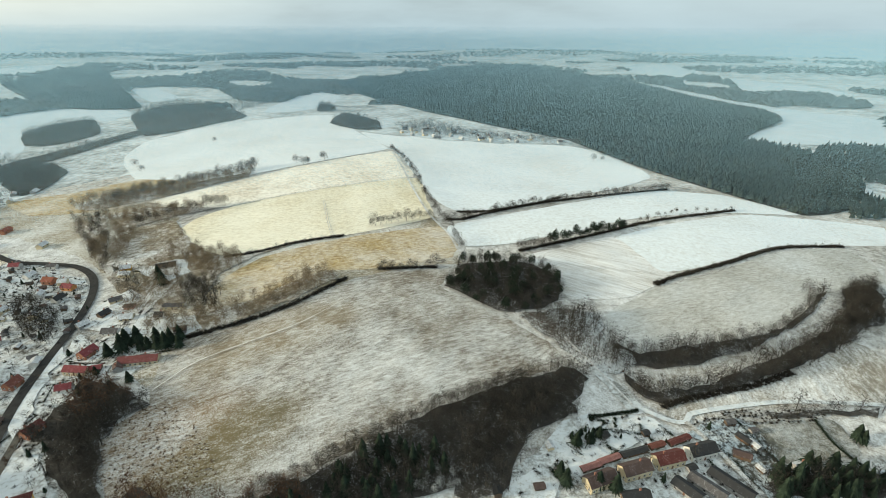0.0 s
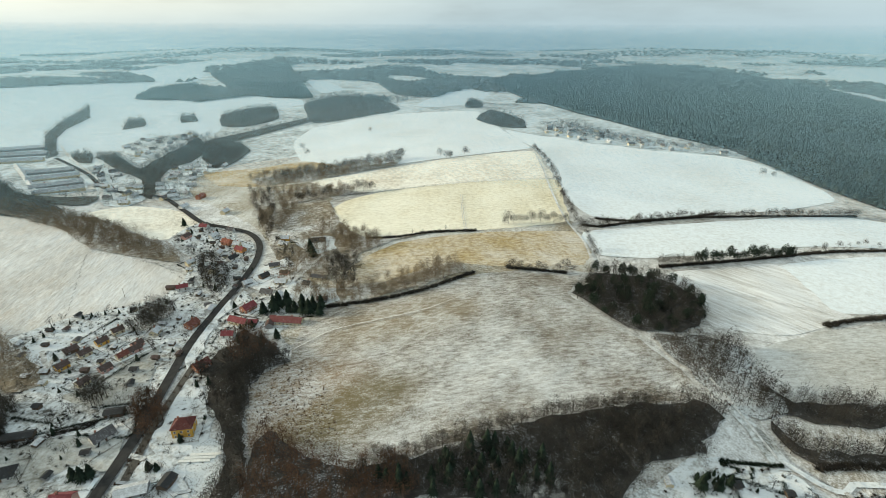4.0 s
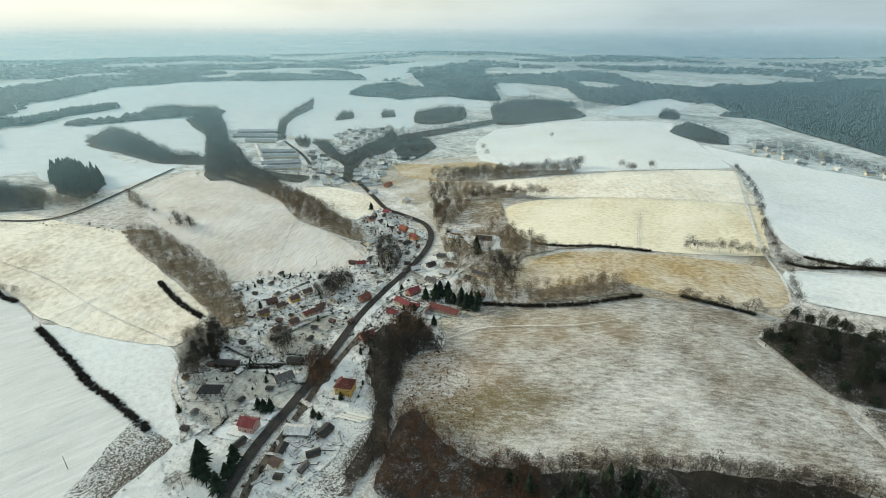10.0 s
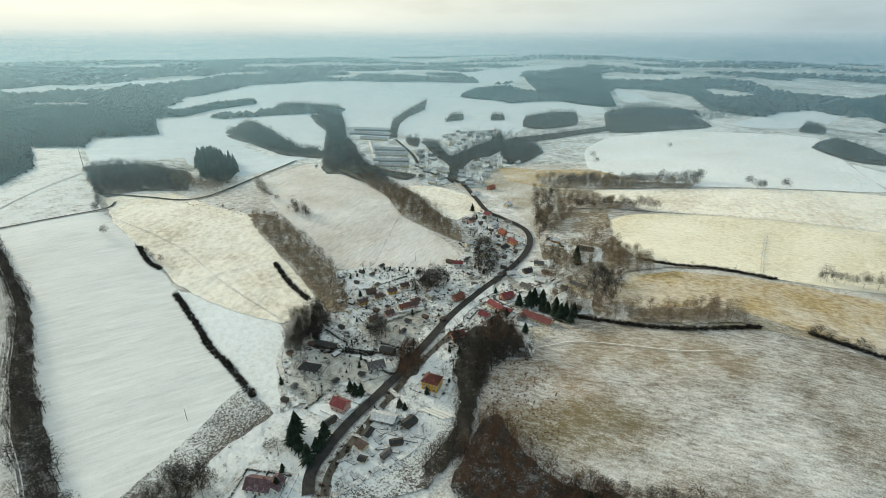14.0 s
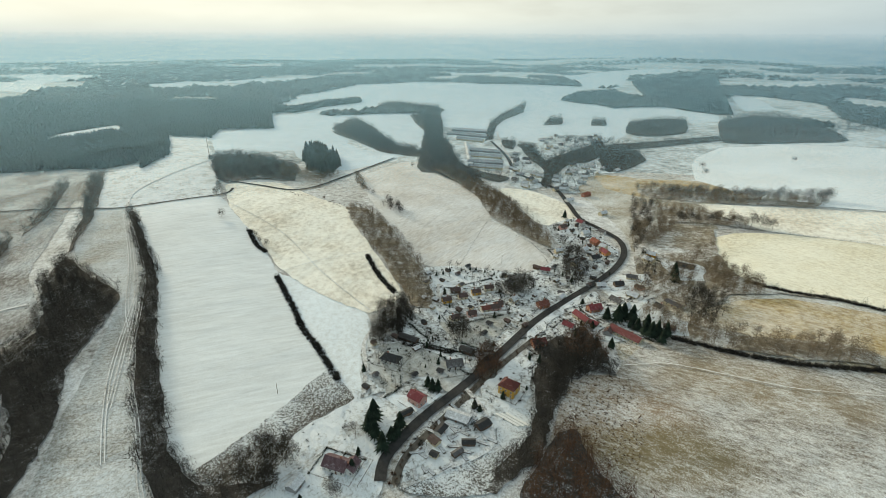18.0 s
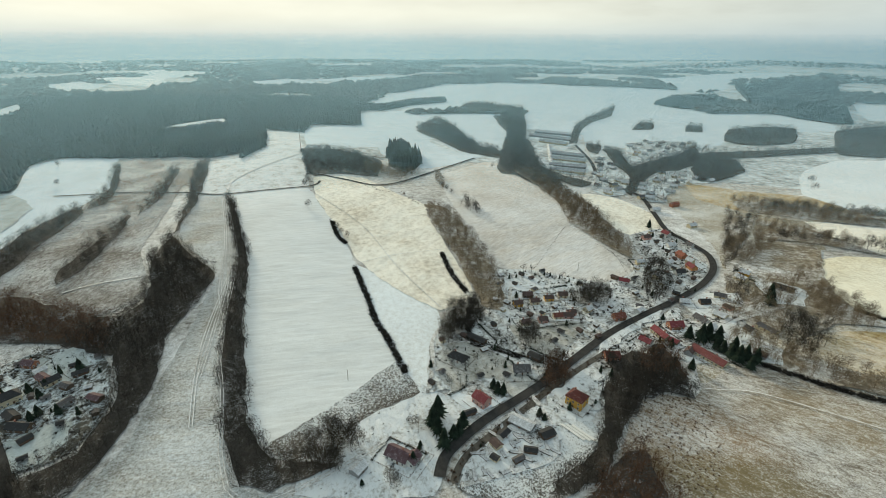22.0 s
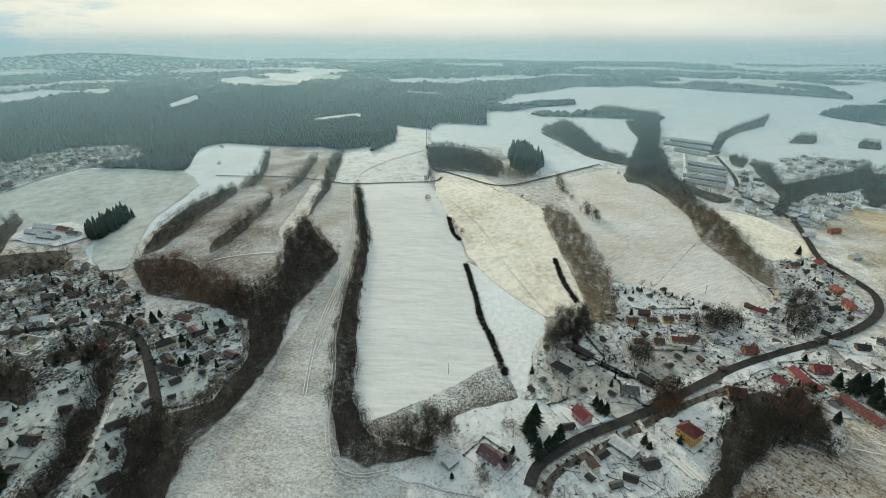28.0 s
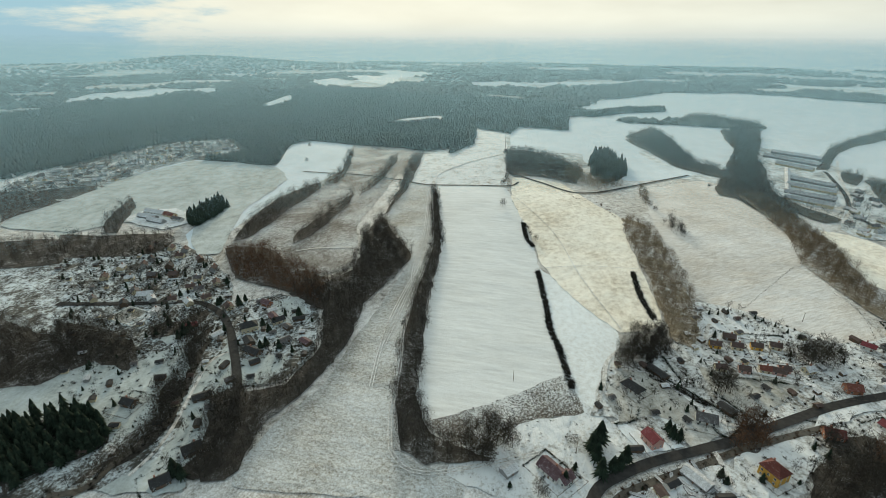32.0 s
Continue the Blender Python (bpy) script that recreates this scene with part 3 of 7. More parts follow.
slope_wood = [(-706, 374), (-661, 391), (-567, 387), (-477, 378), (-392, 353), (-354, 329), (-401, 323), (-459, 322), (-525, 347), (-614, 359)]
hedge_wood = [(-662, -57), (-660, -49), (-473, -28), (-371, -32), (-307, -31), (-247, -29), (-216, -18), (-205, 9), (-199, 18), (-192, -21), (-203, -36),
    (-238, -45), (-294, -50), (-372, -49), (-475, -42)]
west_wood = [(-496, -80), (-449, -56), (-404, -67), (-358, -85), (-304, -87), (-256, -99), (-223, -116), (-184, -119), (-178, -124), (-178, -139), (-220, -141),
    (-248, -146), (-258, -121), (-299, -111), (-345, -123), (-375, -161), (-421, -113), (-504, -122), (-563, -109)]
brown_wood = [(-479, -269), (-483, -223), (-429, -164), (-401, -129), (-349, -125), (-377, -162), (-408, -225)]
strip_wood_a = [(-578, -280), (-653, -273), (-730, -241), (-700, -224), (-585, -241), (-508, -251), (-494, -270)]
strip_wood_b = [(-929, -240), (-949, -233), (-804, -206), (-724, -205), (-714, -228), (-806, -221)]
strip_wood_c = [(-563, -109), (-682, -105), (-877, -109), (-883, -90), (-703, -87), (-580, -102)]
strip_wood_d = [(-519, -205), (-609, -183), (-675, -168), (-615, -163), (-515, -178), (-486, -194)]
strip_wood_e = [(-755, -150), (-868, -145), (-872, -131), (-719, -136), (-648, -159)]
court_wood = [(-324, -334), (-323, -299), (-307, -259), (-280, -234), (-262, -233), (-273, -263), (-263, -271), (-258, -281)]
west_conifers = [(-198, -265), (-215, -263), (-224, -238), (-213, -208), (-201, -201), (-189, -211), (-176, -227), (-163, -232)]
yellow_wood = [(-224, 199), (-228, 226), (-200, 239), (-181, 225), (-190, 204), (-167, 172), (-142, 142), (-142, 116), (-146, 105), (-164, 147), (-194, 181)]
ridge_hedge_wood = [(-904, 65), (-909, 115), (-830, 184), (-714, 152), (-737, 95), (-781, 64)]
conifer_block = [(-790, 187), (-918, 218), (-990, 263), (-888, 269), (-787, 246), (-728, 198)]
north_wood_a = [(-1169, 348), (-1173, 430), (-953, 410), (-899, 442), (-832, 402), (-872, 368), (-1008, 362)]
north_wood_b = [(-1457, 708), (-1403, 771), (-1042, 580), (-737, 404), (-826, 429), (-1172, 598)]
north_wood_c = [(-1475, 574), (-1576, 673), (-1455, 723), (-1358, 764), (-1304, 720), (-1369, 637)]
bridge_wood = [(-712, 351), (-1302, 679), (-1204, 671), (-904, 508), (-701, 429), (-593, 403), (-585, 361), (-667, 359)]
ridge_wood = [(-1362, -229), (-1371, -100), (-1218, -69), (-1233, -14), (-945, -11), (-917, -84), (-952, -131), (-1118, -216)]
forest_west = [(-1643, -1388), (-1731, -1234), (-2072, -1062), (-2149, -751), (-2280, -522), (-2094, -298), (-2022, 68), (-1830, 336), (-1400, 256), (-1271, 115),
    (-1233, -11), (-978, -17), (-940, -75), (-1041, -343), (-990, -373), (-824, -344), (-852, -472), (-900, -610), (-888, -684), (-816, -727)]
forest_east = [(-424, 2086), (-312, 2275), (51, 3328), (529, 3402), (784, 2443), (865, 1720), (902, 1379), (806, 1193), (584, 955), (639, 842), (602, 679),
    (517, 587), (435, 561), (383, 647), (315, 756), (236, 961), (117, 1092), (-36, 1280), (-231, 1665)]
far_block = [(-1293, 1175), (-1378, 1323), (-1368, 1496), (-1155, 1411), (-1117, 1322), (-1187, 1192)]
valley_block = [(-801, 935), (-888, 1044), (-888, 1139), (-828, 1187), (-711, 1025), (-742, 937)]
edge_block = [(-250, 1096), (-243, 1227), (-188, 1177), (-147, 1126), (-130, 1033), (-180, 1033)]
far_slope_block = [(-1644, 1915), (-1872, 2473), (-1657, 2547), (-1271, 2010), (-827, 1384), (-943, 1348), (-1143, 1427)]
mid_valley_block = [(-772, 1239), (-787, 1442), (-685, 1483), (-461, 1179), (-514, 1079), (-602, 998)]
snow_copse_a = [(-1215, 365), (-1340, 465), (-1183, 461), (-941, 419), (-855, 443), (-797, 406), (-894, 363), (-1100, 363)]
snow_copse_b = [(-1533, 616), (-1566, 696), (-1396, 765), (-1303, 722), (-1396, 653)]
snow_copse_c = [(-1604, 300), (-1634, 390), (-1726, 499), (-1710, 626), (-1629, 595), (-1597, 459), (-1524, 346)]
conifer_stand_b = [(-859, 200), (-980, 236), (-985, 269), (-824, 251), (-743, 220), (-763, 202)]
ridge_trees = [(-898, 63), (-916, 95), (-886, 158), (-815, 155), (-730, 132), (-728, 82), (-716, 61), (-754, 52)]
forest_edge = [(-871, -41), (-950, 0), (-1203, 6), (-1132, 83), (-1267, 112), (-1258, 232), (-1525, 283), (-1577, 405), (-1746, 292), (-1951, -33)]
west_conifer_row = [(-537, -340), (-568, -358), (-599, -356), (-644, -356), (-606, -323), (-569, -326), (-542, -333)]
east_garden_trees = [(190, 229), (228, 232), (267, 233), (260, 224), (234, 226), (204, 221)]
corner_trees = [(160, 179), (187, 185), (228, 184), (220, 174), (165, 173)]
north_trees = [(-686, 397), (-564, 390), (-516, 393), (-403, 347), (-367, 325), (-443, 337), (-514, 345), (-614, 364)]
main_bank_trees = [(-207, 184), (-207, 211), (-190, 233), (-180, 211), (-182, 192), (-163, 168), (-145, 143), (-138, 109), (-143, 102), (-154, 133), (-172, 158)]
orchard_trees = [(-303, 108), (-328, 126), (-329, 146), (-302, 146), (-296, 129), (-270, 107), (-280, 99)]
dark_floor = [(-96, 148), (-55, 184), (-10, 201), (10, 173)]
village_bare = [(-335, 328), (-334, 352), (-287, 319), (-273, 282), (-298, 289)]
east_bare = [(-244, 310), (-266, 397), (-272, 477), (-245, 415), (-195, 323), (-226, 326)]
forest_west_b = [(-1392, -1385), (-1560, -1292), (-1648, -1102), (-949, -657), (-822, -723), (-761, -734), (-724, -759)]
forest_east_b = [(596, 792), (682, 891), (794, 882), (632, 680), (609, 699)]
forest_east_c = [(560, 644), (574, 609), (523, 545), (486, 554)]
west_far_wood = [(-507, -480), (-510, -421), (-520, -352), (-496, -332), (-461, -336), (-449, -384), (-445, -431)]
west_mid_wood = [(-322, -255), (-333, -236), (-353, -219), (-328, -211), (-309, -225), (-303, -240)]
west_stream_wood = [(-213, -185), (-248, -197), (-285, -207), (-316, -214), (-319, -203), (-278, -188), (-240, -181), (-207, -173), (-188, -182), (-180, -191),
    (-180, -199), (-196, -189)]
west_home_wood = [(-244, -165), (-254, -156), (-254, -145), (-224, -136), (-199, -134), (-178, -133), (-179, -150), (-208, -151)]
belt_a = [(-901, 609), (-1093, 754), (-1182, 855), (-1273, 982), (-1316, 1046), (-1180, 931), (-1117, 822), (-1035, 732), (-906, 635)]
clump_a = [(-987, 845), (-1068, 939), (-1044, 961), (-972, 895)]
clump_b = [(-920, 944), (-985, 1018), (-959, 1032), (-895, 968)]
clump_c = [(-312, 1239), (-356, 1473), (-318, 1439), (-271, 1264)]
farm_belt = [(-955, 517), (-970, 553), (-720, 440), (-638, 442), (-605, 462), (-583, 424), (-658, 401), (-788, 435)]
ridge_village_trees = [(-116, 1080), (-32, 1140), (52, 1023), (128, 971), (234, 951), (228, 922), (102, 941), (-28, 983)]
west_outer_wood = [(-319, -448), (-332, -391), (-313, -340), (-303, -313), (-262, -276), (-244, -285), (-243, -307), (-225, -343)]
west_far_wood_b = [(-463, -579), (-492, -500), (-494, -454), (-431, -417), (-414, -468), (-403, -516)]
west_left_conifers = [(-195, -303), (-211, -278), (-210, -255), (-183, -228), (-168, -237), (-161, -267)]
corner_wood = [(-156, 159), (-154, 173), (-128, 166), (-109, 160), (-92, 166), (-72, 179), (-57, 154), (-128, 113), (-143, 135)]
corner_thicket = [(-203, 204), (-198, 219), (-176, 230), (-168, 225), (-179, 213), (-184, 200), (-170, 181), (-176, 175)]
valley_belt_a = [(-734, 804), (-683, 942), (-638, 1070), (-613, 1028), (-649, 894), (-682, 763)]
valley_belt_b = [(-810, 1293), (-835, 1594), (-608, 1420), (-624, 1758), (-519, 1688), (-484, 1284), (-582, 1176), (-699, 1143)]
valley_belt_c = [(-845, 781), (-809, 850), (-720, 863), (-726, 795), (-785, 738)]
upper_valley_wood = [(-1318, 631), (-1283, 675), (-1108, 610), (-877, 492), (-722, 414), (-735, 394), (-909, 472), (-1066, 549), (-1186, 582)]
left_valley_wood = [(-1169, 388), (-1298, 471), (-1130, 439), (-990, 430), (-878, 379), (-940, 372), (-1081, 368)]
bright_copse = [(-580, 239), (-545, 241), (-511, 233), (-525, 224), (-551, 223)]
bright_copse_b = [(-728, 249), (-697, 248), (-615, 227), (-619, 223), (-672, 230)]
estate_brush = [(27, 234), (51, 240), (74, 235), (83, 223), (65, 213), (49, 203), (39, 185), (30, 167), (5, 167), (15, 205)]
garden_grove_a = [(-288, 103), (-317, 125), (-319, 149), (-301, 147), (-283, 121)]
garden_grove_b = [(-273, 157), (-279, 169), (-262, 169), (-250, 155), (-255, 150)]
road_thicket = [(-231, 155), (-241, 172), (-231, 177), (-209, 159), (-209, 147), (-219, 147)]
hamlet_grove = [(-219, 1), (-227, 18), (-219, 27), (-203, 23), (-191, 10), (-191, -2)]
west_bank_wood = [(-255, -184), (-298, -212), (-329, -203), (-298, -195), (-260, -187), (-229, -175), (-207, -178), (-177, -192), (-170, -204), (-177, -203),
    (-203, -188), (-224, -190), (-249, -203), (-260, -198)]
east_dark_wood = [(165, 182), (189, 187), (231, 186), (220, 171), (163, 170)]
hill_arm = [(337, 368), (372, 378), (368, 356), (336, 316), (300, 307), (257, 281), (237, 274), (273, 299), (310, 328)]
ridge_scrub_wood = [(-807, 153), (-774, 171), (-750, 202), (-724, 222), (-696, 186), (-713, 165), (-730, 139)]
village_edge_wood = [(-666, -705), (-670, -665), (-694, -619), (-702, -561), (-552, -586), (-538, -584)]
far_farm_ground = [(-559, -437), (-593, -436), (-602, -395), (-586, -366), (-554, -350), (-531, -368), (-539, -393)]
far_farm_trees = [(-550, -461), (-612, -479), (-646, -486), (-607, -452), (-551, -432), (-516, -416), (-515, -432)]
estate_grove = [(-303, 221), (-312, 241), (-316, 258), (-301, 263), (-291, 257), (-286, 240), (-289, 227), (-295, 218)]
estate_loop = [(-326, 185), (-320, 176), (-307, 170), (-297, 175), (-292, 194), (-291, 213), (-291, 233)]
tussock_ground = [(-165, 68), (-164, 94), (-162, 122), (-185, 142), (-178, 158), (-166, 152), (-153, 133), (-140, 106), (-149, 85)]
barn_lane = [(-236, 291), (-238, 307), (-236, 331), (-237, 351), (-241, 376)]
lane_gardens = [(-267, 305), (-271, 339), (-262, 363), (-243, 346), (-238, 310), (-251, 299)]
barn_snow = [(-231, 298), (-230, 318), (-204, 314), (-186, 312), (-173, 296), (-180, 287), (-201, 291), (-220, 289)]
upper_yard = [(-270, 392), (-262, 412), (-240, 414), (-224, 388), (-236, 372)]
tan_top_wood = [(-364, 454), (-350, 494), (-325, 486), (-304, 444), (-308, 418), (-327, 415)]
tan_strip_wood = [(-244, 417), (-243, 436), (-193, 421), (-178, 394), (-197, 376), (-221, 386)]
tan_dark_wood = [(-214, 348), (-216, 376), (-192, 368), (-173, 338), (-169, 315), (-176, 306), (-196, 323)]
bank_scrub = [(-229, 244), (-224, 250), (-194, 241), (-180, 231), (-193, 215), (-205, 210), (-221, 227)]
rime_spot = [(-16, 172), (-6, 182), (10, 181), (17, 174), (0, 168)]
plot_scrub = [(144, 220), (172, 229), (234, 232), (228, 224), (180, 217), (168, 214), (150, 208)]
valley_vee = [(-839, 651), (-816, 670), (-685, 598), (-710, 656), (-740, 750), (-771, 825), (-678, 753), (-634, 654), (-640, 613), (-583, 533), (-532, 472), (-552, 478), (-622, 543), (-734, 595)]
village_east_wood = [(-694, 757), (-660, 811), (-582, 740), (-555, 652), (-562, 625), (-634, 679)]
road_head_wood = [(-895, 652), (-867, 668), (-795, 611), (-834, 606)]
far_village_south = [(-784, 591), (-726, 589), (-622, 543), (-542, 471), (-538, 434), (-564, 430)]
far_village_north = [(-865, 730), (-864, 800), (-808, 865), (-769, 827), (-744, 754), (-725, 670), (-770, 661)]
far_snow_k = [(-3105, -797), (-3217, -683), (-2706, -415), (-2460, -387), (-2557, -498), (-2647, -599)]
far_snow_l = [(-3477, -650), (-3833, -594), (-3227, -256), (-2979, -294), (-3089, -481)]
far_snow_m = [(-2182, -1232), (-2212, -1167), (-2130, -1087), (-1991, -1068), (-2031, -1151)]
far_snow_n = [(-2595, -41), (-2715, 151), (-2528, 256), (-2447, 56)]
far_snow_o = [(-2619, 282), (-2709, 416), (-2647, 687), (-2499, 550)]
far_snow_p = [(-1723, -717), (-1990, -734), (-1841, -686), (-1656, -678)]
main_road = [(-173, 61), (-184, 68), (-193, 82), (-202, 101), (-211, 127), (-221, 154), (-234, 183), (-251, 223), (-263, 265), (-275, 314), (-290, 355),
    (-311, 387), (-340, 408), (-378, 416), (-410, 421), (-463, 450), (-528, 483), (-583, 484), (-644, 498), (-743, 555), (-892, 621)]
west_road = [(-353, -358), (-357, -291), (-362, -242), (-348, -212), (-322, -189), (-290, -170), (-254, -151), (-224, -141)]
creek_lane = [(-180, -176), (-198, -172), (-219, -173), (-247, -178), (-277, -182), (-290, -174)]
bend_track = [(-203, -41), (-229, -45), (-276, -46), (-338, -50), (-423, -43), (-489, -41), (-662, -57)]
bend_track_low = [(-203, -41), (-192, -33), (-188, -21), (-191, -3), (-197, 18), (-204, 40)]
field_track = [(-254, -62), (-295, -63), (-339, -61), (-402, -52), (-461, -43)]
ridge_track = [(-677, -56), (-735, -50), (-797, -9), (-871, 55)]
cross_track = [(-766, -188), (-716, -110), (-677, -56), (-667, 43)]
hill_track = [(18, 400), (7, 459), (-3, 488), (-17, 527), (-41, 616), (-60, 701), (-87, 822)]
golden_track = [(-259, 544), (-163, 595), (-46, 654)]
east_track = [(114, 231), (131, 220), (141, 219), (146, 225), (176, 232), (214, 237), (269, 236)]
stream_track = [(114, 231), (104, 253), (97, 268), (86, 290)]
lower_street = [(141, 219), (149, 203), (155, 185), (159, 173)]
house_lane = [(-237, 77), (-263, 88), (-288, 97), (-313, 121)]
garden_lane = [(-309, 119), (-281, 118), (-258, 134), (-232, 151), (-236, 169)]
estate_lane = [(-341, 187), (-310, 172), (-287, 187), (-270, 223)]
village_lane = [(-208, 289), (-224, 296), (-237, 337), (-241, 364)]
farm_lane = [(-589, 449), (-691, 529), (-872, 631), (-981, 699)]
valley_road = [(-744, 52), (-697, 99), (-663, 150), (-728, 242), (-820, 357)]
ridge_line_track = [(9, 487), (74, 528), (150, 575), (236, 625)]
stream_line = [(-168, 67), (-180, 78), (-192, 103), (-204, 131), (-215, 156), (-232, 206)]
west_stream = [(-166, -210), (-171, -194), (-188, -189), (-205, -182), (-218, -177), (-238, -182), (-255, -185), (-288, -194), (-323, -197)]
plot_lane = [(-165, 70), (-164, 92), (-164, 121), (-177, 131), (-195, 135), (-211, 135)]
upper_lane = [(-229, 372), (-228, 324), (-235, 303), (-242, 282)]
slope_path_a = [(-629, 53), (-513, 89), (-411, 101), (-327, 116)]
slope_path_b = [(-421, 62), (-432, 106), (-432, 160)]
dome_path = [(-175, 236), (-169, 246), (-161, 258), (-145, 269), (-133, 276), (-100, 297), (-72, 328)]
ribbed_path = [(-584, 273), (-555, 318), (-521, 344)]
stubble_path = [(109, 395), (147, 388), (180, 382)]
golden_path = [(-110, 454), (-123, 493), (-143, 560)]
clip_a = [(-280, 121), (-269, 131), (-253, 145), (-236, 158)]
clip_b = [(-295, 136), (-284, 137), (-272, 139)]
clip_c = [(-246, 138), (-233, 140), (-221, 146), (-228, 156)]
clip_d = [(-255, 158), (-244, 164), (-236, 170)]
clip_e = [(85, 211), (101, 211), (111, 209), (113, 213)]
clip_f = [(85, 221), (98, 223), (116, 227)]
clip_g = [(100, 201), (94, 197), (79, 186)]
clip_h = [(56, 185), (59, 179), (64, 174)]
clip_i = [(152, 203), (156, 192), (159, 176)]
clip_j = [(-276, 164), (-274, 189), (-271, 207)]
clip_k = [(-332, 189), (-329, 201), (-328, 235)]
clip_l = [(-228, 87), (-231, 98), (-241, 104)]
track_ruts_a = [(-694, -59), (-545, -49), (-434, -47), (-359, -54), (-299, -61)]
track_ruts_b = [(-658, -60), (-514, -52), (-414, -53), (-357, -48), (-295, -50)]
meadow_cross = [(-469, -185), (-475, -162), (-473, -126)]
clip_m = [(171, 222), (176, 204), (181, 186)]
clip_p = [(85, 218), (93, 217), (88, 211), (96, 210), (110, 209), (113, 216)]
clip_q = [(69, 205), (75, 209), (82, 212), (86, 207), (75, 203)]
clip_r = [(59, 188), (60, 182), (64, 176)]
clip_s = [(84, 219), (96, 222), (115, 226)]
clip_t = [(100, 220), (98, 212)]
clip_u = [(68, 200), (74, 194)]
clip_v = [(88, 208), (91, 198)]
clip_w = [(113, 216), (116, 205)]
clip_x = [(124, 216), (129, 209)]
clip_n = [(219, 223), (219, 205), (224, 191)]
clip_o = [(139, 199), (147, 182), (153, 172)]
hill_row = [(-89, 838), (-58, 738), (-36, 653), (-16, 563), (3, 498), (17, 426)]
snow_row = [(5, 509), (22, 509), (54, 532), (145, 584), (307, 652)]
conifer_row = [(106, 443), (133, 455), (158, 467), (191, 484)]
cream_row = [(-336, 637), (-308, 655), (-269, 679)]
golden_row = [(-77, 487), (-48, 499), (-16, 513)]
orange_row = [(-53, 373), (-30, 380), (-1, 385)]
white_row = [(217, 510), (277, 546), (348, 565)]
far_row = [(-414, 584), (-362, 619), (-319, 664), (-277, 709)]
far_row_b = [(-335, 502), (-299, 533), (-260, 553)]
estate_row = [(-356, 192), (-353, 226), (-327, 245)]
ridge_row = [(-872, 58), (-744, 54), (-667, 44)]
dome_row = [(-92, 165), (-67, 181), (-40, 198), (-12, 218), (20, 234), (52, 249)]
strip_hedge = [(72, 423), (97, 436), (158, 467), (236, 512), (355, 567)]
strip_row = [(73, 425), (86, 432), (103, 440)]
long_hedge = [(-415, 63), (-359, 63), (-322, 62), (-297, 65), (-271, 66), (-257, 67)]
short_hedge = [(-530, 59), (-491, 59), (-470, 64)]
dry_hedge = [(-424, 152), (-381, 146), (-344, 146)]
stubble_hedge = [(178, 364), (203, 378), (261, 405), (332, 443), (407, 459)]
orange_hedge = [(-54, 377), (-30, 380), (-6, 383)]
white_hedge = [(5, 509), (22, 509), (54, 532), (145, 584), (307, 652)]
lane_hedge = [(-319, 138), (-293, 127), (-274, 121), (-259, 135), (-248, 147)]
field_line_a = [(-368, 226), (-449, 311)]
meadow_line = [(-402, 317), (-372, 319), (-330, 303)]
ridge_line = [(-716, -110), (-677, -56), (-664, 43)]
stubble_low = [(180, 368), (217, 376), (264, 400), (284, 419)]
cream_line = [(-259, 544), (-197, 581), (-158, 604)]
bright_line = [(-267, 663), (-183, 738), (-87, 822)]
orange_line = [(-201, 414), (-151, 439), (-108, 458), (-6, 489)]
dome_top = [(-177, 287), (-150, 298), (-112, 322), (-80, 359)]
north_line = [(-1134, 773), (-1275, 979), (-1347, 1058)]
scrub_line = [(-657, 124), (-634, 145), (-622, 165), (-586, 171), (-544, 178), (-496, 175)]
golden_scrub = [(-202, 415), (-170, 426), (-141, 445), (-102, 459)]
snow_scrub = [(17, 532), (54, 537), (111, 568), (147, 596)]
east_scrub = [(132, 231), (167, 242), (197, 250), (230, 263)]
MAIN_HOUSES = [  # x, y, turn, length, width, eaves, walls, roof
    (-195, 157, 26, 10.4, 9, 6.4, "yellow", "dark_red", "hip"), (-215, 103, 22, 9.5, 7.2, 4.6, "pink", "red", "gable"),
    (-259, 105, 36, 13, 7.7, 2.76, "white", "charcoal", "hip"), (-276, 126, 31, 15, 5.4, 2.39, "brown", "charcoal", "gable"),
    (-243, 156, 27, 10, 5.4, 2.58, "brown", "charcoal", "gable"), (-234, 140, 74, 11, 8.1, 2.76, "white", "slate", "gable"),
    (-182, 97, 15, 6, 4.5, 2.39, "cream", "brown", "gable"), (-187, 104, 118, 7, 4.5, 2.6, "white", "charcoal", "gable"),
    (-191, 118, 34, 14, 7.5, 2.5, "grey", "snowy", "gable"), (-179, 127, 97, 8, 6, 2.5, "brown", "charcoal", "gable"), (-172, 113, 60, 7, 3.5, 2.2, "brown", "charcoal", "gable"), (-169, 104, 100, 6, 3, 2.1, "brown", "slate", "gable"),
    (-192, 45, 41, 13, 8.6, 3.13, "white", "plum", "gable"), (-187, 51, 131, 8, 6.5, 2.9, "white", "plum", "gable"), (-191, 23, 129, 7.7, 6.3, 2.58, "grey", "snowy", "gable"),
    (-209, 93, 97, 7, 3.1, 2.02, "brown", "charcoal", "gable")]
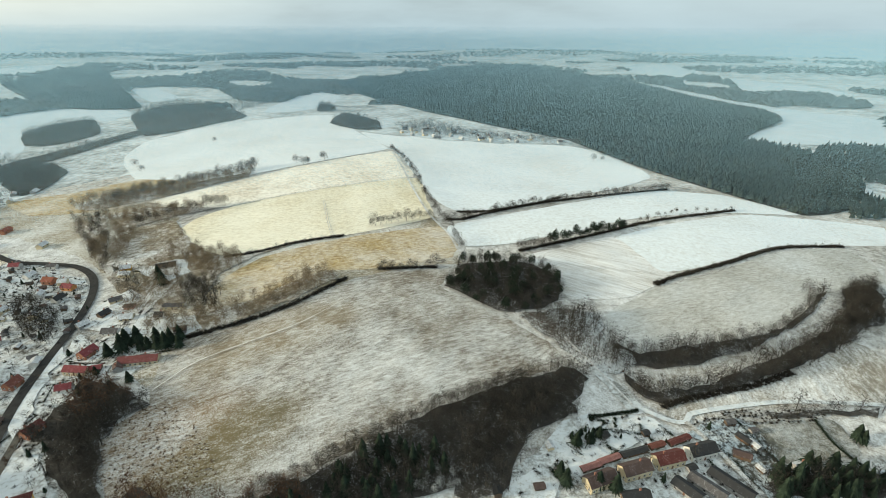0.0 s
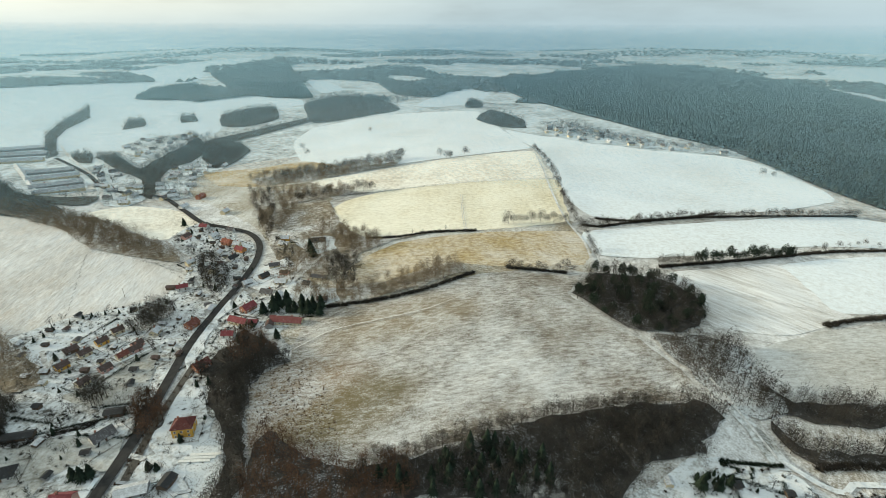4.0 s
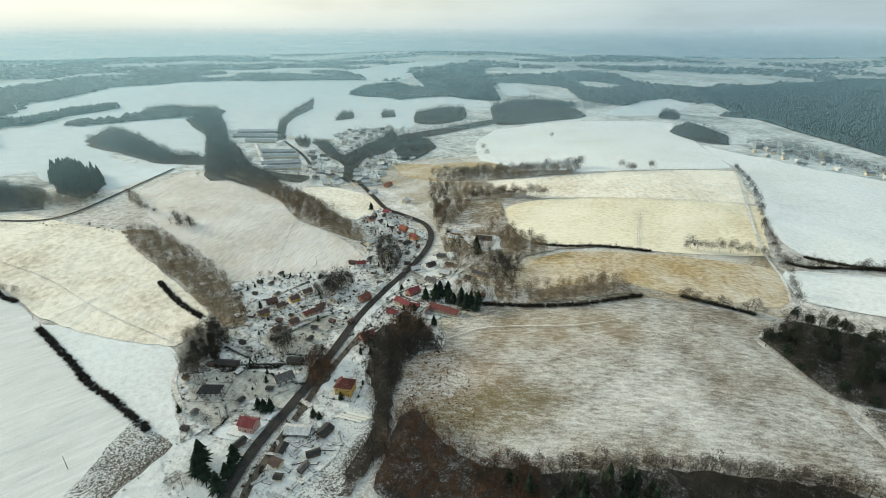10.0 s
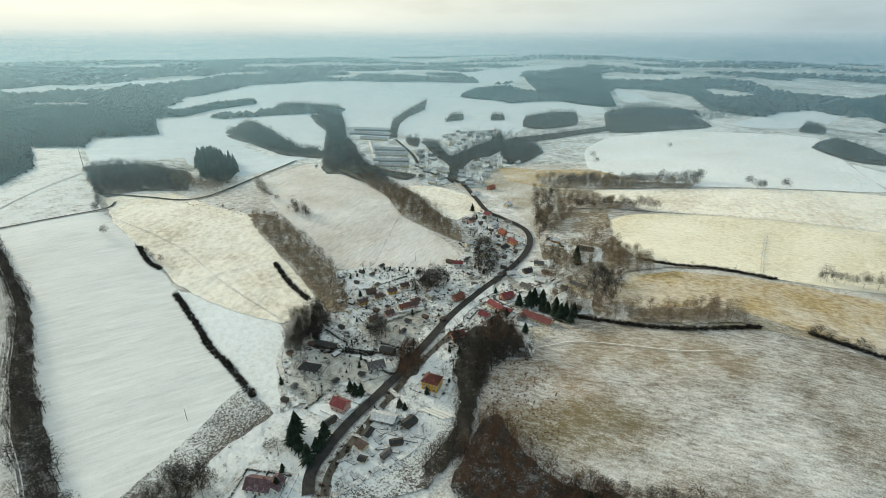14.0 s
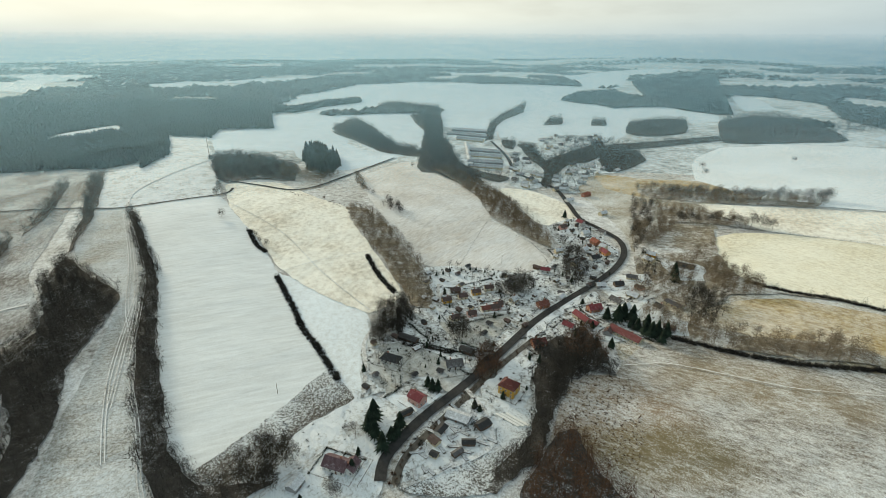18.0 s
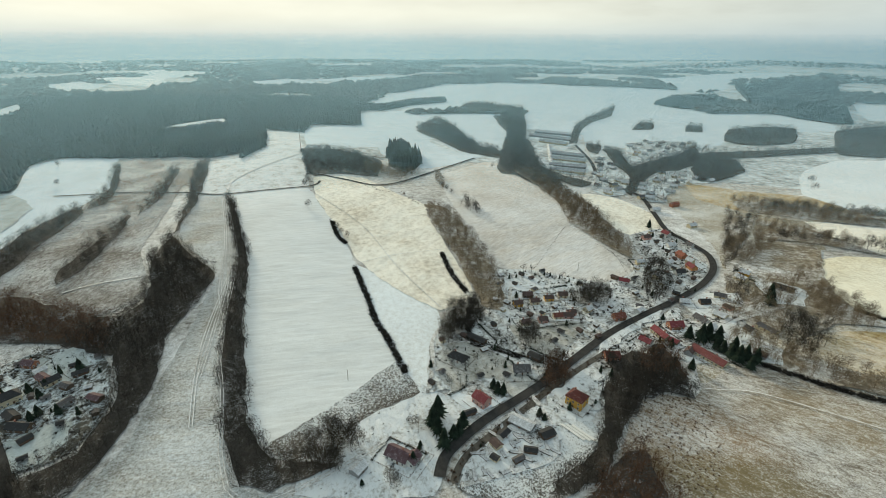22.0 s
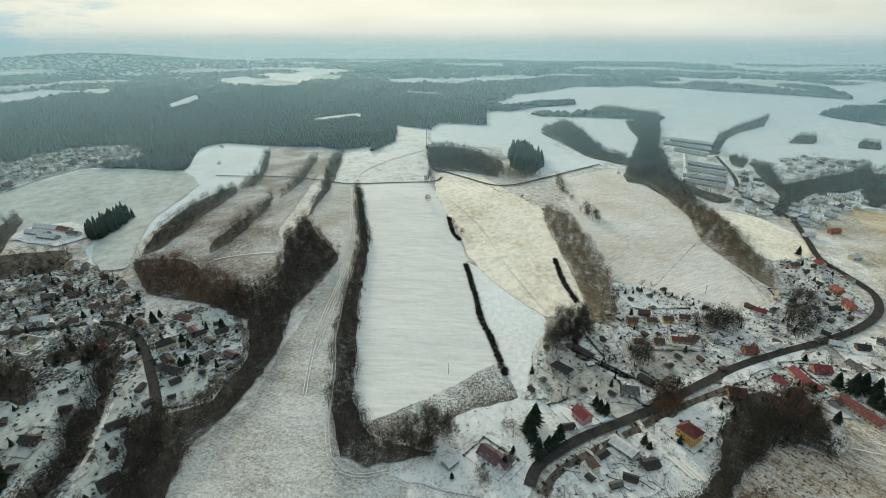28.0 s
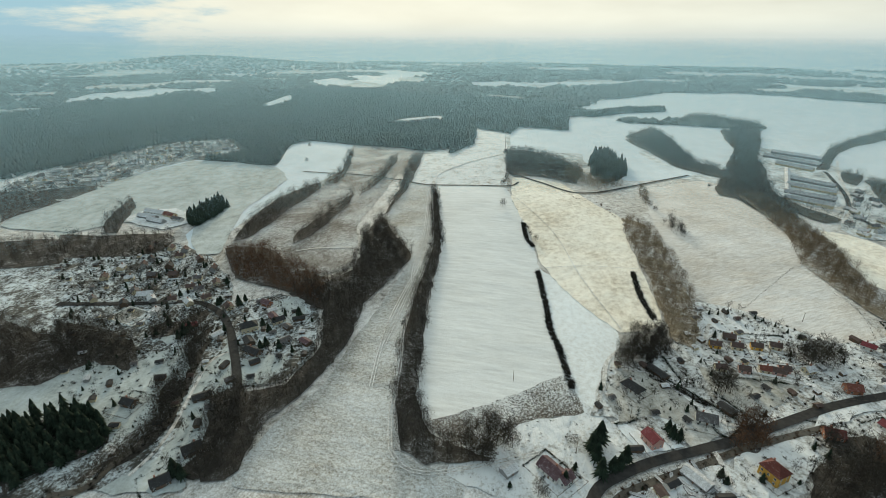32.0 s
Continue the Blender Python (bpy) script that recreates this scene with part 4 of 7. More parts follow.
ESTATE_HOUSES = [  # x, y, turn, length, width, eaves, walls, roof
    (-311, 178, 81, 7.2, 5.6, 2.94, "yellow", "brown", "gable"), (-310, 193, 78, 7.2, 5.6, 2.94, "cream", "brown", "gable"),
    (-311, 207, 76, 7.2, 5.6, 2.94, "yellow", "brown", "gable"), (-312, 221, 69, 7.2, 5.6, 2.94, "cream", "brown", "gable"),
    (-284, 170, 86, 6.8, 5.5, 2.76, "cream", "brown", "gable"), (-283, 185, 77, 6.8, 5.5, 2.76, "pink", "brown", "gable"),
    (-284, 199, 77, 6.8, 5.5, 2.76, "cream", "rust", "gable"), (-285, 212, 80, 6.8, 5.5, 2.76, "pink", "brown", "gable"),
    (-285, 228, 108, 6.8, 5.5, 2.76, "cream", "snowy", "gable"), (-322, 193, 74, 8, 5.4, 2.76, "brown", "brown", "gable"),
    (-282, 207, 68, 8, 5.4, 2.76, "pink", "brown", "gable")]
ROAD_HOUSES = [  # x, y, turn, length, width, eaves, walls, roof
    (-315, 287, 44, 8.4, 5.3, 3.13, "white", "red", "gable"), (-325, 285, 21, 6.6, 4.1, 2.39, "brown", "brown", "gable"),
    (-266, 243, 83, 8.6, 7.2, 3.31, "rust", "rust", "gable"), (-269, 265, 108, 7, 5.4, 2.58, "white", "snowy", "gable"),
    (-225, 205, 75, 9.8, 7.1, 3.31, "rust", "dark_red", "gable"), (-231, 239, 19, 8.3, 5.9, 2.76, "white", "red", "gable"),
    (-234, 255, -4, 15, 6.3, 3.13, "cream", "red", "gable"), (-239, 273, 74, 10.3, 7.7, 3.31, "rust", "red", "gable"),
    (-223, 257, 16, 6.3, 4.5, 2.39, "brown", "red", "gable"), (-198, 263, 10, 23.6, 7.2, 3.13, "cream", "barn_red", "gable"),
    (-238, 297, 3, 10.9, 6.3, 2.76, "white", "slate", "gable"), (-237, 315, 13, 9, 6.3, 2.76, "cream", "snowy", "gable"),
    (-208, 328, 4, 14, 5.4, 2.58, "cream", "slate", "gable"), (-244, 331, 3, 7, 5.4, 2.58, "pink", "brown", "gable")]
UPPER_HOUSES = [  # x, y, turn, length, width, eaves, walls, roof
    (-396, 408, 6, 9, 6.3, 3.13, "white", "red", "gable"), (-394, 379, 90, 9, 6.3, 2.94, "pink", "brown", "gable"),
    (-342, 378, -6, 10, 7.2, 3.31, "rust", "orange", "gable"), (-317, 366, -10, 10, 6.3, 3.13, "orange", "red", "gable"),
    (-312, 347, 78, 8.9, 6.3, 2.94, "white", "charcoal", "gable"), (-280, 386, 2, 10, 6.3, 3.31, "cream", "snowy", "gable"),
    (-251, 400, 24, 16, 6.3, 2.76, "grey", "charcoal", "gable"), (-344, 329, 73, 8, 5.4, 2.76, "cream", "snowy", "gable"),
    (-368, 389, 78, 8.3, 6.3, 2.76, "white", "snowy", "gable"), (-361, 407, 6, 8, 5.4, 2.76, "white", "slate", "gable"),
    (-469, 458, 90, 12, 6.3, 2.76, "white", "snowy", "gable"), (-477, 496, 91, 12, 6.3, 3.13, "rust", "orange", "gable"),
    (-548, 445, 21, 12, 6.3, 2.94, "cream", "snowy", "gable"), (-519, 479, 90, 11, 6.3, 2.76, "cream", "slate", "gable"),
    (-407, 456, 91, 10, 6.3, 2.76, "cream", "snowy", "gable")]
LANE_HOUSES = [  # x, y, turn, length, width, eaves, walls, roof
    (-287, 398, 24, 8.5, 6, 3.3, "yellow", "snowy", "gable"),
    (-262, 342, 40, 9, 5.5, 2.76, "cream", "slate", "gable"), (-259, 322, 70, 8, 5.5, 2.76, "brown", "charcoal", "gable"), (-266, 308, 60, 7.5, 5.4, 2.76, "grey", "snowy", "gable")]
FARM_SHEDS = [  # x, y, turn, length, width, eaves, walls, roof
    (-802, 544, 43, 61.7, 9, 4, "grey", "hoary", "gable"), (-760, 516, 46, 64.8, 9, 4, "cream", "hoary", "gable"),
    (-714, 486, 50, 62.7, 9, 4, "grey", "hoary", "gable"), (-676, 461, 48, 58, 9, 4, "cream", "hoary", "gable"),
    (-972, 608, 35, 99, 10, 4, "grey", "hoary", "gable"), (-917, 582, 33, 62.9, 10, 4, "cream", "hoary", "gable"),
    (-1016, 642, 41, 87.6, 10, 4, "grey", "snowy", "gable"), (-789, 498, -29, 230.4, 7, 3, "grey", "snowy", "gable"),
    (-585, -412, 72, 34, 8, 3, "white", "snowy", "gable"), (-568, -412, 72, 30, 8, 3, "grey", "snowy", "gable"), (-574, -386, 66, 18, 8, 3.2, "cream", "rust", "gable"),
    (-554, -392, 70, 26, 8, 3, "grey", "snowy", "gable"), (-560, -368, 70, 15, 7, 3, "white", "slate", "gable")]
ROW_HOUSES = [  # x, y, turn, length, width, eaves, walls, roof
    (79, 177, 21, 15.6, 7.8, 4.5, "cream", "brown", "gable"), (99, 184, 17, 15.6, 7.8, 4.5, "cream", "brown", "gable"),
    (119, 191, 15, 15.6, 7.8, 4.5, "cream", "dark_red", "gable"), (139, 197, 15, 15.6, 7.8, 4.5, "white", "charcoal", "gable")]
GARAGES = [  # x, y, turn, length, width, eaves, walls, roof
    (77, 186, 21, 11.1, 3.0, 1.9, "brown", "pinkish", "gable"), (88, 191, 21, 12.6, 3.0, 1.9, "brown", "pinkish", "gable"),
    (103, 196, 18, 15.5, 3.2, 2.0, "brown", "charcoal", "gable"), (117, 201, 19, 9.0, 3.0, 1.9, "brown", "rust", "gable"),
    (131, 205, 22, 14, 3.2, 2.0, "brown", "dark_red", "gable"), (122, 174, -53, 13.8, 7, 2.6, "grey", "charcoal", "gable"),
    (133, 176, -51, 17.7, 7, 2.6, "grey", "slate", "gable"), (146, 178, -52, 21.2, 7, 2.6, "grey", "charcoal", "gable"),
    (168, 207, -59, 7.5, 3.8, 2.39, "brown", "charcoal", "gable"), (172, 203, -69, 6, 3.7, 2.39, "grey", "snowy", "gable"),
    (161, 196, -25, 8.5, 4.7, 2.58, "brown", "brown", "gable"), (188, 189, 15, 7.9, 5.4, 2.76, "grey", "snowy", "gable"),
    (94, 169, 9, 14, 6.3, 2.76, "brown", "charcoal", "gable")]
WEST_HOUSES = [  # x, y, turn, length, width, eaves, walls, roof
    (-319, -171, 123, 12, 8.1, 4.78, "cream", "charcoal", "hip"), (-289, -155, 66, 13, 6.3, 2.76, "brown", "charcoal", "gable"),
    (-303, -137, 137, 9, 5.4, 2.58, "grey", "slate", "gable"), (-301, -120, 54, 9, 5.4, 2.58, "brown", "plum", "gable"),
    (-333, -136, 108, 9, 4.5, 2.39, "brown", "charcoal", "gable"), (-273, -169, 172, 7, 4, 2.3, "brown", "charcoal", "gable"),
    (-258, -158, 134, 6.3, 4, 2.3, "brown", "slate", "gable"), (-198, -151, 130, 10.1, 7.6, 2.94, "brown", "charcoal", "gable"),
    (-233, -211, 77, 9, 6.3, 2.76, "brown", "charcoal", "gable"), (-258, -206, 104, 6.2, 4.4, 2.39, "brown", "charcoal", "gable"),
    (-367, -231, 137, 7.7, 5.4, 3.13, "cream", "brown", "gable"), (-323, -220, 124, 8, 5.4, 2.58, "rust", "red", "gable"),
    (-336, -158, 43, 10, 5.4, 2.58, "rust", "plum", "gable"), (-277, -149, 129, 6.7, 4.5, 2.39, "brown", "charcoal", "gable")]
WEST_COTTAGES = [  # x, y, turn, length, width, eaves, walls, roof
    (-357, -172, 60, 9, 6, 2.9, "rust", "plum", "gable"),
    (-330, -152, 130, 10, 6, 2.9, "cream", "charcoal", "gable"), (-302, -164, 40, 10, 6, 2.58, "brown", "charcoal", "gable"),
    (-241, -168, 125, 11, 6, 2.5, "brown", "charcoal", "gable"), (-176, -156, 130, 9, 7, 2.9, "brown", "charcoal", "gable"),
    (-352, -203, 40, 9, 6, 2.9, "cream", "brown", "gable"), (-346, -163, 130, 7, 5, 2.58, "white", "snowy", "gable"),
    (-321, -141, 50, 7, 5, 2.5, "brown", "slate", "gable"), (-396, -236, 30, 9, 6, 3, "cream", "brown", "gable"),
    (-383, -246, 120, 8, 6, 2.9, "white", "slate", "gable"), (-310, -193, 149, 8.6, 5.4, 2.58, "white", "snowy", "gable"), (-371, -289, 106, 13, 7.2, 3.13, "white", "snowy", "gable")]
SPRUCES_A = [  # x, y, size
    (-207, 69, 1.15), (-201, 70, 1), (-191, 70, 1), (-213, 74, 1.2), (-201, 85, 0.9), (-197, 81, 0.9), (-195, 77, 0.8), (-220, 116, 0.75),
    (-218, 119, 0.7), (-224, 115, 0.7), (-194, 131, 0.5), (-190, 132, 0.45), (-194, 57, 0.35), (-216, 274, 1.25), (-223, 270, 1.0), (-216, 280, 1.2),
    (-204, 275, 0.9), (-199, 276, 0.95), (-192, 275, 1.0), (-187, 276, 1.05), (-186, 281, 1.0), (-201, 237, 0.7), (-194, 244, 0.7), (-422, 407, 0.9),
    (-245, 377, 1.2), (-236, 366, 1), (-252, 273, 0.5), (-220, 252, 0.6), (-186, 51, 0.7), (-196, 58, 0.35)]
SPRUCES_B = [  # x, y, size
    (-182, 23, 0.35), (73, 200, 0.9), (81, 202, 0.8), (87, 206, 0.7), (192, 190, 1), (195, 188, 1), (206, 190, 1), (233, 209, 1), (235, 207, 0.8),
    (78, 175, 1), (86, 173, 0.9), (-356, -196, 0.9), (-357, -215, 0.6), (-182, -152, 0.9), (-180, -147, 0.9), (-298, -149, 0.7), (-313, -220, 0.8),
    (-306, -221, 0.7), (60, 181, 0.9), (62, 176, 0.9)]
SPRUCES_C = [  # x, y, size
    (-210, 283, 1.1), (-196, 282, 1.0), (-181, 284, 1.0), (-178, 276, 0.9), (-364, -194, 0.55), (-316, -154, 0.65), (-295, -138, 0.75), (-317, -218, 0.85), (-311, -242, 0.55), (-362, -215, 0.65), (-324, -162, 0.75), (-337, -137, 0.85), (-373, -258, 0.55), (-397, -226, 0.65), (-324, -239, 0.75), (-311, -219, 0.85), (-327, -154, 0.55), (-295, -152, 0.65)]
LONE_A = [  # x, y, size
    (-583, 38, 0.9), (-207, 714, 1.2), (-202, 719, 1.1), (-183, 746, 1.1), (-433, 932, 0.9), (-220, 725, 1.2), (-203, 723, 1.2), (-188, 752, 1),
    (300, 353, 1.3), (248, 803, 1), (261, 800, 0.8), (-495, 63, 0.7), (-484, 68, 0.8), (-510, 62, 0.7), (-539, 238, 0.8), (-637, 229, 0.9),
    (-620, 229, 0.8), (-603, 230, 0.8), (-536, 226, 0.9), (-519, 232, 0.8), (-845, -294, 0.8), (-968, -327, 1), (-304, 119, 0.9), (-294, 108, 0.9),
    (-312, 239, 1.2), (-300, 245, 1.2), (-311, 248, 1.1), (-308, 227, 1), (-234, 157, 0.9), (-228, 159, 0.9)]
LONE_B = [  # x, y, size
    (-233, 168, 0.9), (-222, 152, 0.8), (-213, 22, 1.1), (-209, 15, 1), (-207, 26, 1), (-201, 9, 1), (-179, 37, 0.9), (-175, 39, 0.9), (-217, 17, 1.1),
    (-210, 21, 1), (-219, 13, 1), (-212, 60, 0.6), (-214, 57, 0.5), (-725, 348, 0.8), (-453, 721, 1.1), (-486, 762, 1)]


def mesh_of(name, verts, faces, mats, smooth=False, slots=None):
    me = bpy.data.meshes.new(name)
    me.from_pydata([tuple(v) for v in verts], [], [tuple(f) for f in faces])
    for m in mats if isinstance(mats, (list, tuple)) else [mats]:
        me.materials.append(m)
    if slots is not None:
        me.polygons.foreach_set("material_index", np.asarray(slots, np.int32))
    if smooth:
        me.polygons.foreach_set("use_smooth", np.ones(len(me.polygons), bool))
    me.update()
    return me


def tri_mesh(name, verts, tris, mat):
    """A large mesh from arrays of corners and triangles."""
    me = bpy.data.meshes.new(name)
    n = len(tris)
    me.vertices.add(len(verts))
    me.vertices.foreach_set("co", np.asarray(verts, np.float32).ravel())
    me.loops.add(n * 3)
    me.loops.foreach_set("vertex_index", np.asarray(tris, np.int32).ravel())
    me.polygons.add(n)
    me.polygons.foreach_set("loop_start", np.arange(0, n * 3, 3, dtype=np.int32))
    me.update(calc_edges=True)
    me.materials.append(mat)
    return me


def ground_sheet():
    """Rings round the middle of the valley, out to the horizon."""
    radii, r = [0.0, 40.0], 40.0
    while r < 4900:
        r += max(7.0, r * 0.021)
        radii.append(min(r, 4940))
    n = 400
    ang = np.arange(n) * 2 * math.pi / n
    R, A = np.meshgrid(radii[1:], ang, indexing="ij")
    x, y = R * np.cos(A), R * np.sin(A)
    v = np.stack([x, y, h(x, y)], -1).reshape(-1, 3)
    v = np.concatenate([v, [[0, 0, hz(0, 0)]]])
    faces = []
    for i in range(len(radii) - 2):
        for j in range(n):
            k = (j + 1) % n
            a, b, c, d = i * n + j, i * n + k, (i + 1) * n + k, (i + 1) * n + j
            faces += [(a, d, c), (a, c, b)]
    mid = len(v) - 1
    faces += [(mid, j, (j + 1) % n) for j in range(n)]
    me = tri_mesh("ground", v, faces, M_LAND)
    me.polygons.foreach_set("use_smooth", np.ones(len(me.polygons), bool))
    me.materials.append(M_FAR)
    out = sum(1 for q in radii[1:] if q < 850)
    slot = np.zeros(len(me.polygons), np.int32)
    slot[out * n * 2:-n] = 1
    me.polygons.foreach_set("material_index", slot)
    return tagged(new("ground", me), "rolling winter farmland under thin snow", "ground", kind="structure")


def rounded(line, closed, step=6.0):
    """A smooth line through the corners."""
    p = [Vector(q) for q in line]
    n, out = len(p), []
    for i in range(n if closed else n - 1):
        if closed:
            a, b, c, d = p[i - 1], p[i], p[(i + 1) % n], p[(i + 2) % n]
        else:
            a, b, c, d = p[max(i - 1, 0)], p[i], p[i + 1], p[min(i + 2, n - 1)]
        k = max(1, int((c - b).length / step))
        for j in range(k):
            t = j / k
            arc = 0.5 * ((2 * b) + (c - a) * t + (2 * a - 5 * b + 4 * c - d) * t * t + (3 * b - a - 3 * c + d) * t ** 3)
            out.append(b.lerp(c, t).lerp(arc, 0.45 if closed else 1.0))
    if not closed:
        out.append(p[-1])
    return out


def inside(pts, poly):
    """Which of the points lie within the outline."""
    x, y = pts[:, 0], pts[:, 1]
    res = np.zeros(len(pts), bool)
    q = np.asarray([(v[0], v[1]) for v in poly])
    for (x0, y0), (x1, y1) in zip(q, np.roll(q, -1, 0)):
        if y0 != y1:
            res ^= ((y0 > y) != (y1 > y)) & (x < (x1 - x0) * (y - y0) / (y1 - y0) + x0)
    return res


from mathutils.geometry import delaunay_2d_cdt


def grown(line, by):
    """The outline, moved outwards."""
    p = [Vector(q) for q in line]
    area = sum(a.x * b.y - b.x * a.y for a, b in zip(p, p[1:] + p[:1]))
    sign, out = (1 if area > 0 else -1), []
    for i, q in enumerate(p):
        t = (p[(i + 1) % len(p)] - q).normalized() + (q - p[i - 1]).normalized()
        t = t.normalized() if t.length > 0.2 else Vector((0, 0))
        out.append((q.x + t.y * by * sign, q.y - t.x * by * sign))
    return out


def drape(name, line, mat, lift, label, category="field", wobble=1.2, seed=0, grow=0.0):
    """A field, cut to its outline and laid on the land."""
    line = grown(line, grow) if grow else line
    r = random.Random(seed + len(line))
    far = max(30, min(math.hypot(*q) for q in line))
    step = max(6.0, far * 0.022)
    edge = [e + Vector((r.uniform(-wobble, wobble), r.uniform(-wobble, wobble))) for e in rounded(line, True, step)]
    e = np.array([(v.x, v.y) for v in edge])
    lo, hi = e.min(0), e.max(0)
    gx, gy = np.meshgrid(np.arange(lo[0], hi[0], step * 1.2), np.arange(lo[1], hi[1], step * 1.2))
    g = np.stack([gx.ravel(), gy.ravel()], 1)
    g = g[inside(g, edge)] if len(g) else g
    n = len(edge)
    pts = edge + [Vector(q) for q in g]
    out = delaunay_2d_cdt(pts, [(i, (i + 1) % n) for i in range(n)], [], 1, 0.05)
    v2, f2 = out[0], out[2]
    c = np.array([(sum(v2[i].x for i in f) / 3, sum(v2[i].y for i in f) / 3) for f in f2])
    keep = inside(c, edge)
    a = np.array([(v.x, v.y) for v in v2])
    v = np.column_stack([a, h(a[:, 0], a[:, 1]) + lift])
    faces = [tuple(f) for f, k in zip(f2, keep) if k]
    me = mesh_of(name, v, faces, mat, True)
    return tagged(new(name, me), label, category, kind="structure")


def ribbon(name, line, width, mat, lift, label, category, step=4.0, crown=0.0):
    """A road or track of even width along a line, with a slight camber."""
    p = rounded(line, False, step)
    v, f = [], []
    for i, q in enumerate(p):
        t = (p[min(i + 1, len(p) - 1)] - p[max(i - 1, 0)]).normalized()
        nrm = Vector((-t.y, t.x))
        for k, u in enumerate((-0.5, -0.25, 0, 0.25, 0.5)):
            w = q + nrm * width * u
            v.append((w.x, w.y, hz(w.x, w.y) + lift + crown * (1 - abs(2 * u))))
    for i in range(len(p) - 1):
        for k in range(4):
            a = i * 5 + k
            f.append((a, a + 1, a + 6, a + 5))
    me = mesh_of(name, v, f, mat, True)
    return tagged(new(name, me), label, category, kind="structure")


